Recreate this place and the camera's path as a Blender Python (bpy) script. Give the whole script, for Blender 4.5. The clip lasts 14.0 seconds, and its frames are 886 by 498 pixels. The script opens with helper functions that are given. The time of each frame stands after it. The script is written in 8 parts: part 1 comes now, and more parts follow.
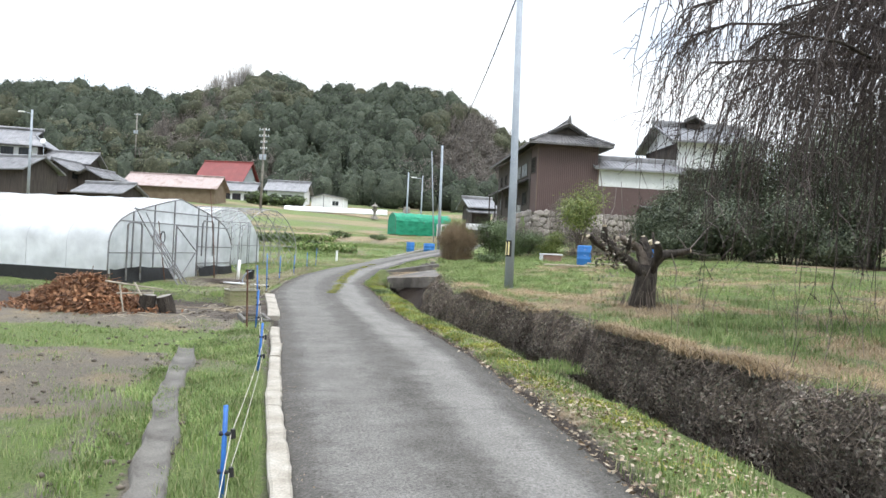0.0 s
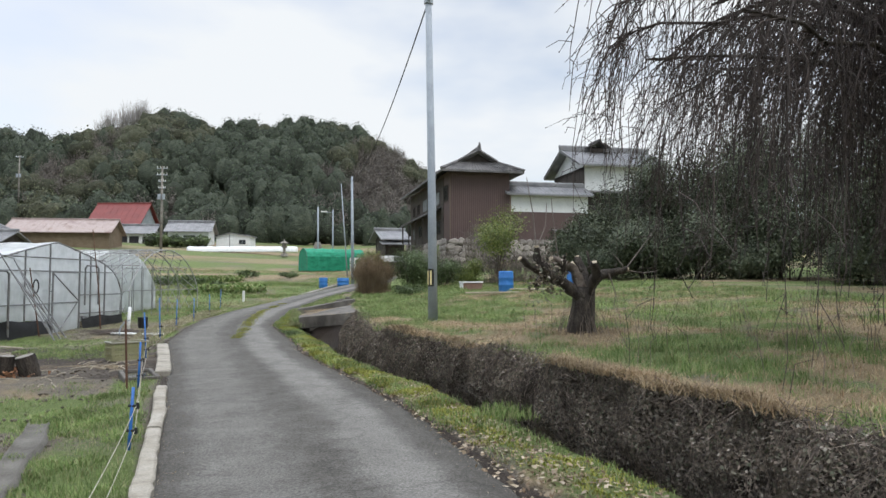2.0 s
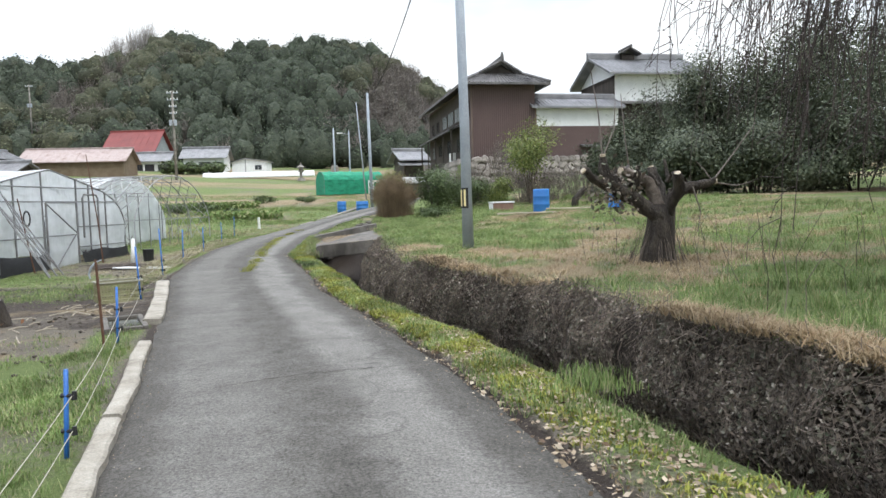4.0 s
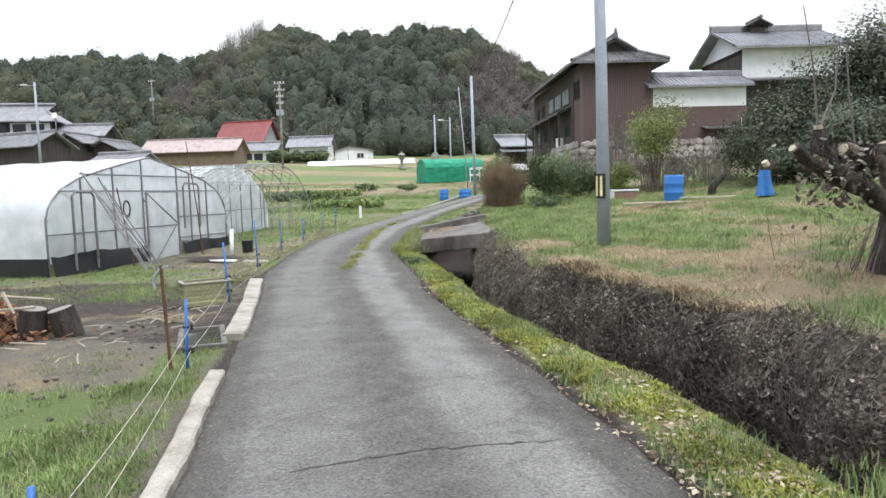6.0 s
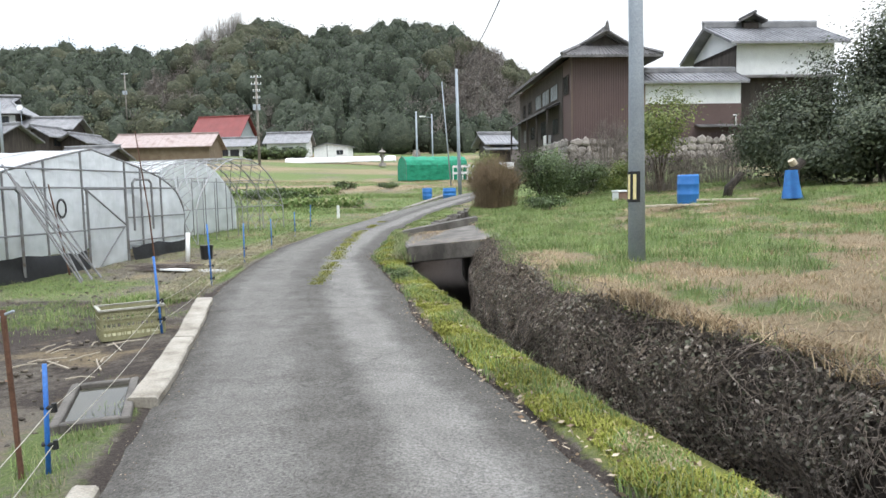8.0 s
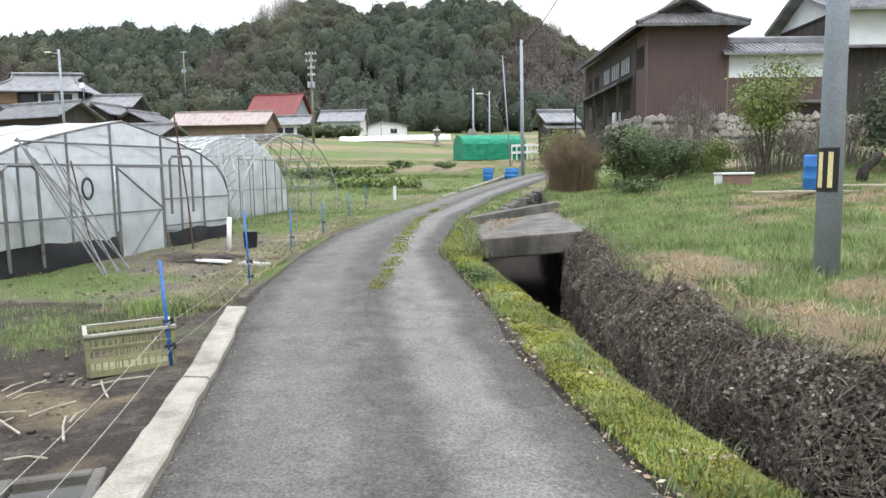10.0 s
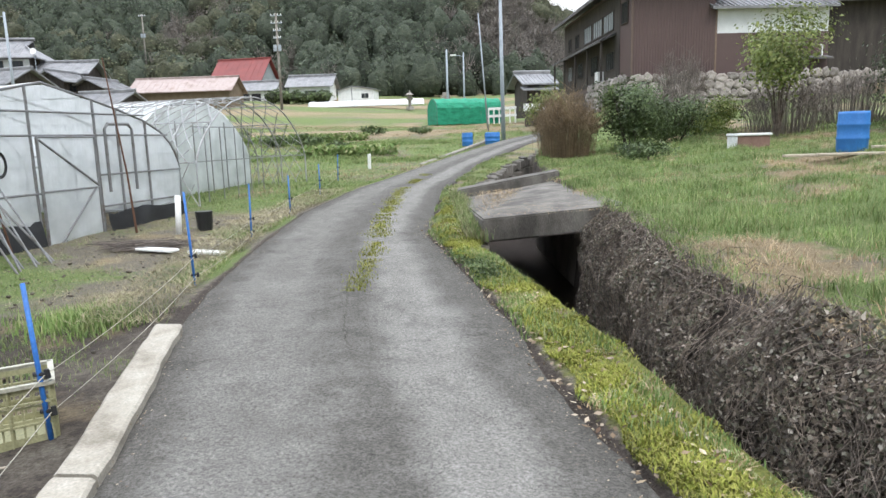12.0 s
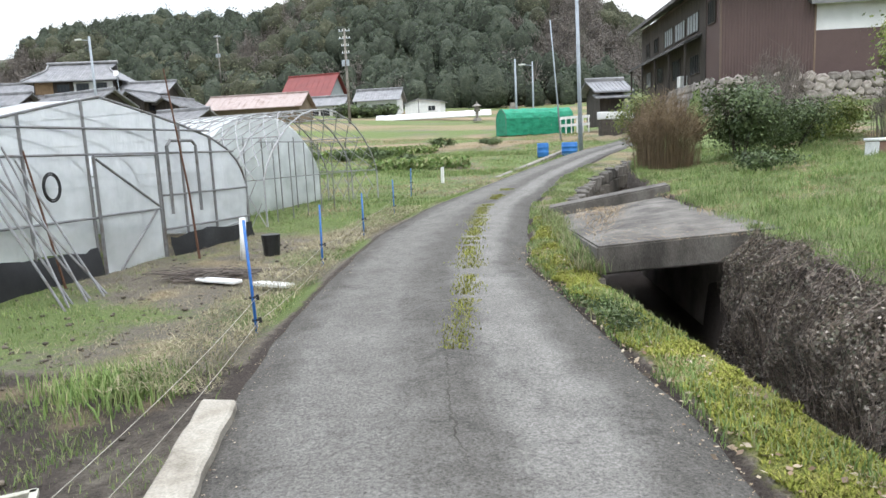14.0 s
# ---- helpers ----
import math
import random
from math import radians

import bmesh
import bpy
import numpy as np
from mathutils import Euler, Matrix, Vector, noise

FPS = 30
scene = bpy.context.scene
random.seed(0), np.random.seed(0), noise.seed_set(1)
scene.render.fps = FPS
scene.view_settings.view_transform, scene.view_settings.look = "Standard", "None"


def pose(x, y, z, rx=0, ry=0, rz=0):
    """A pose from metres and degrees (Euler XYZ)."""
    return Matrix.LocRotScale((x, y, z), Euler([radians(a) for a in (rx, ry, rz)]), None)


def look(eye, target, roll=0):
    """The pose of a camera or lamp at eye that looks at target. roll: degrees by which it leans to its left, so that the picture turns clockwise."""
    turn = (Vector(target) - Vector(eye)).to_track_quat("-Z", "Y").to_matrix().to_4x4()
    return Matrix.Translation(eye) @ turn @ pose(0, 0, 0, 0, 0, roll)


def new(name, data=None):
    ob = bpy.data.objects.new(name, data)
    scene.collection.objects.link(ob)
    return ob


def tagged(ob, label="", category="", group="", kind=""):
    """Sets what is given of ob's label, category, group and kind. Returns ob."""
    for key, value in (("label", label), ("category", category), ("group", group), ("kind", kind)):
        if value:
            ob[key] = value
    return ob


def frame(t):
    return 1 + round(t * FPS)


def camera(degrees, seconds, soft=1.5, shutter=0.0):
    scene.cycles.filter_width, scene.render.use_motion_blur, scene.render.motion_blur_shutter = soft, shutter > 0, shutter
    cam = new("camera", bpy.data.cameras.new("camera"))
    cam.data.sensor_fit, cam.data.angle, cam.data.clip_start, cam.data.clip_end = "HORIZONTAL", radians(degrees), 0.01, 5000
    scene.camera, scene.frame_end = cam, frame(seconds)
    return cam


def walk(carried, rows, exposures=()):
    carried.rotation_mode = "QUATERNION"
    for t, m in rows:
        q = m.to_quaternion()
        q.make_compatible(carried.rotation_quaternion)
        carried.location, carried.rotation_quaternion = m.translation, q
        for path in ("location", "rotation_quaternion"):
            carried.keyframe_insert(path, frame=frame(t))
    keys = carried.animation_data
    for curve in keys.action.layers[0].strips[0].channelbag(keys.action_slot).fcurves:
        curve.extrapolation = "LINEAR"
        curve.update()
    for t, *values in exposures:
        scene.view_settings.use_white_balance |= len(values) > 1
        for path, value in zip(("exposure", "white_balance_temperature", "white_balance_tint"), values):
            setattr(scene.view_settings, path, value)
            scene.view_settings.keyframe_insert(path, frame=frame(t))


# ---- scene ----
cam = camera(67.4, 14.0)
PATH = [
    (0, (0.0, 0.0, 1.54), (-0.045, 1.999, 1.54), 2.9),
    (0.5, (0.023, 0.372, 1.524), (0.173, 2.361, 1.666), 0.6),
    (1, (0.079, 0.725, 1.556), (0.066, 2.712, 1.778), -0.4),
    (1.5, (-0.067, 0.999, 1.564), (0.107, 2.981, 1.766), -0.0),
    (2, (-0.084, 1.411, 1.504), (0.128, 3.397, 1.607), -0.2),
    (2.5, (-0.113, 1.973, 1.519), (-0.119, 3.972, 1.441), -1.3),
    (3, (-0.141, 2.512, 1.52), (0.052, 4.498, 1.387), -0.7),
    (3.2, (-0.126, 2.757, 1.513), (0.053, 4.746, 1.396), -1.1),
    (5.3, (-0.429, 4.917, 1.572), (-0.339, 6.908, 1.407), -1.2),
    (5.5, (-0.448, 5.144, 1.591), (-0.459, 7.139, 1.441), -1.8),
    (6, (-0.597, 5.711, 1.568), (-0.739, 7.699, 1.406), -1.7),
    (6.5, (-0.656, 6.233, 1.574), (-0.643, 8.223, 1.377), -1.3),
    (7, (-0.751, 6.835, 1.574), (-0.944, 8.815, 1.367), -2.3),
    (7.5, (-0.862, 7.373, 1.598), (-0.87, 9.361, 1.374), -1.4),
    (7.7, (-0.892, 7.63, 1.618), (-0.95, 9.622, 1.45), -1.7),
    (9.8, (-1.558, 10.193, 1.616), (-1.69, 12.177, 1.401), -0.4),
    (10, (-1.622, 10.433, 1.657), (-1.857, 12.406, 1.431), -0.8),
    (10.5, (-1.774, 10.955, 1.665), (-1.967, 12.927, 1.392), 0.3),
    (11, (-1.865, 11.514, 1.678), (-2.063, 13.481, 1.375), -0.2),
    (11.5, (-2.022, 11.976, 1.661), (-2.28, 13.932, 1.331), -0.9),
    (12, (-2.104, 12.428, 1.674), (-2.263, 14.394, 1.345), -1.7),
    (12.5, (-2.261, 12.884, 1.685), (-2.574, 14.837, 1.389), -2.3),
    (13, (-2.472, 13.252, 1.703), (-2.742, 15.213, 1.415), -1.7),
    (13.5, (-2.564, 13.708, 1.708), (-2.86, 15.664, 1.419), -2.9),
    (14, (-2.723, 14.006, 1.7), (-3.075, 15.954, 1.412), -2.7),
]
walk(cam, [(t, look(eye, target, roll)) for t, eye, target, roll in PATH],
     [(0, 0.92), (0.5, 0.68), (1.0, 0.34), (1.5, 0.22), (2.0, 0.29), (2.5, 0.62), (3.0, 0.65), (5.5, 0.79), (7.5, 0.8), (10.0, 0.81), (12.0, 0.83), (14.0, 0.82)])

# ---- light ----
world = bpy.data.worlds.new("overcast_sky")
scene.world = world
world.use_nodes = True
wn, wl = world.node_tree.nodes, world.node_tree.links
wn.clear()
sky = wn.new("ShaderNodeTexSky")
sky.sky_type = "NISHITA"
sky.sun_disc = False
sky.sun_elevation, sky.sun_rotation = radians(48), radians(-35)
coord = wn.new("ShaderNodeTexCoord")
cloud_map = wn.new("ShaderNodeMapping")
cloud_map.inputs["Scale"].default_value = (1.0, 1.0, 2.6)
cloud_noise = wn.new("ShaderNodeTexNoise")
cloud_noise.inputs["Scale"].default_value = 1.7
cloud_noise.inputs["Detail"].default_value = 5
cloud_noise.inputs["Roughness"].default_value = 0.5
cloud_ramp = wn.new("ShaderNodeValToRGB")
cloud_ramp.color_ramp.elements[0].position = 0.44
cloud_ramp.color_ramp.elements[1].position = 0.62
cloud_ramp.color_ramp.elements[0].color = (0.32, 0.32, 0.32, 1)
cloud_ramp.color_ramp.elements[1].color = (1, 1, 1, 1)
cloud_mix = wn.new("ShaderNodeMix")
cloud_mix.data_type = "RGBA"
cloud_mix.inputs[7].default_value = (7.3, 7.6, 7.9, 1)
background = wn.new("ShaderNodeBackground")
background.inputs["Strength"].default_value = 0.1
world_out = wn.new("ShaderNodeOutputWorld")
wl.new(coord.outputs["Generated"], cloud_map.inputs["Vector"])
wl.new(cloud_map.outputs["Vector"], cloud_noise.inputs["Vector"])
wl.new(cloud_noise.outputs["Fac"], cloud_ramp.inputs["Fac"])
wl.new(cloud_ramp.outputs["Color"], cloud_mix.inputs[0])
wl.new(sky.outputs["Color"], cloud_mix.inputs[6])
# an overcast sky is brightest overhead
rise = wn.new("ShaderNodeSeparateXYZ")
wl.new(coord.outputs["Generated"], rise.inputs["Vector"])
lift = wn.new("ShaderNodeMapRange")
lift.inputs["From Min"].default_value, lift.inputs["From Max"].default_value = 0.42, 0.95
lift.inputs["To Min"].default_value, lift.inputs["To Max"].default_value = 1.0, 4.4
wl.new(rise.outputs["Z"], lift.inputs["Value"])
dome = wn.new("ShaderNodeVectorMath")
dome.operation = "SCALE"
wl.new(cloud_mix.outputs[2], dome.inputs[0])
wl.new(lift.outputs["Result"], dome.inputs["Scale"])
wl.new(dome.outputs[0], background.inputs["Color"])
wl.new(background.outputs["Background"], world_out.inputs["Surface"])

sun = new("sun", bpy.data.lights.new("sun", "SUN"))
sun.data.energy, sun.data.angle, sun.data.color = 1.1, radians(25), (1.0, 0.96, 0.9)
sun.matrix_world = look((0, 0, 60), (-26, 30, 0))


# ---- materials ----
def surf(name, cols, scale=6.0, rough=0.8, bump=0.25, metal=0.0, fine=60.0, stretch=(1, 1, 1), per_piece=0.0, per_island=0.0, spec=0.4, bump_scale=None):
    """A procedural surface: a coarse noise through the colours, a fine grain over it, relief, and a shift of tone from piece to piece."""
    m = bpy.data.materials.new(name)
    m.use_nodes = True
    n, l = m.node_tree.nodes, m.node_tree.links
    b = n["Principled BSDF"]
    b.inputs["Roughness"].default_value, b.inputs["Metallic"].default_value = rough, metal
    b.inputs["Specular IOR Level"].default_value = spec
    tc = n.new("ShaderNodeTexCoord")
    mp = n.new("ShaderNodeMapping")
    mp.inputs["Scale"].default_value = stretch
    l.new(tc.outputs["Object"], mp.inputs["Vector"])
    big = n.new("ShaderNodeTexNoise")
    big.inputs["Scale"].default_value, big.inputs["Detail"].default_value, big.inputs["Roughness"].default_value = scale, 6, 0.62
    l.new(mp.outputs["Vector"], big.inputs["Vector"])
    small = n.new("ShaderNodeTexNoise")
    small.inputs["Scale"].default_value, small.inputs["Detail"].default_value = fine, 3
    l.new(mp.outputs["Vector"], small.inputs["Vector"])
    ramp = n.new("ShaderNodeValToRGB")
    el = ramp.color_ramp.elements
    while len(el) < len(cols):
        el.new(0.5)
    for i, c in enumerate(cols):
        el[i].position = 0.3 + 0.4 * i / max(1, len(cols) - 1)
        el[i].color = (*c, 1)
    l.new(big.outputs["Fac"], ramp.inputs["Fac"])
    hsv = n.new("ShaderNodeHueSaturation")
    l.new(ramp.outputs["Color"], hsv.inputs["Color"])
    val = n.new("ShaderNodeMapRange")
    val.inputs["From Min"].default_value, val.inputs["From Max"].default_value = 0.25, 0.75
    val.inputs["To Min"].default_value, val.inputs["To Max"].default_value = 0.78, 1.22
    l.new(small.outputs["Fac"], val.inputs["Value"])
    last = val.outputs["Result"]
    for amount, kind, socket in ((per_piece, "ShaderNodeObjectInfo", "Random"), (per_island, "ShaderNodeNewGeometry", "Random Per Island")):
        if amount:
            src = n.new(kind)
            r = n.new("ShaderNodeMapRange")
            r.inputs["To Min"].default_value, r.inputs["To Max"].default_value = 1 - amount, 1 + amount
            l.new(src.outputs[socket], r.inputs["Value"])
            mul = n.new("ShaderNodeMath")
            mul.operation = "MULTIPLY"
            l.new(last, mul.inputs[0])
            l.new(r.outputs["Result"], mul.inputs[1])
            last = mul.outputs[0]
    l.new(last, hsv.inputs["Value"])
    l.new(hsv.outputs["Color"], b.inputs["Base Color"])
    if bump:
        bp = n.new("ShaderNodeBump")
        bp.inputs["Strength"].default_value = bump
        bp.inputs["Distance"].default_value = bump_scale or 0.02
        add = n.new("ShaderNodeMath")
        add.operation = "ADD"
        l.new(big.outputs["Fac"], add.inputs[0])
        l.new(small.outputs["Fac"], add.inputs[1])
        l.new(add.outputs[0], bp.inputs["Height"])
        l.new(bp.outputs["Normal"], b.inputs["Normal"])
    return m


def leaf_surf(name, cols, rough=0.65, spread=0.35, through_light=0.25):
    """Leaves and blades: the colour changes from piece to piece, and some light passes through."""
    m = bpy.data.materials.new(name)
    m.use_nodes = True
    n, l = m.node_tree.nodes, m.node_tree.links
    b = n["Principled BSDF"]
    b.inputs["Roughness"].default_value = rough
    b.inputs["Specular IOR Level"].default_value = 0.25
    geo = n.new("ShaderNodeNewGeometry")
    ramp = n.new("ShaderNodeValToRGB")
    el = ramp.color_ramp.elements
    while len(el) < len(cols):
        el.new(0.5)
    for i, c in enumerate(cols):
        el[i].position = i / max(1, len(cols) - 1)
        el[i].color = (*c, 1)
    l.new(geo.outputs["Random Per Island"], ramp.inputs["Fac"])
    tc = n.new("ShaderNodeTexCoord")
    ns = n.new("ShaderNodeTexNoise")
    ns.inputs["Scale"].default_value = 1.3
    l.new(tc.outputs["Object"], ns.inputs["Vector"])
    mr = n.new("ShaderNodeMapRange")
    mr.inputs["From Min"].default_value, mr.inputs["From Max"].default_value = 0.3, 0.7
    mr.inputs["To Min"].default_value, mr.inputs["To Max"].default_value = 1 - spread, 1 + spread
    l.new(ns.outputs["Fac"], mr.inputs["Value"])
    hsv = n.new("ShaderNodeHueSaturation")
    l.new(ramp.outputs["Color"], hsv.inputs["Color"])
    l.new(mr.outputs["Result"], hsv.inputs["Value"])
    l.new(hsv.outputs["Color"], b.inputs["Base Color"])
    if through_light:
        tr = n.new("ShaderNodeBsdfTranslucent")
        l.new(hsv.outputs["Color"], tr.inputs["Color"])
        mx = n.new("ShaderNodeMixShader")
        mx.inputs["Fac"].default_value = through_light
        l.new(b.outputs["BSDF"], mx.inputs[1])
        l.new(tr.outputs["BSDF"], mx.inputs[2])
        l.new(mx.outputs["Shader"], n["Material Output"].inputs["Surface"])
    return m


def film_surf(name, cover, colour, rough):
    """Weathered plastic film: partly clear, partly milky, with creases and grime."""
    m = bpy.data.materials.new(name)
    m.use_nodes = True
    n, l = m.node_tree.nodes, m.node_tree.links
    b = n["Principled BSDF"]
    b.inputs["Roughness"].default_value = rough
    tc = n.new("ShaderNodeTexCoord")
    ns = n.new("ShaderNodeTexNoise")
    ns.inputs["Scale"].default_value, ns.inputs["Detail"].default_value = 1.6, 6
    l.new(tc.outputs["Object"], ns.inputs["Vector"])
    ramp = n.new("ShaderNodeValToRGB")
    ramp.color_ramp.elements[0].position, ramp.color_ramp.elements[1].position = 0.3, 0.7
    ramp.color_ramp.elements[0].color = (*[c * 0.8 for c in colour], 1)
    ramp.color_ramp.elements[1].color = (*colour, 1)
    l.new(ns.outputs["Fac"], ramp.inputs["Fac"])
    l.new(ramp.outputs["Color"], b.inputs["Base Color"])
    tl = n.new("ShaderNodeBsdfTranslucent")
    l.new(ramp.outputs["Color"], tl.inputs["Color"])
    half = n.new("ShaderNodeMixShader")
    half.inputs["Fac"].default_value = 0.45
    l.new(b.outputs["BSDF"], half.inputs[1])
    l.new(tl.outputs["BSDF"], half.inputs[2])
    clear = n.new("ShaderNodeBsdfTransparent")
    mr = n.new("ShaderNodeMapRange")
    mr.inputs["From Min"].default_value, mr.inputs["From Max"].default_value = 0.3, 0.7
    mr.inputs["To Min"].default_value, mr.inputs["To Max"].default_value = cover - 0.1, min(1.0, cover + 0.1)
    l.new(ns.outputs["Fac"], mr.inputs["Value"])
    mx = n.new("ShaderNodeMixShader")
    l.new(mr.outputs["Result"], mx.inputs["Fac"])
    l.new(clear.outputs["BSDF"], mx.inputs[1])
    l.new(half.outputs["Shader"], mx.inputs[2])
    l.new(mx.outputs["Shader"], n["Material Output"].inputs["Surface"])
    wv = n.new("ShaderNodeTexNoise")
    wv.inputs["Scale"].default_value, wv.inputs["Detail"].default_value = 4.0, 4
    mp = n.new("ShaderNodeMapping")
    mp.inputs["Scale"].default_value = (1.0, 2.5, 0.6)
    l.new(tc.outputs["Object"], mp.inputs["Vector"])
    l.new(mp.outputs["Vector"], wv.inputs["Vector"])
    bp = n.new("ShaderNodeBump")
    bp.inputs["Strength"].default_value, bp.inputs["Distance"].default_value = 0.6, 0.05
    l.new(wv.outputs["Fac"], bp.inputs["Height"])
    l.new(bp.outputs["Normal"], b.inputs["Normal"])
    return m


CONCRETE = surf("weathered_concrete", [(0.10, 0.09, 0.075), (0.21, 0.19, 0.165), (0.29, 0.27, 0.24)], 2.2, 0.9, 0.35)
DARK_CONCRETE = surf("stained_concrete", [(0.045, 0.040, 0.034), (0.105, 0.095, 0.082), (0.18, 0.166, 0.145)], 2.0, 0.9, 0.4, stretch=(1, 1, 0.5))
KERB = surf("pale_kerb_concrete", [(0.15, 0.13, 0.10), (0.27, 0.245, 0.20), (0.34, 0.315, 0.265)], 3.0, 0.9, 0.4)
STEEL = surf("galvanised_steel", [(0.27, 0.30, 0.335), (0.35, 0.385, 0.42)], 3.0, 0.65, 0.05, 0.0)
PIPE = surf("greenhouse_pipe", [(0.12, 0.12, 0.12), (0.20, 0.20, 0.20), (0.11, 0.09, 0.075)], 4.0, 0.5, 0.05, 0.3)
NET_PIPE = surf("worn_net_pipe", [(0.20, 0.20, 0.20), (0.33, 0.33, 0.33), (0.22, 0.19, 0.17)], 4.0, 0.6, 0.05, 0.1)
RUST = surf("rusty_iron", [(0.07, 0.035, 0.02), (0.14, 0.07, 0.045)], 12, 0.9, 0.3)
BLUE_PLASTIC = surf("blue_plastic", [(0.02, 0.10, 0.34), (0.03, 0.16, 0.46)], 3.0, 0.45, 0.05)
BLUE_DRUM = surf("faded_blue_plastic", [(0.025, 0.13, 0.38), (0.04, 0.19, 0.48)], 2.0, 0.5, 0.08)
BLUE_TARP = surf("blue_tarpaulin", [(0.02, 0.10, 0.30), (0.03, 0.17, 0.44)], 5.0, 0.5, 0.4)
BLACK_PLASTIC = surf("black_plastic", [(0.008, 0.008, 0.008), (0.02, 0.02, 0.02)], 4.0, 0.5, 0.3)
CRATE = surf("olive_crate_plastic", [(0.20, 0.19, 0.10), (0.29, 0.28, 0.16)], 5.0, 0.65, 0.1)
GREEN_NET = surf("green_shade_net", [(0.0, 0.13, 0.07), (0.01, 0.22, 0.12), (0.02, 0.28, 0.16)], 1.4, 0.75, 0.5, stretch=(1, 1, 2), bump_scale=0.08)
WHITE_PAINT = surf("white_paint", [(0.62, 0.62, 0.60), (0.78, 0.78, 0.76)], 2.0, 0.7, 0.1)
PLASTER = surf("white_plaster", [(0.60, 0.61, 0.60), (0.74, 0.75, 0.74)], 1.0, 0.85, 0.1)
BROWN_WALL = surf("brown_corrugated_cladding", [(0.084, 0.053, 0.049), (0.106, 0.069, 0.062)], 0.5, 0.6, 0.05)
OLD_TIMBER = surf("dark_weathered_timber", [(0.030, 0.024, 0.021), (0.072, 0.060, 0.050)], 3.0, 0.85, 0.3, stretch=(1, 1, 0.15))
TILE_DARK = surf("dark_roof_tiles", [(0.05, 0.048, 0.048), (0.10, 0.095, 0.092), (0.15, 0.14, 0.135)], 1.2, 0.6, 0.3, per_island=0.2)
TILE_GREY = surf("grey_roof_tiles", [(0.12, 0.12, 0.125), (0.19, 0.19, 0.195), (0.25, 0.25, 0.25)], 1.0, 0.5, 0.3, per_island=0.15)
RED_ROOF = surf("red_metal_roof", [(0.14, 0.026, 0.022), (0.20, 0.04, 0.033)], 0.6, 0.6, 0.1)
TIN = surf("pinkish_tin_roof", [(0.22, 0.155, 0.14), (0.31, 0.245, 0.22), (0.17, 0.105, 0.085)], 0.5, 0.5, 0.15)
MUD_WALL = surf("ochre_mud_wall", [(0.14, 0.10, 0.065), (0.21, 0.16, 0.11)], 1.0, 0.95, 0.2)
TAN_WALL = surf("tan_timber_wall", [(0.24, 0.15, 0.08), (0.34, 0.23, 0.13)], 1.5, 0.8, 0.2)
GREY_WALL = surf("grey_green_wall", [(0.22, 0.25, 0.25), (0.30, 0.33, 0.33)], 0.8, 0.8, 0.1)
GLASS = surf("dim_window_glass", [(0.012, 0.014, 0.016), (0.03, 0.034, 0.04)], 0.7, 0.12, 0.0)
PALE_GLASS = surf("frosted_window_glass", [(0.25, 0.27, 0.28), (0.36, 0.38, 0.39)], 0.8, 0.25, 0.0)
STONE = surf("field_stone", [(0.17, 0.148, 0.13), (0.27, 0.24, 0.215), (0.37, 0.335, 0.30)], 2.2, 0.9, 0.5, per_piece=0.3)
STONE_BACK = surf("wall_joint_soil", [(0.045, 0.039, 0.031), (0.11, 0.096, 0.08)], 4.0, 0.95, 0.4)
BARK = surf("rough_bark", [(0.018, 0.014, 0.011), (0.046, 0.037, 0.029), (0.085, 0.070, 0.055)], 9.0, 0.95, 0.9, stretch=(1, 1, 0.35), bump_scale=0.05)
PALE_BARK = surf("lichen_bark", [(0.05, 0.04, 0.03), (0.12, 0.095, 0.075), (0.20, 0.17, 0.14)], 7.0, 0.95, 0.7, bump_scale=0.04)
CUT_WOOD = surf("fresh_cut_wood", [(0.36, 0.29, 0.20), (0.52, 0.45, 0.34)], 14.0, 0.8, 0.1)
TWIG = surf("thin_dark_twigs", [(0.040, 0.031, 0.028), (0.082, 0.064, 0.056)], 3.0, 0.9, 0.0, per_island=0.4)
VINE = surf("dead_vines", [(0.095, 0.075, 0.060), (0.21, 0.170, 0.138)], 3.0, 0.95, 0.0, per_island=0.6)
TWIG_BROWN = surf("dry_brown_twigs", [(0.12, 0.085, 0.048), (0.235, 0.17, 0.10)], 3.0, 0.9, 0.0, per_island=0.4)
TWIG_GREY = surf("grey_bare_twigs", [(0.11, 0.09, 0.075), (0.20, 0.17, 0.15)], 0.5, 0.9, 0.0, per_island=0.35)
PILE_WOOD = surf("dry_prunings", [(0.10, 0.05, 0.028), (0.22, 0.12, 0.07)], 4.0, 0.9, 0.1, per_island=0.5)
BAMBOO = surf("bleached_sticks", [(0.26, 0.22, 0.16), (0.42, 0.37, 0.29)], 6.0, 0.8, 0.1, per_island=0.3)
WIRE = surf("dull_cable", [(0.015, 0.015, 0.016), (0.03, 0.03, 0.03)], 2.0, 0.7, 0.0)
STRING = surf("fence_string", [(0.35, 0.32, 0.26), (0.48, 0.45, 0.38)], 8.0, 0.8, 0.0)
YELLOW = surf("reflective_yellow", [(0.66, 0.55, 0.25), (0.78, 0.68, 0.36)], 9.0, 0.5, 0.0)
WATER = surf("murky_water", [(0.030, 0.030, 0.022), (0.055, 0.052, 0.038)], 2.0, 0.06, 0.0)
TAR = surf("tarry_crack", [(0.045, 0.042, 0.036), (0.085, 0.080, 0.070)], 8.0, 0.95, 0.2, spec=0.1)
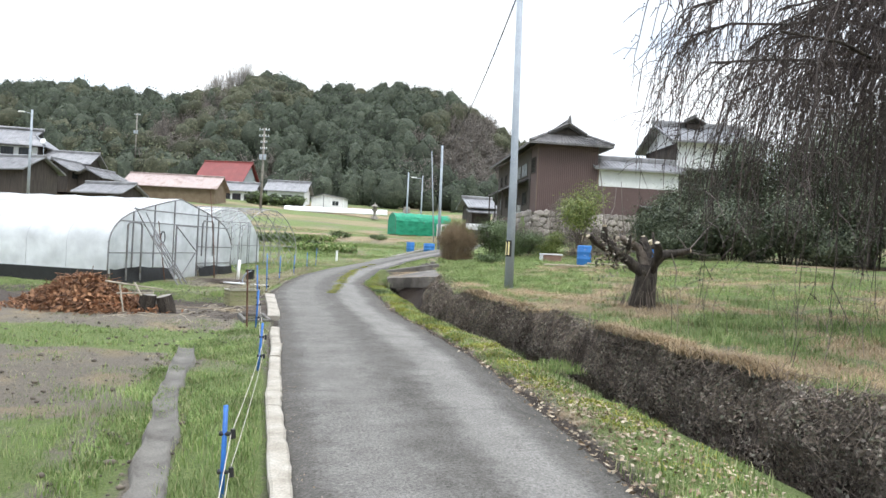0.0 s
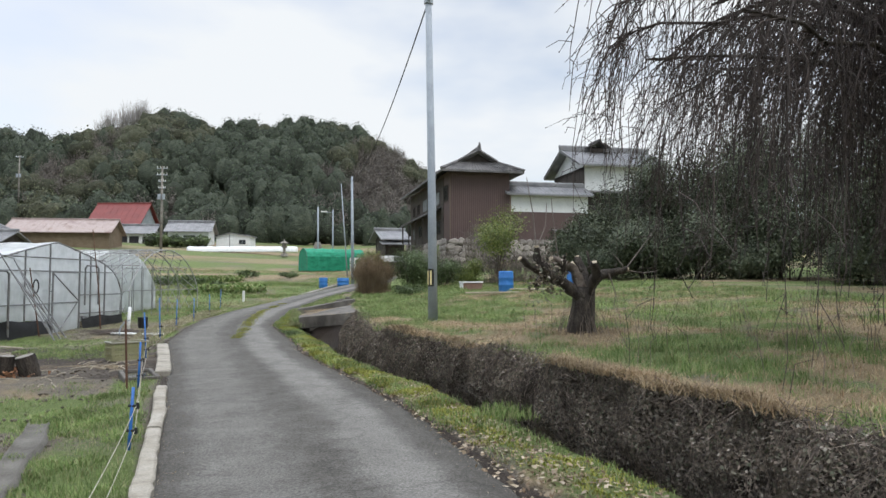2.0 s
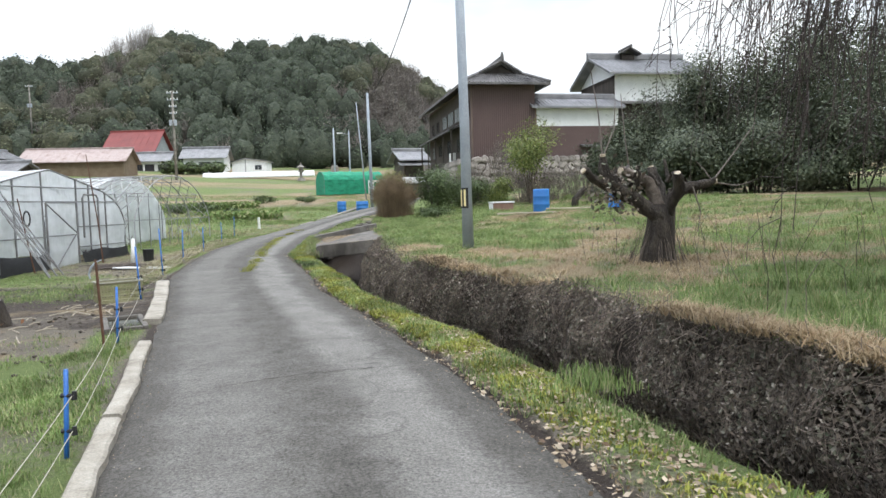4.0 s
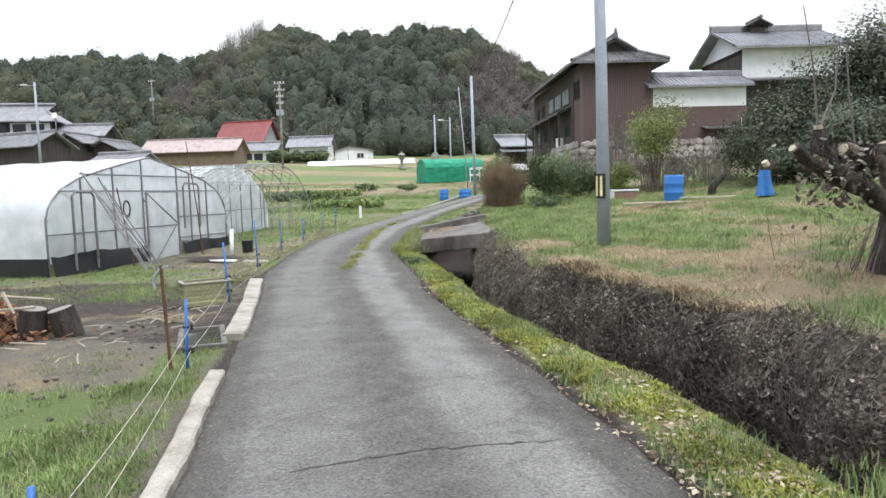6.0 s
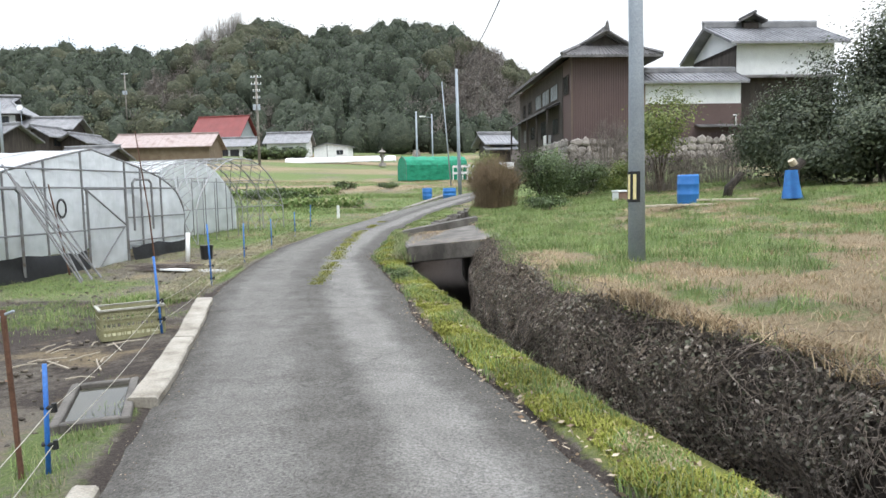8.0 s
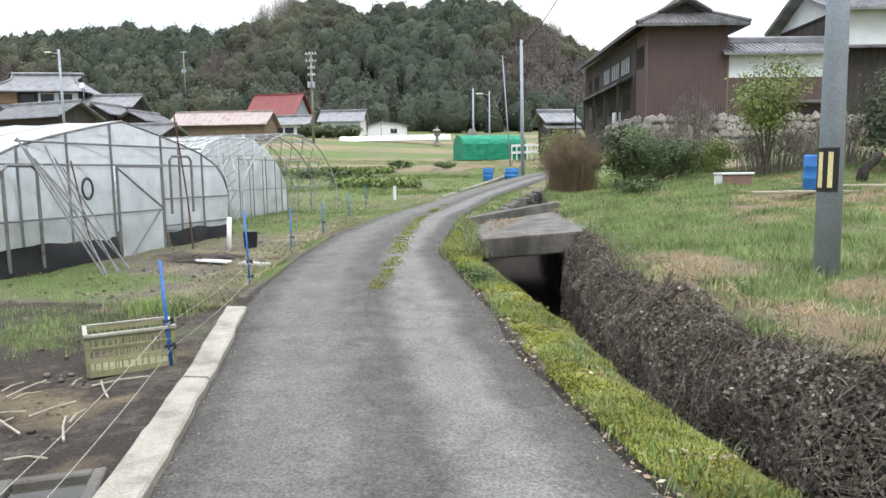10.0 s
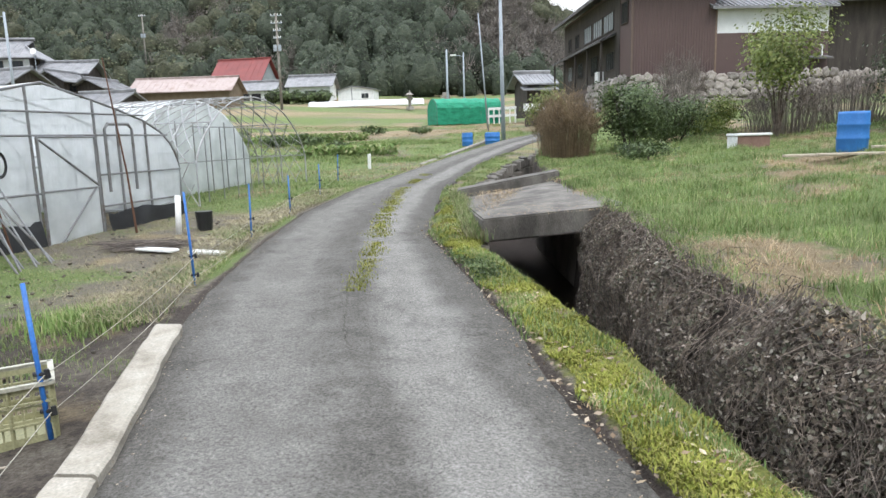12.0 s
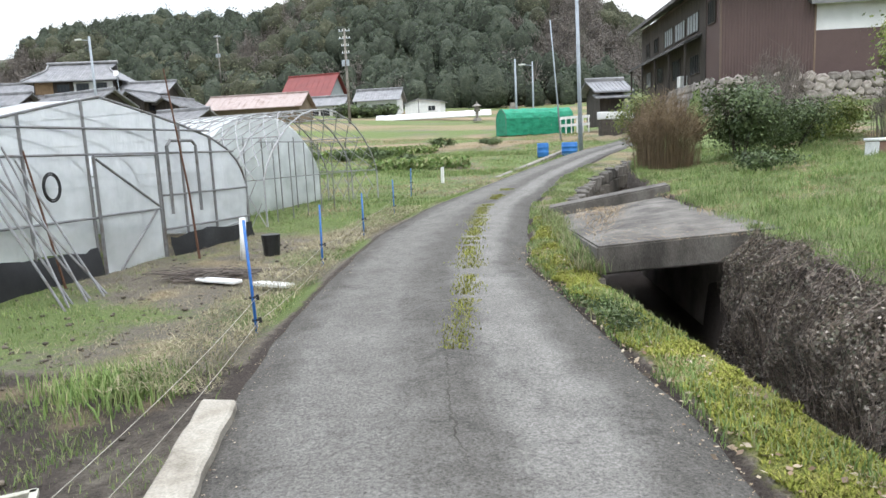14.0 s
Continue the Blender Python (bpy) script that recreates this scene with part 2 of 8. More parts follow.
WET_MUD = surf("wet_grey_mud", [(0.06, 0.054, 0.045), (0.11, 0.102, 0.088), (0.15, 0.14, 0.122)], 3.0, 0.8, 0.3, spec=0.2)
BOX_BROWN = surf("brown_box_side", [(0.16, 0.09, 0.07), (0.24, 0.15, 0.12)], 4.0, 0.8, 0.1)
FILM_ROOF = film_surf("white_greenhouse_film", 0.93, (0.84, 0.86, 0.86), 0.35)
FILM_WALL = film_surf("clear_greenhouse_film", 0.70, (0.72, 0.75, 0.75), 0.3)
GRASS = leaf_surf("green_grass", [(0.095, 0.150, 0.045), (0.145, 0.215, 0.062), (0.205, 0.265, 0.095), (0.30, 0.285, 0.15)])
STRAW = leaf_surf("dry_grass", [(0.21, 0.155, 0.09), (0.33, 0.25, 0.15), (0.43, 0.345, 0.225), (0.29, 0.19, 0.11)], 0.85)
STRAW_PALE = leaf_surf("grey_dry_grass", [(0.17, 0.145, 0.09), (0.27, 0.235, 0.15), (0.36, 0.32, 0.21), (0.16, 0.165, 0.08)], 0.85)
MOSS = leaf_surf("bright_moss", [(0.13, 0.155, 0.025), (0.22, 0.24, 0.045), (0.30, 0.29, 0.075), (0.13, 0.12, 0.045)], 0.95, 0.3, 0.1)
LITTER = leaf_surf("fallen_leaves", [(0.13, 0.085, 0.05), (0.26, 0.20, 0.13), (0.40, 0.34, 0.25), (0.09, 0.055, 0.035)], 0.85, 0.3, 0.0)
IVY = leaf_surf("dark_bank_leaves", [(0.052, 0.044, 0.037), (0.13, 0.106, 0.085), (0.20, 0.158, 0.122), (0.088, 0.098, 0.062), (0.38, 0.33, 0.275)], 0.6, 0.4, 0.05)
EVERGREEN = leaf_surf("dark_evergreen_leaves", [(0.044, 0.056, 0.036), (0.075, 0.092, 0.055), (0.125, 0.138, 0.084)], 0.55, 0.4, 0.2)
LAUREL = leaf_surf("glossy_shrub_leaves", [(0.042, 0.066, 0.026), (0.080, 0.112, 0.044), (0.135, 0.170, 0.075)], 0.5, 0.35, 0.2)
CITRUS = leaf_surf("yellow_green_leaves", [(0.09, 0.125, 0.03), (0.15, 0.19, 0.05), (0.24, 0.26, 0.085), (0.065, 0.09, 0.025)], 0.5, 0.3, 0.3)
# hill crown colours are lifted and greyed to include the haze of distance
HILL_DARK = surf("hill_evergreen_mass", [(0.038, 0.046, 0.034), (0.056, 0.066, 0.047), (0.078, 0.087, 0.061)], 0.9, 0.9, 1.0, fine=3.2, per_island=0.35, spec=0.1, bump_scale=0.6)
HILL_OLIVE = surf("hill_broadleaf_mass", [(0.040, 0.045, 0.029), (0.066, 0.069, 0.044), (0.094, 0.093, 0.062)], 0.9, 0.9, 1.0, fine=3.2, per_island=0.35, spec=0.1, bump_scale=0.6)
# for the added crown cores: darker than any leaf, like a shaded inside
DARK_CORE = surf("dark_core_filler", [(0.026, 0.032, 0.020), (0.058, 0.066, 0.040)], 3.0, 0.9, 1.0, fine=14.0, spec=0.1, bump_scale=0.2)
# hill leaves: distance haze is mixed into these paler, duller colours too
CONIFER = leaf_surf("hill_evergreens", [(0.040, 0.054, 0.036), (0.060, 0.078, 0.049), (0.086, 0.104, 0.064)], 0.8, 0.5, 0.1)
BROADLEAF = leaf_surf("hill_broadleaf", [(0.068, 0.078, 0.045), (0.096, 0.106, 0.060), (0.132, 0.135, 0.080)], 0.8, 0.45, 0.1)
BROWNWOOD = leaf_surf("hill_bare_trees", [(0.10, 0.090, 0.078), (0.135, 0.120, 0.104), (0.17, 0.150, 0.13)], 0.9, 0.35, 0.0)
PALE_BRANCH = surf("pale_bare_branches", [(0.24, 0.22, 0.20), (0.36, 0.34, 0.31)], 0.4, 0.9, 0.0, per_island=0.3)


# ---- mesh helpers ----
def part(name, bm, material, parent=None, label="", smooth=False):
    """Links a bmesh as one mesh object under a thing or a part."""
    me = bpy.data.meshes.new(name)
    bmesh.ops.recalc_face_normals(bm, faces=bm.faces[:])
    bm.to_mesh(me)
    bm.free()
    me.materials.append(material)
    if smooth:
        me.polygons.foreach_set("use_smooth", [True] * len(me.polygons))
    ob = new(name, me)
    if parent is not None:
        ob.parent = parent
    if label:
        ob["label"] = label
    return ob


def shared(name, me, parent, m):
    """An object of its own on mesh data that alike pieces share."""
    ob = new(name, me)
    ob.parent = parent
    ob.matrix_basis = m
    return ob


def arrays(name, verts, faces, material, parent=None, label="", smooth=False):
    """One mesh object from computed arrays; faces all have the same number of corners."""
    verts, faces = np.asarray(verts, np.float32), np.asarray(faces, np.int32)
    me = bpy.data.meshes.new(name)
    me.vertices.add(len(verts))
    me.vertices.foreach_set("co", verts.ravel())
    k = faces.shape[1]
    me.loops.add(faces.size)
    me.loops.foreach_set("vertex_index", faces.ravel())
    me.polygons.add(len(faces))
    me.polygons.foreach_set("loop_start", np.arange(0, faces.size, k, dtype=np.int32))
    me.update(calc_edges=True)
    me.materials.append(material)
    if smooth:
        me.polygons.foreach_set("use_smooth", [True] * len(faces))
    ob = new(name, me)
    if parent is not None:
        ob.parent = parent
    if label:
        ob["label"] = label
    return ob


def thing(name, m, label, category, group="", kind=""):
    ob = new(name)
    ob.matrix_basis = m
    ob.empty_display_size = 0.2
    return tagged(ob, label, category, group, kind)


def box(bm, x0, y0, z0, x1, y1, z1, m=None):
    v = [bm.verts.new(Vector(p) if m is None else m @ Vector(p)) for p in
         ((x0, y0, z0), (x1, y0, z0), (x1, y1, z0), (x0, y1, z0), (x0, y0, z1), (x1, y0, z1), (x1, y1, z1), (x0, y1, z1))]
    for f in ((0, 3, 2, 1), (4, 5, 6, 7), (0, 1, 5, 4), (1, 2, 6, 5), (2, 3, 7, 6), (3, 0, 4, 7)):
        bm.faces.new([v[i] for i in f])
    return v


def soft_box(x0, y0, z0, x1, y1, z1, r=0.02, segments=2):
    bm = bmesh.new()
    box(bm, x0, y0, z0, x1, y1, z1)
    bmesh.ops.bevel(bm, geom=bm.edges[:], offset=r, segments=segments, affect="EDGES", profile=0.6)
    return bm


def tube(bm, pts, r0, r1=None, n=8, caps=True):
    """A round bar along the points, tapering from r0 to r1."""
    r1 = r0 if r1 is None else r1
    pts = [Vector(p) for p in pts]
    rings = []
    side = None
    for i, p in enumerate(pts):
        d = (pts[min(i + 1, len(pts) - 1)] - pts[max(i - 1, 0)]).normalized()
        if side is None:
            side = d.cross(Vector((0, 0, 1)))
            if side.length < 0.1:
                side = d.cross(Vector((1, 0, 0)))
        side = (side - d * side.dot(d)).normalized()
        up = d.cross(side)
        r = r0 + (r1 - r0) * i / max(1, len(pts) - 1)
        rings.append([bm.verts.new(p + r * (math.cos(a) * side + math.sin(a) * up)) for a in (2 * math.pi * k / n for k in range(n))])
    for a, b in zip(rings, rings[1:]):
        for k in range(n):
            bm.faces.new((a[k], a[(k + 1) % n], b[(k + 1) % n], b[k]))
    if caps:
        bm.faces.new(rings[0][::-1])
        bm.faces.new(rings[-1])
    return rings


def slab(bm, pts, thick):
    """A flat polygon given a thickness downwards."""
    top = [bm.verts.new(Vector(p)) for p in pts]
    low = [bm.verts.new(Vector(p) - Vector((0, 0, thick))) for p in pts]
    bm.faces.new(top)
    bm.faces.new(low[::-1])
    for i in range(len(pts)):
        j = (i + 1) % len(pts)
        bm.faces.new((top[j], top[i], low[i], low[j]))


def strands(name, lines, radius, material, parent=None, label="", tip=0.3):
    """Many thin three-sided stems, each a list of points, in one mesh."""
    verts, faces, b0 = [], [], 0
    for line in lines:
        p = np.asarray(line, float)
        d = np.gradient(p, axis=0)
        d /= np.linalg.norm(d, axis=1)[:, None] + 1e-9
        s = np.cross(d, (0.31, 0.67, 0.2))
        s /= np.linalg.norm(s, axis=1)[:, None] + 1e-9
        u = np.cross(d, s)
        r = (radius * np.linspace(1, tip, len(p)))[:, None]
        verts.append(np.stack([p + r * (math.cos(a) * s + math.sin(a) * u) for a in (0, 2.094, 4.189)], 1).reshape(-1, 3))
        for i in range(len(p) - 1):
            for k in range(3):
                j = (k + 1) % 3
                faces.append((b0 + 3 * i + k, b0 + 3 * i + j, b0 + 3 * i + 3 + j, b0 + 3 * i + 3 + k))
        b0 += 3 * len(p)
    return arrays(name, np.concatenate(verts), faces, material, parent, label)


def leaves(name, centres, size, material, parent=None, label="", flat=0.0, seed=1, long=1.5, outward=None):
    """Many small four-cornered leaves, turned at random, in one mesh. flat: how far they lie level. outward: the ways they mostly face."""
    rng = np.random.default_rng(seed)
    c = np.asarray(centres, float)
    n = len(c)
    a = rng.normal(size=(n, 3))
    a[:, 2] *= 1 - flat
    if outward is not None:
        o = np.asarray(outward, float) + rng.normal(size=(n, 3)) * 0.38
        o /= np.linalg.norm(o, axis=1)[:, None] + 1e-9
        a -= o * (a * o).sum(1)[:, None]
    a /= np.linalg.norm(a, axis=1)[:, None]
    b = rng.normal(size=(n, 3)) if outward is None else np.cross(o, a)
    b[:, 2] *= 1 - flat
    b -= a * (a * b).sum(1)[:, None]
    b /= np.linalg.norm(b, axis=1)[:, None]
    s = (size * rng.uniform(0.6, 1.4, n))[:, None]
    q = np.stack([c - a * s * long * 0.5, c + b * s * 0.42, c + a * s * long * 0.5, c - b * s * 0.42], 1)
    return arrays(name, q.reshape(-1, 3), np.arange(4 * n).reshape(-1, 4), material, parent, label)


def blades(name, roots, height, width, material, parent=None, label="", seed=1, lean=0.5):
    """Grass: each blade is bent once and ends in a point."""
    rng = np.random.default_rng(seed)
    p = np.asarray(roots, float)
    n = len(p)
    ang = rng.uniform(0, 2 * math.pi, n)
    d = np.stack([np.cos(ang), np.sin(ang), np.zeros(n)], 1)
    s = np.stack([-np.sin(ang), np.cos(ang), np.zeros(n)], 1)
    h = (np.asarray(height) * rng.uniform(0.5, 1.3, n))[:, None]
    w = (width * rng.uniform(0.7, 1.3, n))[:, None]
    le = rng.uniform(0.1, 1.0, n)[:, None] * lean * h
    up = np.array([0, 0, 1.0])
    mid = p + d * le * 0.35 + up * h * 0.55
    tip = p + d * le + up * h * rng.uniform(0.7, 1.0, n)[:, None]
    v = np.stack([p - s * w, p + s * w, mid + s * w * 0.7, mid - s * w * 0.7, tip], 1).reshape(-1, 3)
    i = np.arange(n)[:, None] * 5
    f = np.concatenate([i + [0, 1, 2], i + [0, 2, 3], i + [3, 2, 4]])
    return arrays(name, v, f, material, parent, label)


def ball(level):
    """Vertices and triangles of a unit icosphere."""
    bm = bmesh.new()
    bmesh.ops.create_icosphere(bm, subdivisions=level, radius=1.0)
    bm.verts.ensure_lookup_table()
    v = np.array([p.co[:] for p in bm.verts])
    f = np.array([[q.index for q in t.verts] for t in bm.faces])
    bm.free()
    return v, f


def lumpy(rng, v, lobes=10, sharp=7.0):
    """A unit ball pushed out into uneven lobes, as the masses of a leafy crown."""
    d = rng.normal(size=(lobes, 3))
    d /= np.linalg.norm(d, axis=1)[:, None]
    r = 0.70 + 0.38 * np.exp(-(1 - v @ d.T) * sharp).max(1) + 0.05 * rng.normal(size=len(v))
    return v * r[:, None]


def tufts(roots, each, spread, seed=1):
    """Spreads every root into a tuft of several."""
    rng = np.random.default_rng(seed)
    p = np.repeat(np.asarray(roots, float), each, axis=0)
    p[:, :2] += rng.normal(size=(len(p), 2)) * spread
    return p


def lerp(xs, pts):
    return np.interp(xs, [p[0] for p in pts], [p[1] for p in pts])


def wob(x, y, s, k=0):
    return noise.noise(Vector((x * s, y * s, 3.7 * k)))


# ---- the lie of the land ----
ROAD_Z = ((-60, 0.0), (16, 0.0), (20, 0.08), (24, 0.25), (28, 0.36), (34, 0.6), (40, 0.95), (52, 1.6), (70, 2.4), (92, 3.3), (125, 6.6), (140, 8.0), (165, 11.0), (600, 60.0))
ROAD_L = ((-60, 22.0), (-10, 3.2), (0, 0.1), (4, -0.95), (6.5, -1.7), (9.5, -2.5), (10.7, -2.85), (13.8, -3.68), (15.8, -4.28), (18.1, -5.0), (19.3, -5.3), (21.4, -5.6), (25.6, -5.95), (29.7, -5.8), (34.3, -5.1), (40, -3.9), (48.6, -2.0), (54, -0.2), (62, 1.6), (75, 3.6), (90, 4.5), (600, 30))
ROAD_R = ((-60, 25.0), (-10, 5.2), (0, 2.2), (4.35, 1.28), (6, 1.03), (7.3, 0.79), (9.4, 0.36), (11.3, -0.14), (13.5, -0.78), (15.3, -1.34), (17.1, -1.8), (18.5, -2.05), (20.8, -2.62), (22.8, -3.2), (25.9, -3.3), (28.9, -3.4), (35.9, -2.7), (45.2, -0.7), (52, 1.3), (62, 4.4), (75, 6.4), (90, 7.2), (600, 34))
DITCH = ((-60, 26.5), (-10, 6.4), (0, 3.4), (4.5, 2.42), (6, 2.02), (7.4, 1.6), (9.3, 1.12), (11.2, 0.66), (12.8, 0.06), (15.4, -0.76), (17.5, -1.16), (18.8, -1.52), (20.3, -1.9), (21.6, -2.33), (27.5, -2.75), (30, -2.55), (36, -1.6), (40, -0.4), (45, 0.6), (52, 2.0), (62, 5.0), (90, 8.0), (600, 35))
BANK = ((-60, 27.8), (-10, 7.6), (0, 4.4), (4, 3.4), (6, 2.9), (7.3, 2.5), (8.4, 2.2), (9.6, 1.92), (10.5, 1.8), (11.2, 1.58), (12.2, 1.2), (13, 0.78), (14.2, 0.2), (16, -0.2), (18, -0.42), (21.4, -0.48), (24, -0.6), (27.5, -0.95), (32, -0.9), (36, -0.4), (40, 0.7), (45, 1.6), (52, 3.0), (62, 6.0), (90, 9.0), (600, 36))


def road_z(y):
    return lerp(y, ROAD_Z)


def ditch_deep(y):
    return lerp(y, ((-60, 1.3), (30, 1.3), (38, 0.8), (46, 0.0), (600, 0.0)))


def bank_z(y):
    return lerp(y, ((-60, 0.5), (18, 0.5), (22.2, 0.58), (27, 0.74), (40, 1.5), (54, 2.9), (70, 3.6), (92, 4.2), (125, 7.0), (165, 11.5), (600, 60)))


def left_z(x, y):
    """Ground height on the fields beside the road."""
    z = lerp(y, ((-60, -0.08), (22, -0.08), (28, 0.1), (34, 0.3), (40, 0.5), (52, 1.3), (70, 2.2), (92, 3.15), (125, 6.5), (140, 7.9), (165, 11.0), (600, 60)))
    return z + 0.05 * max(0.0, -x - 12) * min(1.0, max(0.0, (y - 60) / 50))


def right_z(x, y):
    b = lerp(y, BANK)
    z = bank_z(y) + lerp(y, ((12, 0.045), (26, 0.075), (30, 0.06), (40, 0.07), (56, 0.05))) * min(12.0, max(0.0, x - b))
    if y > 54.8 and x > 5.2:
        z = max(z, 4.9)
    return z


def ground_z(x, y):
    if x > lerp(y, BANK):
        return right_z(x, y)
    if x < lerp(y, ROAD_L):
        return left_z(x, y)
    return road_z(y)


def foot_out(y):
    """How far the foot of the ditch wall stands out towards the lane."""
    return float(lerp(y, ((-60, 0.0), (12, 0.0), (16, 0.34), (22, 0.34), (24, 0.0), (600, 0.0))))


def bank_tone(x, y):
    """Above zero the bank is green, below it is straw; greener towards the culvert."""
    o = x - float(lerp(y, BANK))
    near = min(1.0, max(0.0, (y - 16.2) / 3.0)) * min(1.0, max(0.25, 1.5 - o / 5.0))
    return 0.6 * wob(x, y, 0.45, 5) + 0.95 * wob(x, y, 0.95, 24) + 0.5 * wob(x, y, 2.6, 25) - 0.01 + 0.55 * near


def build_ground():
    ys = np.concatenate([np.arange(-60, -4, 4), np.arange(-4, 34, 0.22), np.arange(34, 60, 0.8), np.arange(60, 170, 3.0), np.array([180, 220, 300, 420, 600])])
    lo = [700, 350, 200, 150, 120, 100, 85, 72, 60, 50, 42, 35, 29, 24, 20, 17, 14.5, 12.5, 11, 9.8, 8.6, 7.6, 6.7, 5.9, 5.2, 4.6, 4.0, 3.5, 3.0, 2.6, 2.2, 1.85, 1.5, 1.2, 0.95, 0.7, 0.45, 0.2]
    hi = [0.2, 0.45, 0.7, 1.0, 1.3, 1.65, 2.0, 2.4, 2.8, 3.3, 3.8, 4.4, 5.0, 5.7, 6.5, 7.5, 8.7, 10, 12, 14.5, 18, 22, 28, 36, 48, 65, 100, 180, 350, 700]
    verts, cover = [], []
    for y in ys:
        L, R, D, B = (float(lerp(y, c)) for c in (ROAD_L, ROAD_R, DITCH, BANK))
        zr, dd, zb = float(road_z(y)), float(ditch_deep(y)), float(bank_z(y))
        row = []
        for o in lo:
            x = L - o
            z = left_z(x, y)
            k = min(1.0, o / 0.9)
            z = zr * (1 - k) + z * k - 0.02 * (1 - k)
            rough = 0.05 * wob(x, y, 1.1) + 0.03 * wob(x, y, 3.1, 1)
            if y > 60:
                rough *= 3
            row.append((x, y, z + rough * k, "l"))
        for s in (0.0, 0.3, 0.7, 1.0):
            row.append((L + (R - L) * s, y, zr - 0.05, "r"))
        for s in (0.25, 0.55, 0.85):
            row.append((R + (D - R) * s, y, zr + 0.05 * math.sin(math.pi * s) + 0.03 * wob(R * 3 + s, y, 2.0), "v"))
        row.append((D, y, zr + 0.02, "v"))
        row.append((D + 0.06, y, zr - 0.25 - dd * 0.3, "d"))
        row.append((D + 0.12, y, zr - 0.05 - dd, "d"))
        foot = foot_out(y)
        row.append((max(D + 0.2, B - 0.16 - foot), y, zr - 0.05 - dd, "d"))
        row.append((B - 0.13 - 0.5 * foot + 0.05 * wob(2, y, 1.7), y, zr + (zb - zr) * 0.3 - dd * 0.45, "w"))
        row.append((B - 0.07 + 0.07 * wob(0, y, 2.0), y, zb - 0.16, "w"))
        row.append((B + 0.08 + 0.10 * wob(1, y, 1.4), y, zb + 0.01, "w"))
        for o in hi:
            x = B + o
            z = right_z(x, y) + (0.10 * wob(x, y, 0.8, 2) + 0.06 * wob(x, y, 2.3, 3)) * min(1, o)
            row.append((x, y, z, "b"))
        for x, yy, z, tag in row:
            n1, n2 = wob(x, yy, 0.45, 5), wob(x, yy, 1.3, 6)
            g = st = dk = ms = 0.0
            if tag == "l":
                o = L - x
                if yy < 13.2:
                    strip = 1 if o < 1.5 else 0
                    path = abs(x - lerp(yy, ((-5, 0.6), (4.05, -1.95), (8.4, -3.4), (10, -4.1)))) < 0.15 and yy < 9.4
                    g = 0.55 * strip + 0.5 * n1 + 0.25 * n2 + (0.9 if yy > 9.2 and yy < 11.2 and o > 1 else 0) - (0.6 if yy > 11.4 and o > 0.9 else 0) + (0.5 if yy < 5.6 and o > 1.7 else 0)
                    st = 0.3 + 0.4 * n2
                    dk = 0.25
                    if path:
                        g, st, dk = 0, 0.0, 0.3
                elif yy < 19:
                    dk, g, st = 0.62 + n1 * 0.4 + n2 * 0.3, -0.25 + 0.9 * n1, 0.25 + 0.5 * n2
                    if yy > 16.5:
                        g += 0.12
                elif yy < 60:
                    g, st, dk = 0.48 + 0.8 * n1 + 0.3 * n2, 0.30 + 0.6 * n2, 0.2
                    if yy > 28 and 1.5 < o < 40:
                        g += 0.3
                else:
                    stripe = math.sin(yy * 0.33 + 0.8 * n1)
                    g, st = 0.45 + 0.5 * n1 + 0.25 * stripe, 0.5 - 0.4 * stripe
                    dk = 0.05
                    if (62 < yy < 78 and -30 < x < -6 and n1 > -0.1) or (83 < yy < 92 and -14 < x):
                        g, st, dk = 0.0, 0.75, 0.2
            elif tag == "v":
                ms = lerp(yy, ((5, 0.15), (9, 0.35), (11, 0.7), (23, 0.7), (26, 0.35), (60, 0.2)))
                g, st = 0.5 + 0.5 * n1, 0.5 + 0.6 * n2
            elif tag == "b":
                edge = min(1.0, (x - B) / 0.8)
                m = bank_tone(x, yy)
                g = 0.42 + 1.1 * m
                st = 0.52 - 1.1 * m + 0.4 * n2
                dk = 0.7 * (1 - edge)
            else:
                # ditch and bank face: darkest soil, its tone also carrying the ditch's shade
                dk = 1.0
            cover.append((min(1, max(0, g)), min(1, max(0, st)), min(1, max(0, dk)), min(1, max(0, ms))))
            verts.append((x, yy, z))
    n = len(row)
    faces = [(i * n + k, i * n + k + 1, (i + 1) * n + k + 1, (i + 1) * n + k) for i in range(len(ys) - 1) for k in range(n - 1)]
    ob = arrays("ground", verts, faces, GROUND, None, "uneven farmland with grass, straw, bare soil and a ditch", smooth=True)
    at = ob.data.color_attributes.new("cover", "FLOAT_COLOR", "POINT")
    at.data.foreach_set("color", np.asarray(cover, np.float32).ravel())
    return tagged(ob, "", "ground", "", "structure")


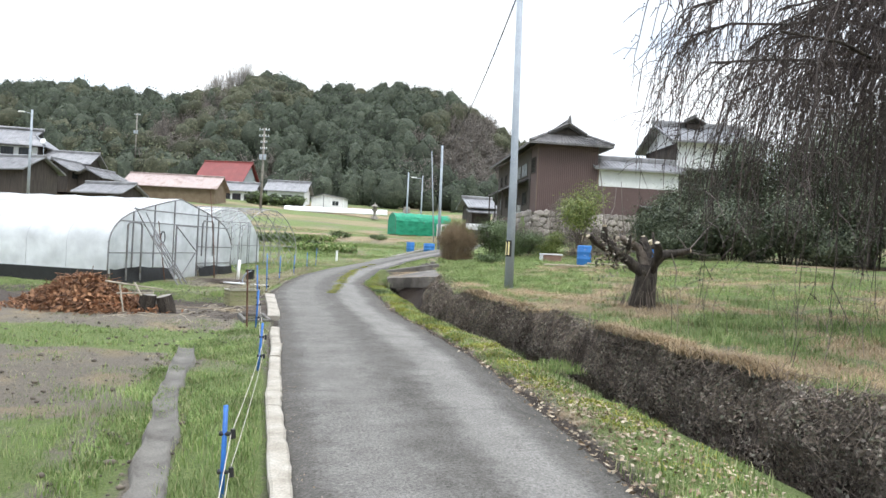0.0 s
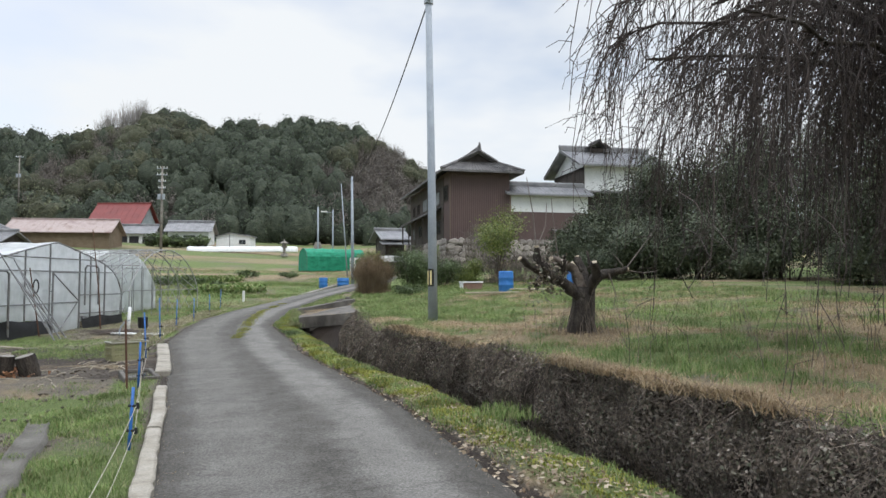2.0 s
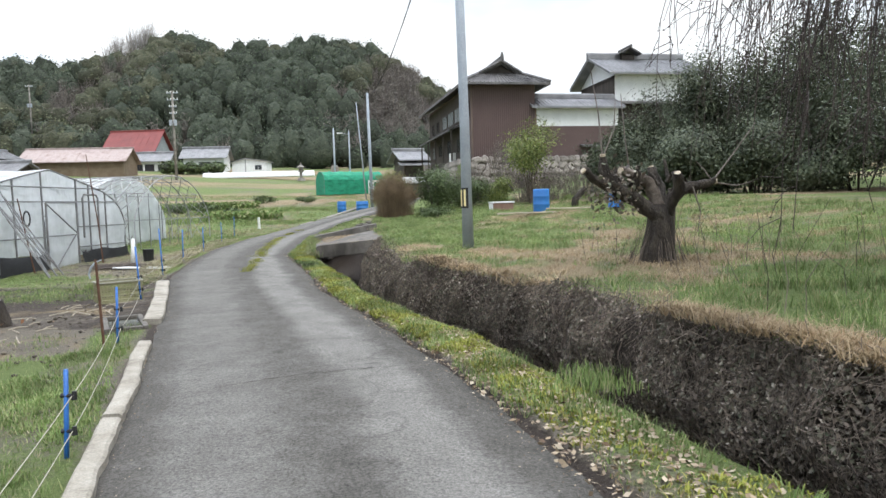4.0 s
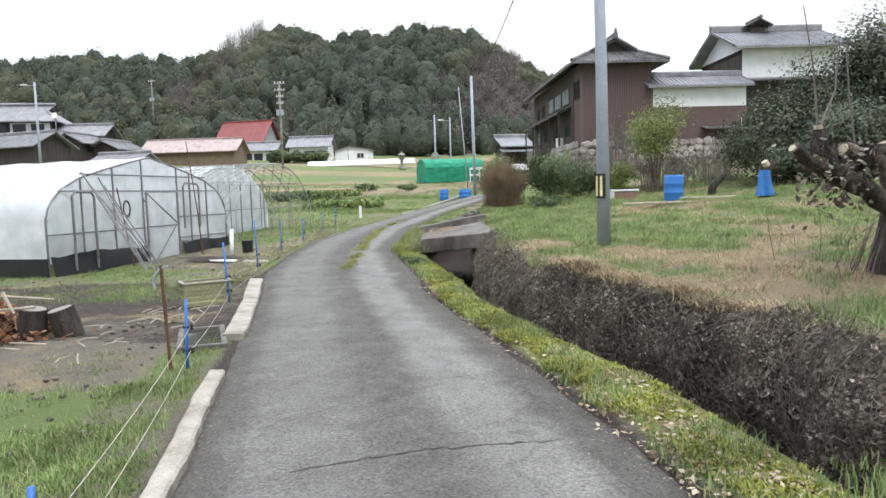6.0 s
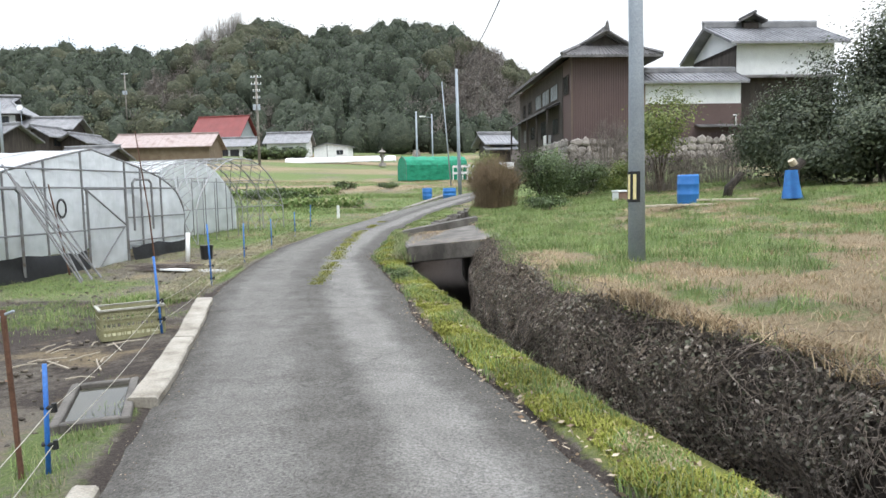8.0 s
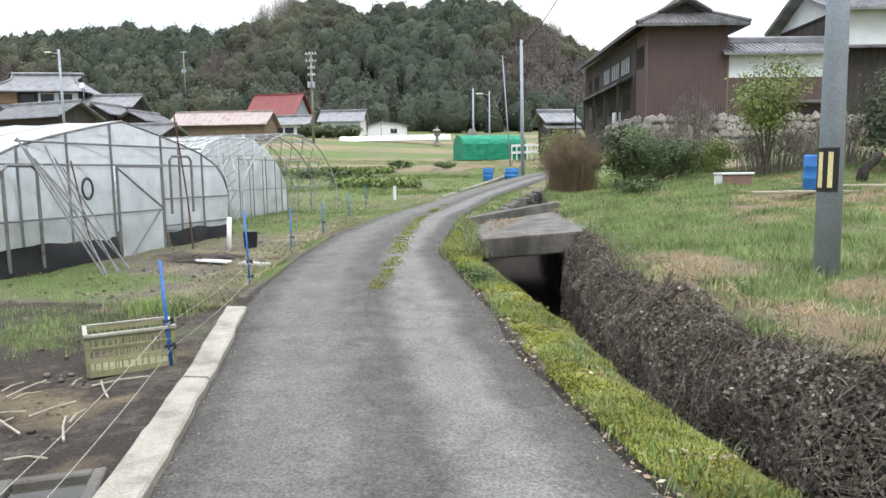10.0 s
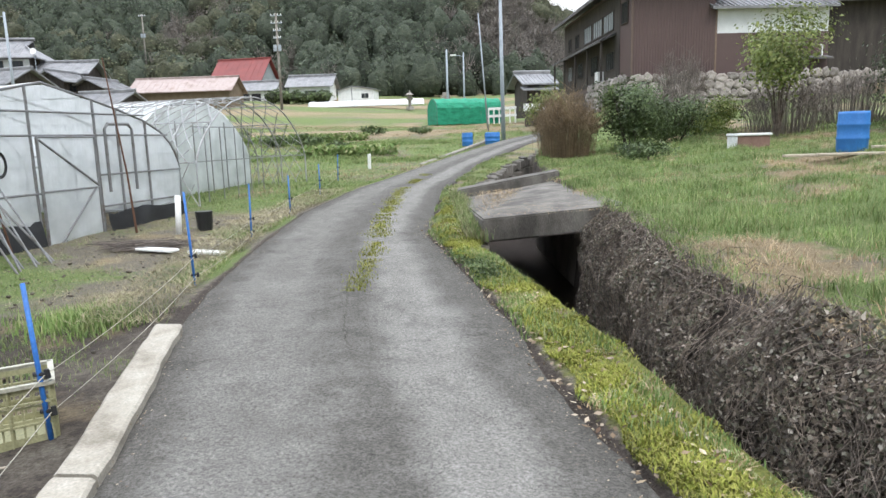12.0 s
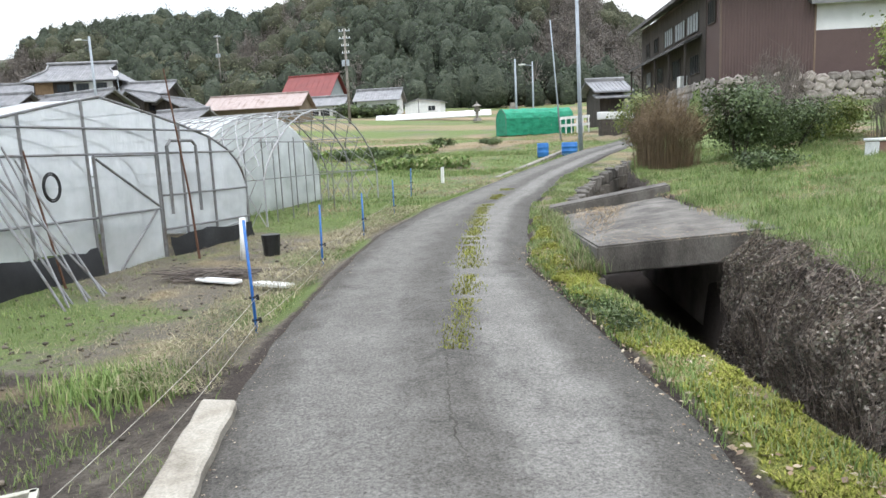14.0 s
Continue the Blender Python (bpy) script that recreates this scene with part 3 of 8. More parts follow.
def ground_surf():
    m = bpy.data.materials.new("field_ground")
    m.use_nodes = True
    n, l = m.node_tree.nodes, m.node_tree.links
    b = n["Principled BSDF"]
    b.inputs["Roughness"].default_value, b.inputs["Specular IOR Level"].default_value = 0.95, 0.15
    tc = n.new("ShaderNodeTexCoord")
    att = n.new("ShaderNodeAttribute")
    att.attribute_name = "cover"
    sep = n.new("ShaderNodeSeparateColor")
    l.new(att.outputs["Color"], sep.inputs["Color"])

    def ns(scale, detail=6):
        t = n.new("ShaderNodeTexNoise")
        t.inputs["Scale"].default_value, t.inputs["Detail"].default_value, t.inputs["Roughness"].default_value = scale, detail, 0.68
        l.new(tc.outputs["Object"], t.inputs["Vector"])
        return t.outputs["Fac"]

    def two(a, c, fac):
        r = n.new("ShaderNodeValToRGB")
        r.color_ramp.elements[0].position, r.color_ramp.elements[1].position = 0.32, 0.68
        r.color_ramp.elements[0].color, r.color_ramp.elements[1].color = (*a, 1), (*c, 1)
        l.new(fac, r.inputs["Fac"])
        return r.outputs["Color"]

    def layer(under, over, amount, breakup):
        """Lays one cover over another, patchily."""
        ad = n.new("ShaderNodeMath")
        ad.operation = "ADD"
        l.new(amount, ad.inputs[0])
        l.new(breakup, ad.inputs[1])
        mr = n.new("ShaderNodeMapRange")
        mr.inputs["From Min"].default_value, mr.inputs["From Max"].default_value = 0.82, 1.12
        l.new(ad.outputs[0], mr.inputs["Value"])
        mx = n.new("ShaderNodeMix")
        mx.data_type = "RGBA"
        l.new(mr.outputs["Result"], mx.inputs[0])
        l.new(under, mx.inputs[6])
        l.new(over, mx.inputs[7])
        return mx.outputs[2]

    fine, mid, wide = ns(45), ns(9), ns(2.2)
    col = two((0.095, 0.083, 0.064), (0.20, 0.176, 0.140), fine)
    # dark soil; down in the ditch this colour includes shade as well
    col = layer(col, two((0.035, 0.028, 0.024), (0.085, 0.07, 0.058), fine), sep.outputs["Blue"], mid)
    col = layer(col, two((0.16, 0.122, 0.075), (0.30, 0.24, 0.15), fine), sep.outputs["Green"], wide)
    col = layer(col, two((0.070, 0.102, 0.034), (0.175, 0.212, 0.078), fine), sep.outputs["Red"], mid)
    col = layer(col, two((0.10, 0.12, 0.032), (0.22, 0.22, 0.06), fine), att.outputs["Alpha"], mid)
    l.new(col, b.inputs["Base Color"])
    bp = n.new("ShaderNodeBump")
    bp.inputs["Strength"].default_value, bp.inputs["Distance"].default_value = 0.9, 0.05
    sm = n.new("ShaderNodeMath")
    sm.operation = "ADD"
    l.new(fine, sm.inputs[0])
    l.new(mid, sm.inputs[1])
    l.new(sm.outputs[0], bp.inputs["Height"])
    l.new(bp.outputs["Normal"], b.inputs["Normal"])
    return m


GROUND = ground_surf()
build_ground()


def road_surf():
    """Old asphalt: pale wheel tracks, a darker middle and edges, mottled patches and coarse grit."""
    m = bpy.data.materials.new("worn_asphalt")
    m.use_nodes = True
    n, l = m.node_tree.nodes, m.node_tree.links
    b = n["Principled BSDF"]
    b.inputs["Roughness"].default_value, b.inputs["Specular IOR Level"].default_value = 0.95, 0.12
    uv = n.new("ShaderNodeUVMap")
    sep = n.new("ShaderNodeSeparateXYZ")
    l.new(uv.outputs["UV"], sep.inputs["Vector"])
    tc = n.new("ShaderNodeTexCoord")

    def ns(scale, detail=5, rough=0.6):
        t = n.new("ShaderNodeTexNoise")
        t.inputs["Scale"].default_value, t.inputs["Detail"].default_value, t.inputs["Roughness"].default_value = scale, detail, rough
        l.new(tc.outputs["Object"], t.inputs["Vector"])
        return t.outputs["Fac"]

    def math_node(op, a, c):
        t = n.new("ShaderNodeMath")
        t.operation = op
        for i, v in enumerate((a, c)):
            if isinstance(v, (int, float)):
                t.inputs[i].default_value = v
            else:
                l.new(v, t.inputs[i])
        return t.outputs[0]

    wide, grit = ns(0.9, 6, 0.65), ns(46, 4, 0.9)
    across = math_node("ADD", sep.outputs["X"], math_node("MULTIPLY", math_node("SUBTRACT", wide, 0.5), 0.16))
    track = n.new("ShaderNodeValToRGB")
    el = track.color_ramp.elements
    for pos, v in ((0.07, 0.22), (0.15, 0.62), (0.34, 0.66), (0.45, 0.34), (0.57, 0.26), (0.66, 0.86), (0.80, 0.90), (0.88, 0.30)):
        e = el.new(pos)
        e.color = (v, v, v, 1)
    el[0].color, el[-1].color = (0.12, 0.12, 0.12, 1), (0.10, 0.10, 0.10, 1)
    l.new(across, track.inputs["Fac"])
    mixv = math_node("ADD", math_node("MULTIPLY", track.outputs["Color"], 0.38), math_node("ADD", math_node("MULTIPLY", ns(3.4, 10, 0.84), 0.52), math_node("MULTIPLY", ns(1.15, 7, 0.72), 0.32)))
    ramp = n.new("ShaderNodeValToRGB")
    r = ramp.color_ramp.elements
    r[0].position, r[0].color = 0.26, (0.040, 0.037, 0.032, 1)
    r[1].position, r[1].color = 0.86, (0.190, 0.182, 0.166, 1)
    e = r.new(0.52)
    e.color = (0.086, 0.081, 0.072, 1)
    l.new(mixv, ramp.inputs["Fac"])
    # hairline cracks and a few tarry repairs
    warp = n.new("ShaderNodeVectorMath")
    warp.operation = "ADD"
    wobble = n.new("ShaderNodeTexNoise")
    wobble.inputs["Scale"].default_value, wobble.inputs["Detail"].default_value = 2.4, 5
    l.new(tc.outputs["Object"], wobble.inputs["Vector"])
    l.new(tc.outputs["Object"], warp.inputs[0])
    l.new(wobble.outputs["Color"], warp.inputs[1])
    crack = n.new("ShaderNodeTexVoronoi")
    crack.feature = "DISTANCE_TO_EDGE"
    crack.inputs["Scale"].default_value = 0.26
    l.new(warp.outputs[0], crack.inputs["Vector"])
    thin = n.new("ShaderNodeMapRange")
    thin.inputs["From Min"].default_value, thin.inputs["From Max"].default_value = 0.0, 0.012
    thin.inputs["To Min"].default_value, thin.inputs["To Max"].default_value = 0.80, 1.0
    l.new(crack.outputs["Distance"], thin.inputs["Value"])
    hsv = n.new("ShaderNodeHueSaturation")
    l.new(ramp.outputs["Color"], hsv.inputs["Color"])
    mr = n.new("ShaderNodeMapRange")
    mr.inputs["From Min"].default_value, mr.inputs["From Max"].default_value = 0.28, 0.72
    mr.inputs["To Min"].default_value, mr.inputs["To Max"].default_value = 0.25, 1.85
    l.new(grit, mr.inputs["Value"])
    l.new(math_node("MULTIPLY", mr.outputs["Result"], thin.outputs["Result"]), hsv.inputs["Value"])
    l.new(hsv.outputs["Color"], b.inputs["Base Color"])
    bp = n.new("ShaderNodeBump")
    bp.inputs["Strength"].default_value, bp.inputs["Distance"].default_value = 0.7, 0.015
    l.new(grit, bp.inputs["Height"])
    l.new(bp.outputs["Normal"], b.inputs["Normal"])
    return m


def build_road():
    ys = np.concatenate([np.arange(-60, -4, 4), np.arange(-4, 34, 0.2), np.arange(34, 110, 1.0)])
    cols = np.linspace(0, 1, 13)
    verts, uvs = [], []
    for y in ys:
        L, R, z = float(lerp(y, ROAD_L)), float(lerp(y, ROAD_R)), float(road_z(y))
        ragL = 0.03 * wob(0, y, 2.5, 8) + 0.02 * wob(0, y, 9, 8)
        ragR = 0.05 * wob(0, y, 1.8, 9) + 0.025 * wob(0, y, 8, 9)
        for c in cols:
            x = L + ragL * (1 - c) + (R - L) * c + ragR * c
            crown = 0.03 * (1 - (2 * c - 1) ** 2)
            edge = 0.03 if c in (0.0, 1.0) else 0.0
            verts.append((x, y, z + crown + 0.01 * wob(x, y, 0.7, 4) - edge))
            uvs.append((c, y * 0.4))
    n = len(cols)
    faces = [(i * n + k, i * n + k + 1, (i + 1) * n + k + 1, (i + 1) * n + k) for i in range(len(ys) - 1) for k in range(n - 1)]
    ob = arrays("road", verts, faces, road_surf(), None, "narrow worn grey asphalt lane bending uphill", smooth=True)
    layer = ob.data.uv_layers.new(name="UVMap")
    layer.data.foreach_set("uv", np.asarray(uvs, np.float32)[np.asarray(faces).ravel()].ravel())
    tagged(ob, "", "road", "", "structure")


build_road()


def road_cracks():
    """Fine tarry cracks, as thin ragged ribbons on the lane."""
    rng = random.Random(5)
    for line, w in zip(CRACKS, (0.024, 0.016, 0.018)):
        pts = []
        for (xa, ya), (xb, yb) in zip(line, line[1:]):
            n = max(2, int(math.hypot(xb - xa, yb - ya) / 0.05))
            pts += [(xa + (xb - xa) * i / n + rng.gauss(0, 0.011), ya + (yb - ya) * i / n + rng.gauss(0, 0.011)) for i in range(n)]
        bm = bmesh.new()
        prev = None
        for i, (x, y) in enumerate(pts):
            j = min(i + 1, len(pts) - 1)
            dx, dy = pts[j][0] - pts[max(0, i - 1)][0], pts[j][1] - pts[max(0, i - 1)][1]
            k = math.hypot(dx, dy) or 1.0
            h = w * (0.25 + 0.75 * rng.random()) * 0.5 * min(1.0, 4 * min(i, len(pts) - 1 - i) / len(pts) + 0.15)
            pair = []
            for sgn in (-1, 1):
                px, py = x - sgn * dy / k * h, y + sgn * dx / k * h
                L, R = float(lerp(py, ROAD_L)), float(lerp(py, ROAD_R))
                c = (px - L) / (R - L)
                pair.append(bm.verts.new((px, py, float(road_z(py)) + 0.03 * (1 - (2 * c - 1) ** 2) + 0.01 * wob(px, py, 0.7, 4) + 0.004)))
            if prev:
                bm.faces.new((prev[0], prev[1], pair[1], pair[0]))
            prev = pair
        tagged(part("road_crack", bm, TAR, None), "dark ragged crack across the worn asphalt", "crack", "", "structure")


CRACKS = (
    ((-1.84, 9.32), (-1.51, 9.42), (-1.06, 9.6), (-0.65, 9.69), (-0.05, 9.83)),
    ((-4.53, 20.91), (-3.99, 20.73), (-3.48, 20.97), (-3.12, 21.09), (-2.64, 21.35)),
    ((-3.83, 19.96), (-3.64, 18.98), (-3.44, 17.99), (-3.31, 17.51), (-3.16, 17.08)),
)
road_cracks()


def build_kerb():
    """Low flush strips of pale concrete along the lane, broken by two gaps."""
    kerb = thing("kerb", pose(0, 0, 0), "pale chipped concrete edging beside the lane", "kerb", "", "structure")
    for y0, y1 in ((-6.0, 3.1), (3.12, 6.0), (6.02, 8.6), (8.62, 11.5), (13.1, 15.4), (15.42, 18.05)):
        bm = bmesh.new()
        prev = None
        for y in np.arange(y0, y1 + 0.05, 0.12):
            y = min(y, y1)
            L, z = float(lerp(y, ROAD_L)), float(road_z(y))
            wl = (0.12 if y < 12 else 0.22) + 0.018 * wob(1, y, 1.3, 2) + 0.010 * wob(1, y, 6.0, 2)
            wr = 0.03 + 0.022 * wob(2, y, 1.6, 2) + 0.018 * wob(2, y, 7.0, 2)
            top = z + 0.045 + 0.008 * wob(3, y, 5.0)
            ring = [bm.verts.new(p) for p in ((L - wl, y, z - 0.15), (L - wl, y, top - 0.012), (L - wl + 0.02, y, top), (L + wr - 0.02, y, top), (L + wr, y, top - 0.015), (L + wr, y, z - 0.05))]
            if prev:
                for k in range(5):
                    bm.faces.new((prev[k], prev[k + 1], ring[k + 1], ring[k]))
            else:
                bm.faces.new(ring)
            prev = ring
        bm.faces.new(prev[::-1])
        part("kerb_block", bm, KERB, kerb)


build_kerb()


def build_hill():
    ridge = ((-900, 43), (-300, 47), (-145, 50), (-108, 47.5), (-92, 53), (-75, 57), (-60, 51.5), (-42, 52), (-22, 56), (-10, 53.5), (4, 49), (13, 43), (22, 35.5), (32, 26), (48, 15), (80, 6), (900, 2))
    xs = np.concatenate([np.arange(-420, -160, 26), np.arange(-160, 70, 6), np.arange(70, 420, 40)])
    ys = np.concatenate([np.arange(158, 300, 7), np.arange(300, 520, 30)])
    base = 9.0

    def height(x, y):
        top = lerp(x, ridge)
        foot = 160 if x < 10 else 175
        k = min(1.0, max(0.0, (y - foot) / (262 - foot)))
        shape = k * k * (3 - 2 * k) * 0.65 + k * 0.35
        return base + (top - base) * shape + (2.5 * wob(x, y, 0.03, 7)) * k - max(0.0, y - 275) * 0.12

    verts = [(x, y, height(x, y)) for y in ys for x in xs]
    n = len(xs)
    faces = [(i * n + k, i * n + k + 1, (i + 1) * n + k + 1, (i + 1) * n + k) for i in range(len(ys) - 1) for k in range(n - 1)]
    # floor colour lightened along with the trees, for haze
    mat = surf("hill_floor", [(0.05, 0.056, 0.034), (0.085, 0.08, 0.055)], 0.2, 0.95, 0.4)
    tagged(arrays("backdrop_hill", verts, faces, mat, None, "wooded hillside behind the village", smooth=True), "", "hill", "", "structure")

    rng = np.random.default_rng(4)
    sets = {"c": [], "b": [], "w": []}
    ways = {"c": [], "b": [], "w": []}
    trunks = []
    masses = {"c": [], "b": []}
    ball_v, ball_f = ball(2)
    skin_v, _ = ball(3)
    tries = 0
    domes = [(-78, 258), (-71, 256), (-66, 252), (-54, 256), (-47, 258), (-33, 258), (-25, 256), (-15, 258), (-5, 256), (-112, 256), (-121, 254), (-132, 256), (-150, 255), (-163, 250), (-60, 168), (-66, 171), (-70, 166)]
    while tries < 2400:
        tries += 1
        x = rng.uniform(-190, 62)
        y = 160 + 112 * rng.random() ** 0.8
        dome = tries <= len(domes)
        if dome:
            x, y = domes[tries - 1]
        if x > 16 and y < 176:
            continue
        z = height(x, y)
        kind_n = wob(x, y, 0.018, 11) + 0.35 * wob(x, y, 0.07, 12) + rng.normal() * 0.12
        low = y < 205
        if dome:
            sort = "c"
        elif kind_n > (-0.04 if low and x > -62 else 0.16 if not (-60 < x < 10 and y < 235) else 0.02):
            sort = "w"
        elif kind_n < -0.02:
            sort = "c"
        else:
            sort = "b"
        if -105 < x < -82 and y > 245 and not dome:
            sort = "w"
        h = rng.uniform(7, 11) if sort != "w" else rng.uniform(6, 10)
        r = rng.uniform(1.9, 4.4) * (1.15 if sort == "b" else 1.0)
        if dome:
            h, r = rng.uniform(11, 13), rng.uniform(4.5, 6.0)
        if sort == "w":
            for _ in range(16):
                a, spread = rng.uniform(0, 6.28), rng.uniform(0.2, 1.0) * r
                p0 = np.array((x, y, z))
                p2 = p0 + (spread * math.cos(a), spread * math.sin(a), h * rng.uniform(0.75, 1.1))
                p1 = p0 + (p2 - p0) * (0.25, 0.25, 0.55)
                trunks.append([p0, p1, p2])
            d = rng.normal(size=(260, 3))
            d /= np.linalg.norm(d, axis=1)[:, None]
            c = d * (0.35 + 0.65 * rng.random(260))[:, None] * (r, r, h * 0.48)
            ways["w"].append(d)
            sets["w"].append(c + (x, y, z + h * 0.58))
            continue
        q = lumpy(rng, ball_v, 11)
        q[:, :2] *= r
        q[:, 2] *= h * 0.52
        if sort == "c":
            q[:, :2] *= np.clip(1.15 - (q[:, 2:] / (h * 0.52) + 1) * 0.2, 0.5, 1.2)
        masses[sort].append(q + (x, y, z + h * 0.5))
        many = 210 if not dome else 700
        pick = rng.integers(len(skin_v), size=many)
        way = skin_v[pick] + rng.normal(size=(many, 3)) * 0.12
        near = np.argmax(way @ ball_v.T, axis=1)
        sets[sort].append(masses[sort][-1][near] + (way - ball_v[near]) * (r, r, h * 0.5) + rng.normal(size=(many, 3)) * 0.28)
        ways[sort].append(skin_v[pick])
    # a stand of tall pale bare trees on the ridge
    ridge_trees = []
    for _ in range(26):
        x, y = rng.uniform(-103, -84), rng.uniform(250, 262)
        z, h = height(x, y), rng.uniform(13, 18)
        for _ in range(22):
            a, spread = rng.uniform(0, 6.28), rng.uniform(0.1, 1.0) * 3.2
            p0 = np.array((x, y, z))
            p2 = p0 + (spread * math.cos(a), spread * math.sin(a), h * rng.uniform(0.7, 1.0))
            ridge_trees.append([p0, p0 + (p2 - p0) * (0.2, 0.2, 0.5), p2])
    for sort, name, mat, label in (("c", "hill_evergreen_trees", CONIFER, "dense dark evergreen trees covering the hill"), ("b", "hill_broadleaf_trees", BROADLEAF, "olive green broadleaf trees on the hill"), ("w", "hill_bare_trees", BROWNWOOD, "leafless brown winter trees on the hill")):
        pts = np.concatenate(sets[sort])
        ob = leaves(name, pts, 0.52 if sort != "w" else 0.27, mat, None, label, seed=7, long=1.3 if sort != "w" else 2.2, outward=np.concatenate(ways[sort]))
        tagged(ob, "", "trees", "", "stuff")
    for sort, name, mat, label in (("c", "hill_evergreen_crowns", HILL_DARK, "rounded dark evergreen crowns on the hill"), ("b", "hill_broadleaf_crowns", HILL_OLIVE, "olive green rounded crowns on the hill")):
        k = len(masses[sort])
        f = (ball_f[None] + (np.arange(k) * len(ball_v))[:, None, None]).reshape(-1, 3)
        tagged(arrays(name, np.concatenate(masses[sort]), f, mat, None, label, True), "", "trees", "", "stuff")
    ob = strands("hill_bare_branches", trunks, 0.09, TWIG_GREY, None, "pale bare trunks and branches on the hillside", 0.25)
    tagged(ob, "", "trees", "", "stuff")
    ob = strands("ridge_bare_trees", ridge_trees, 0.13, PALE_BRANCH, None, "tall pale bare trees standing on the ridge", 0.25)
    tagged(ob, "", "trees", "", "stuff")


build_hill()


# ---- culvert over the ditch ----
def build_culvert():
    c = thing("culvert_bridge", pose(0, 0, 0), "dark stained concrete slab bridging the ditch", "culvert")
    bm = bmesh.new()
    front = ((-2.30, 22.25, 0.47), (-0.12, 22.35, 0.64))
    back = ((-2.95, 27.3, 0.32), (-0.85, 27.0, 0.70))
    slab(bm, [front[0], front[1], back[1], back[0]], 0.36)
    bmesh.ops.bevel(bm, geom=bm.edges[:], offset=0.025, segments=2, affect="EDGES")
    part("deck", bm, DARK_CONCRETE, c, "stained concrete deck with soil and straw on top")
    bm = bmesh.new()
    slab(bm, [(-2.95, 27.2, 0.52), (-0.72, 26.85, 0.92), (-0.74, 27.35, 0.94), (-2.97, 27.7, 0.54)], 0.6)
    bmesh.ops.bevel(bm, geom=bm.edges[:], offset=0.03, segments=2, affect="EDGES")
    part("kerb_beam", bm, DARK_CONCRETE, c, "raised mossy concrete beam")
    bm = bmesh.new()
    slab(bm, [(-0.66, 22.2, 0.21), (-0.22, 22.2, 0.21), (-0.9, 27.2, 0.3), (-1.2, 27.2, 0.3)], 1.1)
    part("side_wall", bm, CONCRETE, c)
    bm = bmesh.new()
    slab(bm, [(-2.55, 22.2, 0.07), (-2.2, 22.2, 0.07), (-2.7, 27.3, 0.0), (-3.0, 27.3, 0.0)], 1.0)
    part("side_wall", bm, CONCRETE, c)


build_culvert()


def ditch_edging():
    """Rough dark stones along the lane side of the upper ditch."""
    w = thing("ditch_edging", pose(0, 0, 0), "dark rough stones edging the upper ditch", "stone edging", "", "structure")
    rng = np.random.default_rng(52)
    y = 27.8
    while y < 41:
        L = rng.uniform(0.32, 0.6)
        for z0, z1 in ((-0.75, -0.28), (-0.28, 0.06)):
            x = float(lerp(y + L / 2, DITCH))
            bm = soft_box(-0.16, -L / 2, 0, 0.12 + 0.05 * rng.random(), L / 2 - 0.02, z1 - z0 - 0.02 + 0.05 * rng.uniform(-1, 1), 0.035, 1)
            for v in bm.verts:
                v.co += Vector((rng.normal(), rng.normal(), rng.normal())) * 0.014
            ob = part("stone", bm, DARK_CONCRETE, w)
            ob.matrix_basis = pose(x + 0.06, y + L / 2, float(road_z(y)) + z0, 0, 0, rng.uniform(-8, 8) + 8)
        y += L
    ob = part("field_edge_slab", soft_box(-0.12, -6.5, -0.3, 0.12, 6.5, 0.16, 0.03, 1), CONCRETE, None)
    ob.matrix_basis = pose(-3.75, 47.5, 0.95, 4.5, 0, -14)
    tagged(ob, "low concrete edge between lane and field", "edging", "", "structure")


ditch_edging()


# ---- houses ----
def ribs(bm, p0, p1, q0, q1, step, r):
    """Raised tile rows from the eave p0-p1 up to the ridge q0-q1."""
    p0, p1, q0, q1 = (Vector(v) for v in (p0, p1, q0, q1))
    n = max(2, int((p1 - p0).length / step))
    for i in range(n + 1):
        s = i / n
        a, b = p0.lerp(p1, s), q0.lerp(q1, s)
        if (a - b).length > 0.1:
            tube(bm, [a + Vector((0, 0, r * 0.5)), b + Vector((0, 0, r * 0.5))], r, r, 5, True)


def gable_roof(parent, x0, x1, y0, y1, z_eave, z_ridge, mat, thick=0.14, step=0.3, rib=0.05, ridge_r=0.16, name="roof", label=""):
    """A ridged roof along x over the given eave rectangle."""
    bm = bmesh.new()
    ym = (y0 + y1) / 2
    slab(bm, [(x0, y0, z_eave), (x1, y0, z_eave), (x1, ym, z_ridge), (x0, ym, z_ridge)], thick)
    slab(bm, [(x1, y1, z_eave), (x0, y1, z_eave), (x0, ym, z_ridge), (x1, ym, z_ridge)], thick)
    roof = part(name, bm, mat, parent, label)
    if step:
        bm = bmesh.new()
        ribs(bm, (x0, y0, z_eave), (x1, y0, z_eave), (x0, ym, z_ridge), (x1, ym, z_ridge), step, rib)
        ribs(bm, (x0, y1, z_eave), (x1, y1, z_eave), (x0, ym, z_ridge), (x1, ym, z_ridge), step, rib)
        tagged(part("tile_cover", bm, mat, roof), kind="stuff")
    if ridge_r:
        bm = bmesh.new()
        box(bm, x0 - 0.05, ym - ridge_r, z_ridge - 0.02, x1 + 0.05, ym + ridge_r, z_ridge + ridge_r * 1.6)
        tube(bm, [(x0 - 0.1, ym, z_ridge + ridge_r * 1.6), (x1 + 0.1, ym, z_ridge + ridge_r * 1.6)], ridge_r * 0.7, n=8)
        part("ridge_tiles", bm, mat, roof)
    return roof


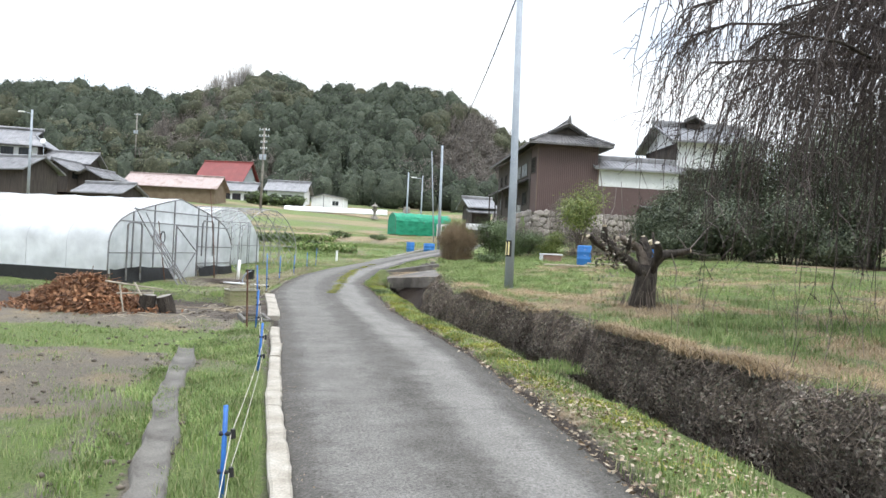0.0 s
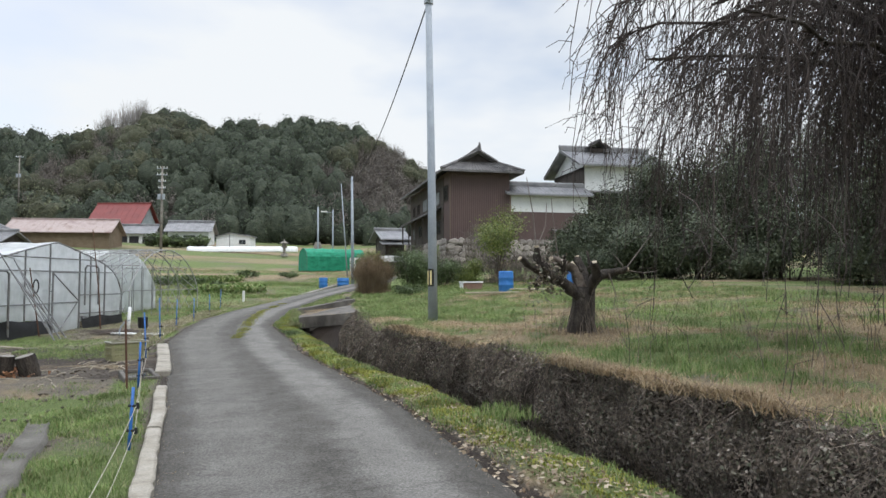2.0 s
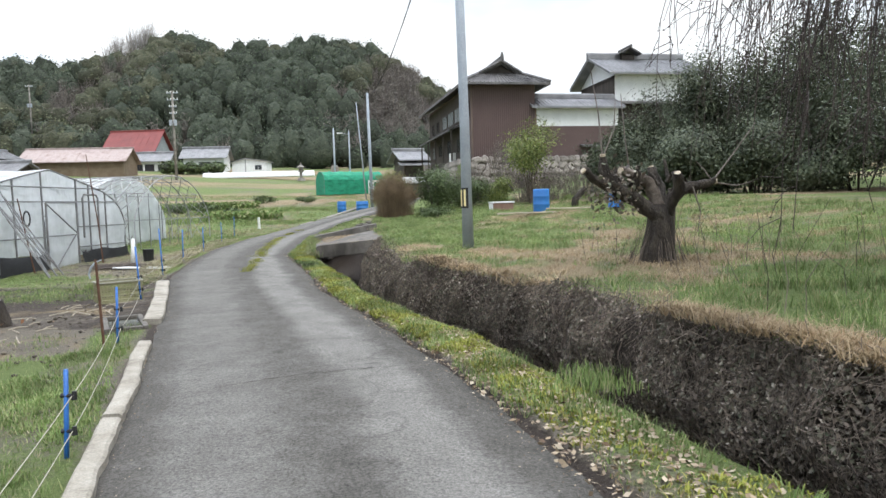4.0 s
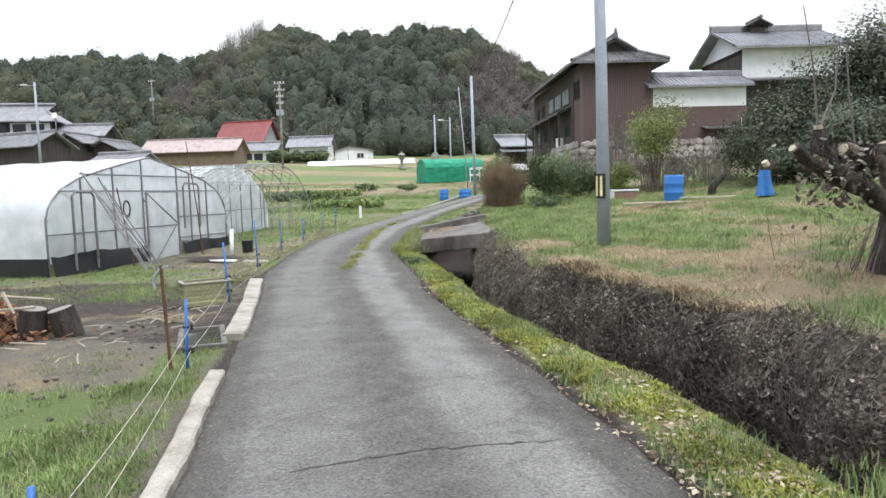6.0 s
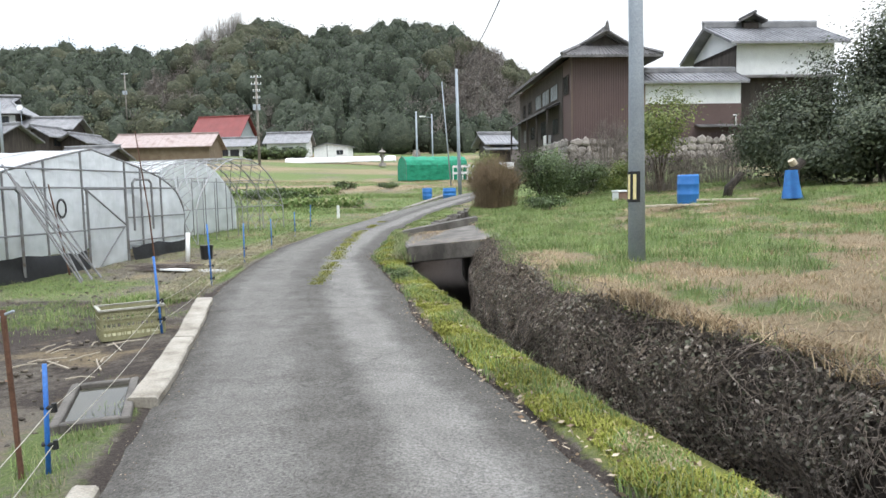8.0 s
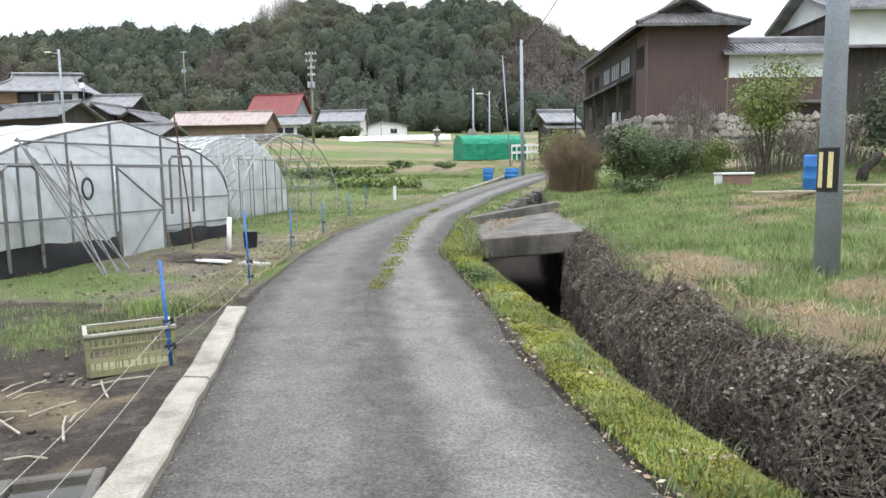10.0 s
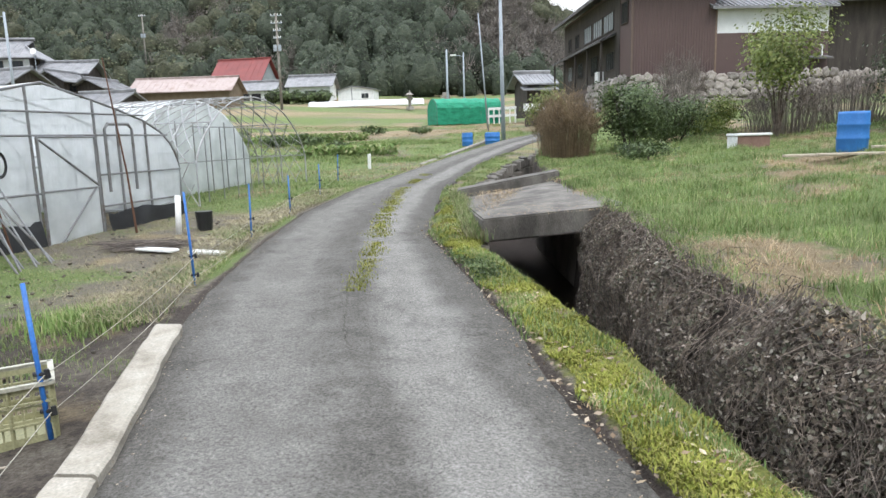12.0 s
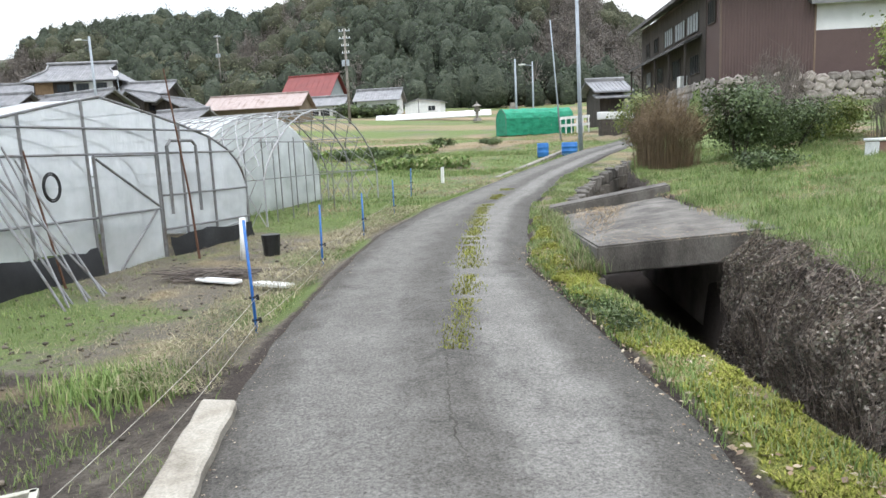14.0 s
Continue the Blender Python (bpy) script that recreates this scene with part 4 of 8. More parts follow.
def gable_walls(parent, x0, x1, y0, y1, z0, z_eave, z_ridge, mat, name="wall", label=""):
    bm = bmesh.new()
    ym = (y0 + y1) / 2
    ends = []
    for x in (x0, x1):
        ends.append([bm.verts.new(p) for p in ((x, y0, z0), (x, y1, z0), (x, y1, z_eave), (x, ym, z_ridge), (x, y0, z_eave))])
    bm.faces.new(ends[0])
    bm.faces.new(ends[1][::-1])
    for i in range(5):
        j = (i + 1) % 5
        bm.faces.new((ends[0][j], ends[0][i], ends[1][i], ends[1][j]))
    return part(name, bm, mat, parent, label)


def window(parent, m, w, h, glass=None, bars=1, frame_mat=None, proud=0.05):
    """A framed window standing proud of the wall; local x across, z up, -y outwards."""
    fm = frame_mat or OLD_TIMBER
    bm = bmesh.new()
    t = 0.06
    for a in ((-w / 2, 0, w / 2, t), (-w / 2, h - t, w / 2, h), (-w / 2, t, -w / 2 + t, h - t), (w / 2 - t, t, w / 2, h - t)):
        box(bm, a[0], -proud, a[1], a[2], 0.02, a[3], m)
    for k in range(1, bars + 1):
        x = -w / 2 + w * k / (bars + 1)
        box(bm, x - 0.02, -proud + 0.01, t, x + 0.02, 0.01, h - t, m)
    wi = part("window", bm, fm, parent)
    bm = bmesh.new()
    box(bm, -w / 2 + t, -0.02, t, w / 2 - t, -0.005, h - t, m)
    part("pane", bm, glass or GLASS, wi)
    return wi


def corrugated(bm, x0, x1, z0, z1, y, pitch=0.16, deep=0.03):
    """Upright corrugations on a wall that faces -y."""
    n = int((x1 - x0) / pitch)
    step = (x1 - x0) / n
    lo, hi = [], []
    for i in range(2 * n + 1):
        x = x0 + step * i / 2
        d = deep if i % 2 else 0.0
        lo.append(bm.verts.new((x, y - d, z0)))
        hi.append(bm.verts.new((x, y - d, z1)))
    for i in range(2 * n):
        bm.faces.new((lo[i], lo[i + 1], hi[i + 1], hi[i]))


def brown_farmhouse():
    """A long two-storey building; its gable end looks down the lane. Local x across the gable, y along the building."""
    W, LEN, Z0, ZE, ZR = 5.0, 17.5, 0.0, 5.6, 7.25
    h = thing("farmhouse", pose(6.13, 54.0, 5.0, 0, 0, 7), "long two-storey farmhouse with dark brown cladding and tiled roof", "house")
    bm = bmesh.new()
    box(bm, 0, 0, Z0 - 0.3, W, LEN, ZE)
    wall = part("wall", bm, BROWN_WALL, h)
    bm = bmesh.new()
    corrugated(bm, 0.05, W - 0.02, Z0, ZE - 0.05, -0.01)
    part("cladding", bm, BROWN_WALL, wall, "dark brown corrugated metal cladding")
    bm = bmesh.new()
    box(bm, -0.06, -0.05, 0, 0.05, 0.06, ZE)
    part("corner_strip", bm, surf("pale_brown_trim", [(0.10, 0.07, 0.055), (0.14, 0.10, 0.08)], 2, 0.7, 0.0), wall)
    bm = bmesh.new()
    box(bm, -0.04, 2.3, 0, 0.0, LEN - 0.05, ZE - 0.2)
    part("timber_side", bm, OLD_TIMBER, wall, "dark timber boarding")
    side = pose(0, 0, 0, 0, 0, -90)
    for y, w, z, hh, gl in ((1.3, 1.2, 3.2, 1.3, GLASS), (4.6, 2.2, 3.2, 1.2, PALE_GLASS), (7.2, 2.2, 3.2, 1.2, PALE_GLASS), (9.8, 2.0, 3.2, 1.2, PALE_GLASS), (13.0, 1.2, 3.2, 1.1, GLASS), (15.4, 1.0, 3.2, 1.1, GLASS), (4.2, 1.8, 0.7, 1.2, GLASS), (8.0, 1.8, 0.7, 1.4, GLASS), (12.0, 1.6, 0.9, 1.2, GLASS), (15.2, 1.4, 0.9, 1.2, PALE_GLASS)):
        window(h, Matrix.Translation((-0.045, y, z)) @ side, w, hh, gl, 3)
    # lower lean-to roof along the side
    bm = bmesh.new()
    slab(bm, [(-1.1, 3.0, 2.5), (-1.1, LEN, 2.5), (0.0, LEN, 2.95), (0.0, 3.0, 2.95)], 0.1)
    lean_to = part("lean_to_roof", bm, TILE_DARK, h)
    bm = bmesh.new()
    ribs(bm, (-1.1, 3.0, 2.5), (-1.1, LEN, 2.5), (0, 3.0, 2.95), (0, LEN, 2.95), 0.3, 0.04)
    tagged(part("tile_cover", bm, TILE_DARK, lean_to), kind="stuff")
    for y in (3.2, 6.6, 10.0, 13.6, 17.2):
        bm = bmesh.new()
        box(bm, -1.0, y - 0.06, 0.0, -0.88, y + 0.06, 2.48)
        part("post", bm, OLD_TIMBER, h)
    bm = bmesh.new()
    box(bm, -0.5, 5.6, 0.1, -0.06, 6.3, 0.8)
    unit = part("air_conditioner", bm, WHITE_PAINT, h, "white air-conditioner unit")
    # hipped-and-gabled roof
    o = 0.95
    xm = W / 2
    xa, xb, ya, yb = -o, W + o, -o, LEN + o
    gz = ZE - 0.1 + (ZR - ZE) * 0.56
    k = (gz - ZE + 0.1) / (ZR - ZE + 0.1)
    cx0, cx1 = xa + (xm - xa) * k, xb - (xb - xm) * k
    gy = ya + 1.7
    ez = ZE - 0.1
    bm = bmesh.new()
    slab(bm, [(xa, ya, ez), (cx0, gy, gz), (xm, gy - 0.35, ZR), (xm, yb, ZR), (xa, yb, ez)], 0.16)
    slab(bm, [(xb, ya, ez), (xb, yb, ez), (xm, yb, ZR), (xm, gy - 0.35, ZR), (cx1, gy, gz)], 0.16)
    slab(bm, [(xa, ya, ez), (xb, ya, ez), (cx1, gy, gz), (cx0, gy, gz)], 0.16)
    roof = part("roof", bm, TILE_DARK, h)
    bm = bmesh.new()
    ribs(bm, (xa, ya, ez), (xb, ya, ez), (cx0, gy, gz), (cx1, gy, gz), 0.28, 0.05)
    ribs(bm, (xa, gy, ez), (xa, yb, ez), (xm, gy, ZR), (xm, yb, ZR), 0.32, 0.05)
    ribs(bm, (xb, gy, ez), (xb, yb, ez), (xm, gy, ZR), (xm, yb, ZR), 0.32, 0.05)
    tagged(part("tile_cover", bm, TILE_DARK, roof), kind="stuff")
    bm = bmesh.new()
    box(bm, xm - 0.16, gy - 0.5, ZR - 0.05, xm + 0.16, yb, ZR + 0.32)
    tube(bm, [(xm, gy - 0.55, ZR + 0.34), (xm, yb + 0.05, ZR + 0.34)], 0.13)
    tube(bm, [(xm, gy - 0.55, ZR + 0.0), (xm, gy - 0.6, ZR + 0.5), (xm, gy - 0.62, ZR + 0.72)], 0.2, 0.04, 6)
    for a, b in (((xa, ya, ez), (cx0, gy, gz)), ((xb, ya, ez), (cx1, gy, gz)), ((cx0, gy - 0.2, gz), (xm, gy - 0.45, ZR)), ((cx1, gy - 0.2, gz), (xm, gy - 0.45, ZR))):
        tube(bm, [Vector(a) + Vector((0, 0, 0.08)), Vector(b) + Vector((0, 0, 0.08))], 0.13, 0.13, 6)
    part("ridge_tiles", bm, TILE_DARK, roof)
    bm = bmesh.new()
    v = [bm.verts.new(p) for p in ((cx0, gy + 0.05, gz), (cx1, gy + 0.05, gz), (xm, gy + 0.05, ZR - 0.1))]
    v2 = [bm.verts.new((p.co.x, gy + 0.2, p.co.z)) for p in v]
    bm.faces.new(v)
    bm.faces.new(v2[::-1])
    for i in range(3):
        bm.faces.new((v[i], v[(i + 1) % 3], v2[(i + 1) % 3], v2[i]))
    part("gablet", bm, OLD_TIMBER, roof)


brown_farmhouse()


def plaster_annex():
    """The low wing between the farmhouse and the storehouse."""
    a = thing("annex", pose(11.15, 54.75, 5.0, 0, 0, 7), "low annex with white plaster band above brown boarding", "house")
    W = 6.9
    bm = bmesh.new()
    box(bm, 0.02, 0.0, -0.3, W, 3.0, 3.9)
    wall = part("wall", bm, PLASTER, a)
    bm = bmesh.new()
    box(bm, 0.0, -0.06, -0.3, W + 0.02, -0.004, 2.35)
    part("boarding", bm, BROWN_WALL, wall)
    bm = bmesh.new()
    box(bm, -0.05, -0.12, -0.2, 0.05, -0.06, 3.7)
    part("downpipe", bm, surf("copper_brown_pipe", [(0.16, 0.11, 0.08), (0.2, 0.14, 0.1)], 3, 0.6, 0), wall)
    gable_roof(a, -0.45, W + 0.3, -0.6, 3.6, 3.8, 4.75, TILE_GREY, step=0.3)
    bm = bmesh.new()
    slab(bm, [(3.6, -0.75, 0.75), (W, -0.75, 0.75), (W, -0.05, 0.95), (3.6, -0.05, 0.95)], 0.08)
    part("canopy", bm, TILE_DARK, a)
    bm = bmesh.new()
    tube(bm, [(6.3, -0.5, 0.8), (6.3, -0.5, 1.5)], 0.04)
    tube(bm, [(6.1, -0.5, 1.5), (6.32, -0.5, 1.5)], 0.035)
    part("vent_pipe", bm, WHITE_PAINT, a)


plaster_annex()


def storehouse():
    """A white-plastered storehouse with a tiled roof; the ridge runs across the view."""
    s = thing("storehouse", pose(18.25, 57.0, 3.9, 0, 0, 6) @ Matrix.Diagonal((1.136, 1.136, 1.136, 1)), "white plastered storehouse with grey tiled roof", "house")
    W, D = 6.3, 6.0
    bm = bmesh.new()
    box(bm, 0, 0, -0.3, W, D, 4.8)
    wall = part("lower_wall", bm, OLD_TIMBER, s, "dark lower wall")
    gable_walls(s, -0.02, W + 0.02, -0.02, D + 0.02, 4.8, 6.9, 8.42, PLASTER, "upper_wall", "white plaster upper storey")
    bm = bmesh.new()
    slab(bm, [(-0.3, -0.7, 4.75), (W + 0.3, -0.7, 4.75), (W + 0.3, 0, 4.95), (-0.3, 0, 4.95)], 0.1)
    part("pent_roof", bm, TILE_DARK, s)
    roof = gable_roof(s, -0.75, W + 0.6, -0.75, D + 0.75, 6.85, 8.55, TILE_GREY, step=0.3, ridge_r=0.2)
    gable_walls(s, 1.75, 2.75, D / 2 - 0.5, D / 2 + 0.5, 8.4, 8.75, 9.0, OLD_TIMBER, "vent_turret")
    bm = bmesh.new()
    slab(bm, [(1.35, D / 2 - 0.9, 8.85), (2.25, D / 2 - 0.9, 9.3), (2.25, D / 2 + 0.9, 9.3), (1.35, D / 2 + 0.9, 8.85)], 0.1)
    slab(bm, [(3.15, D / 2 - 0.9, 8.85), (3.15, D / 2 + 0.9, 8.85), (2.25, D / 2 + 0.9, 9.3), (2.25, D / 2 - 0.9, 9.3)], 0.1)
    tube(bm, [(2.25, D / 2 - 1.0, 9.34), (2.25, D / 2 + 1.0, 9.34)], 0.12)
    part("turret_roof", bm, TILE_DARK, s)
    bm = bmesh.new()
    box(bm, -0.08, 0.0, 4.9, -0.03, D, 6.75)
    slab(bm, [(-0.03, 0.0, 6.75), (-0.08, 0.0, 6.75), (-0.08, D, 6.75), (-0.03, D, 6.75)], 0.3)
    part("gable_boarding", bm, OLD_TIMBER, s)


storehouse()


def simple_house(name, m, w, d, ze, zr, wall_mat, roof_mat, label, over=0.6, step=0.4, wins=(), category="house", hip=False, rib=0.05, ridge_r=0.16):
    """A ridged house; the ridge runs along local x and -y faces the lane. wins: x, z, width, height, glass."""
    h = thing(name, m, label, category)
    gable_walls(h, 0, w, 0, d, -1.5, ze, zr - 0.12, wall_mat)
    gable_roof(h, -over, w + over, -over, d + over, ze - 0.15, zr, roof_mat, step=step, rib=rib, ridge_r=ridge_r)
    for x, z, ww, hh, gl in wins:
        window(h, Matrix.Translation((x, -0.005, z)), ww, hh, gl, 1)
    return h


def far_houses():
    h = simple_house("red_roof_house", pose(-58.9, 147, 9.5, 0, 0, -6), 10.2, 9.0, 4.6, 9.4, GREY_WALL, RED_ROOF, "old house with faded red metal roof", 0.7, 1.2, ((3.0, 1.2, 1.6, 1.4, GLASS),), rib=0.03, ridge_r=0.12)
    h = simple_house("low_white_house", pose(-50.8, 141, 8.9, 0, 0, 2), 6.4, 5.0, 3.0, 4.7, WHITE_PAINT, TILE_GREY, "low white house with grey tiled roof", 0.7, 0.5, ((1.0, 0.2, 1.2, 2.1, GLASS), (2.9, 0.2, 1.8, 2.1, GLASS), (5.2, 0.4, 1.4, 1.8, GLASS)))
    h = simple_house("grey_tiled_house", pose(-41.6, 142, 9.5, 0, 0, 2), 8.0, 6.0, 2.9, 5.0, PLASTER, TILE_GREY, "small plastered house with grey tiled roof", 0.7, 0.5, ((1.6, 0.6, 1.4, 1.3, GLASS), (4.2, 0.5, 2.2, 1.5, GLASS), (6.7, 0.7, 1.0, 1.2, GLASS)))
    h = simple_house("long_barn", pose(-60.9, 119, 7.6, 0, 0, 3), 16.2, 7.0, 2.9, 5.2, MUD_WALL, TIN, "long barn with pinkish tin roof and ochre wall", 0.6, 1.0, (), "barn", rib=0.03, ridge_r=0.1)
    bm = bmesh.new()
    box(bm, -0.08, 0.02, -1.0, -0.01, 6.98, 2.8)
    part("end_boarding", bm, OLD_TIMBER, h)
    # white lean-to shed
    s = thing("white_shed", pose(-30.4, 135, 7.9, 0, 0, -2), "white metal shed with shallow sloping roof", "shed")
    bm = bmesh.new()
    v = [bm.verts.new(p) for p in ((0, 0, -1), (6.6, 0, -1), (6.6, 0, 2.9), (2.6, 0, 3.5), (0, 0, 2.8))]
    v2 = [bm.verts.new((p.co.x, 4.5, p.co.z)) for p in v]
    bm.faces.new(v)
    bm.faces.new(v2[::-1])
    for i in range(5):
        bm.faces.new((v[(i + 1) % 5], v[i], v2[i], v2[(i + 1) % 5]))
    part("wall", bm, WHITE_PAINT, s)
    bm = bmesh.new()
    slab(bm, [(-0.35, -0.4, 2.84), (2.6, -0.4, 3.68), (2.6, 4.9, 3.68), (-0.35, 4.9, 2.84)], 0.12)
    slab(bm, [(2.6, -0.4, 3.68), (6.95, -0.4, 3.02), (6.95, 4.9, 3.02), (2.6, 4.9, 3.68)], 0.12)
    part("roof", bm, TILE_GREY, s)
    window(s, Matrix.Translation((5.0, -0.005, 1.3)), 1.4, 1.0, GLASS, 1, WHITE_PAINT)
    bm = bmesh.new()
    box(bm, 2.5, -0.04, -1, 2.62, 0.0, 3.4)
    part("corner_strip", bm, TILE_GREY, s)
    # large traditional house with two storeys
    b = thing("village_house", pose(-85.2, 110, 10.7, 0, 0, 14), "large two-storey traditional house with grey tiled roofs", "house")
    W, D, E, R, G = 12.5, 8.0, 5.0, 8.1, 7.0
    bm = bmesh.new()
    box(bm, 0, 0, -2.0, W, D, E + 0.1)
    wall = part("wall", bm, OLD_TIMBER, b)
    bm = bmesh.new()
    box(bm, -0.05, 0.3, 3.1, -0.012, D - 0.3, 4.9)
    box(bm, 0.2, -0.05, 3.1, 3.0, -0.012, 4.9)
    part("tan_boarding", bm, TAN_WALL, wall, "tan boarding under the eaves")
    bm = bmesh.new()
    box(bm, 6.2, -0.05, 3.2, W - 0.2, -0.012, 4.8)
    part("plaster_panel", bm, PLASTER, wall, "pale plaster panel between posts")
    # hipped roof with a small gable at either end
    o, ym = 1.3, D / 2
    k = (G - E) / (R - E)
    gy0, gy1, gx = -o + (ym + o) * k, D + o - (ym + o) * k, 1.3
    bm = bmesh.new()
    slab(bm, [(-o, -o, E), (W + o, -o, E), (W - gx, gy0, G), (W - gx + 0.5, ym, R), (gx - 0.5, ym, R), (gx, gy0, G)], 0.18)
    slab(bm, [(W + o, D + o, E), (-o, D + o, E), (gx, gy1, G), (gx - 0.5, ym, R), (W - gx + 0.5, ym, R), (W - gx, gy1, G)], 0.18)
    slab(bm, [(-o, D + o, E), (-o, -o, E), (gx, gy0, G), (gx, gy1, G)], 0.18)
    slab(bm, [(W + o, -o, E), (W + o, D + o, E), (W - gx, gy1, G), (W - gx, gy0, G)], 0.18)
    roof = part("roof", bm, TILE_GREY, b)
    bm = bmesh.new()
    ribs(bm, (gx, -o, E), (W - gx, -o, E), (gx, ym, R), (W - gx, ym, R), 0.45, 0.05)
    ribs(bm, (-o, -o, E), (-o, D + o, E), (gx, gy0, G), (gx, gy1, G), 0.45, 0.05)
    tagged(part("tile_cover", bm, TILE_GREY, roof), kind="stuff")
    bm = bmesh.new()
    tube(bm, [(gx - 0.7, ym, R + 0.25), (W - gx + 0.7, ym, R + 0.25)], 0.26, n=8)
    for p, q in (((-o, -o, E), (gx, gy0, G)), ((W + o, -o, E), (W - gx, gy0, G)), ((gx - 0.1, gy0, G), (gx - 0.5, ym, R)), ((gx - 0.1, gy1, G), (gx - 0.5, ym, R)), ((-o, D + o, E), (gx, gy1, G))):
        tube(bm, [Vector(p) + Vector((0, 0, 0.1)), Vector(q) + Vector((0, 0, 0.15))], 0.16, n=6)
    part("ridge_tiles", bm, TILE_GREY, roof)
    bm = bmesh.new()
    slab(bm, [(gx - 0.1, gy0 + 0.3, G), (gx + 0.1, gy0 + 0.3, G), (gx + 0.1, gy1 - 0.3, G), (gx - 0.1, gy1 - 0.3, G)], 0.1)
    v = [bm.verts.new(p) for p in ((gx - 0.12, gy0 + 0.35, G - 0.05), (gx - 0.12, gy1 - 0.35, G - 0.05), (gx - 0.3, ym, R - 0.25))]
    bm.faces.new(v)
    part("gable_plaster", bm, PLASTER, roof, "white plaster gable")
    bm = bmesh.new()
    slab(bm, [(-1.8, -2.4, 2.2), (W + 1.5, -2.4, 2.2), (W + 1.5, 0, 3.0), (-1.8, 0, 3.0)], 0.15)
    lower = part("lower_roof", bm, TILE_GREY, b)
    bm = bmesh.new()
    ribs(bm, (-1.8, -2.4, 2.2), (W + 1.5, -2.4, 2.2), (-1.8, 0, 3.0), (W + 1.5, 0, 3.0), 0.5, 0.05)
    tagged(part("tile_cover", bm, TILE_GREY, lower), kind="stuff")
    for x in (4.6, 7.6, 10.4):
        window(b, Matrix.Translation((x, -0.055, 3.3)), 2.0, 1.3, GLASS, 3)
    d = thing("satellite_dish", pose(-71.6, 112.0, 13.6), "white satellite dish on a mast above the roofs", "dish")
    bm = bmesh.new()
    tube(bm, [(0, 0, 0), (0, 0, 2.8)], 0.05, 0.05, 6)
    mast = part("mast", bm, STEEL, d)
    bm = bmesh.new()
    tube(bm, [(0, -0.3, 2.9), (0, -0.12, 2.86), (0, 0, 2.82)], 0.5, 0.12, 14)
    part("reflector", bm, WHITE_PAINT, mast)
    for m, w, dd, ze, zr, lab in (
            (pose(-71.8, 112.6, 10.2, 0, 0, 8), 7.0, 6.0, 3.0, 5.0, "tiled wing stepping down from the large house"),
            (pose(-64.2, 107, 9.2, 0, 0, 82), 6.0, 4.6, 2.3, 3.8, "small tiled house with its gable towards the fields"),
            (pose(-59.8, 109, 8.6, 0, 0, 84), 6.0, 4.4, 2.0, 3.3, "small tiled outbuilding with a dark gable"),
            (pose(-101, 113, 10.6, 0, 0, 6), 11.0, 7.0, 3.6, 6.0, "tiled farmhouse roof among others"),
            (pose(-92, 103, 9.0, 0, 0, 4), 9.0, 5.0, 2.8, 4.6, "low tiled outbuilding before the large house")):
        simple_house("village_house", m, w, dd, ze, zr, OLD_TIMBER, TILE_GREY, lab, 0.9, 0.45, ((1.6, 0.8, 1.4, 1.2, GLASS), (w - 1.8, 0.8, 1.4, 1.2, PALE_GLASS)))
    simple_house("tiled_shed", pose(-52.6, 90, 4.7, 0, 0, -8), 6.6, 5.0, 2.3, 3.6, OLD_TIMBER, TILE_GREY, "low dark shed with grey tiled roof", 0.6, 0.4, ((4.2, 0.9, 1.3, 0.7, PALE_GLASS),), "shed")
    simple_house("tiled_shed", pose(-74, 96, 7.4, 0, 0, -14), 12, 6, 2.6, 4.6, OLD_TIMBER, TILE_GREY, "long low outbuilding with grey tiled roof", 0.8, 0.45, (), "shed")
    h = simple_house("lane_house", pose(1.6, 88, 5.2, 0, 0, 14), 2.6, 5.0, 2.2, 3.4, OLD_TIMBER, TILE_GREY, "small dark timber house beside the upper lane", 0.8, 0.4, ((1.2, 1.2, 1.0, 1.0, GLASS),))
    bm = bmesh.new()
    slab(bm, [(-0.8, -1.2, 1.4), (3.3, -1.2, 1.4), (3.3, 0, 1.8), (-0.8, 0, 1.8)], 0.12)
    part("lower_roof", bm, TILE_GREY, h)


far_houses()


# ---- stone retaining wall ----
def stone_mesh(seed):
    rng = np.random.default_rng(seed)
    bm = bmesh.new()
    n = 7
    a0 = rng.uniform(0, 1)
    out = [(0.5 + 0.10 * rng.uniform(-1, 1), a0 + 2 * math.pi * k / n + rng.uniform(-0.25, 0.25)) for k in range(n)]
    low = [bm.verts.new((r * math.cos(a), 0.12, r * math.sin(a))) for r, a in out]
    mid = [bm.verts.new((0.97 * r * math.cos(a), -0.02, 0.97 * r * math.sin(a))) for r, a in out]
    top = [bm.verts.new((0.62 * r * math.cos(a), -0.13 + 0.05 * rng.uniform(-1, 1), 0.62 * r * math.sin(a))) for r, a in out]
    for a, b in ((low, mid), (mid, top)):
        for k in range(n):
            bm.faces.new((a[k], a[(k + 1) % n], b[(k + 1) % n], b[k]))
    bm.faces.new(top)
    bmesh.ops.recalc_face_normals(bm, faces=bm.faces[:])
    me = bpy.data.meshes.new("stone")
    bm.to_mesh(me)
    bm.free()
    me.materials.append(STONE)
    return me


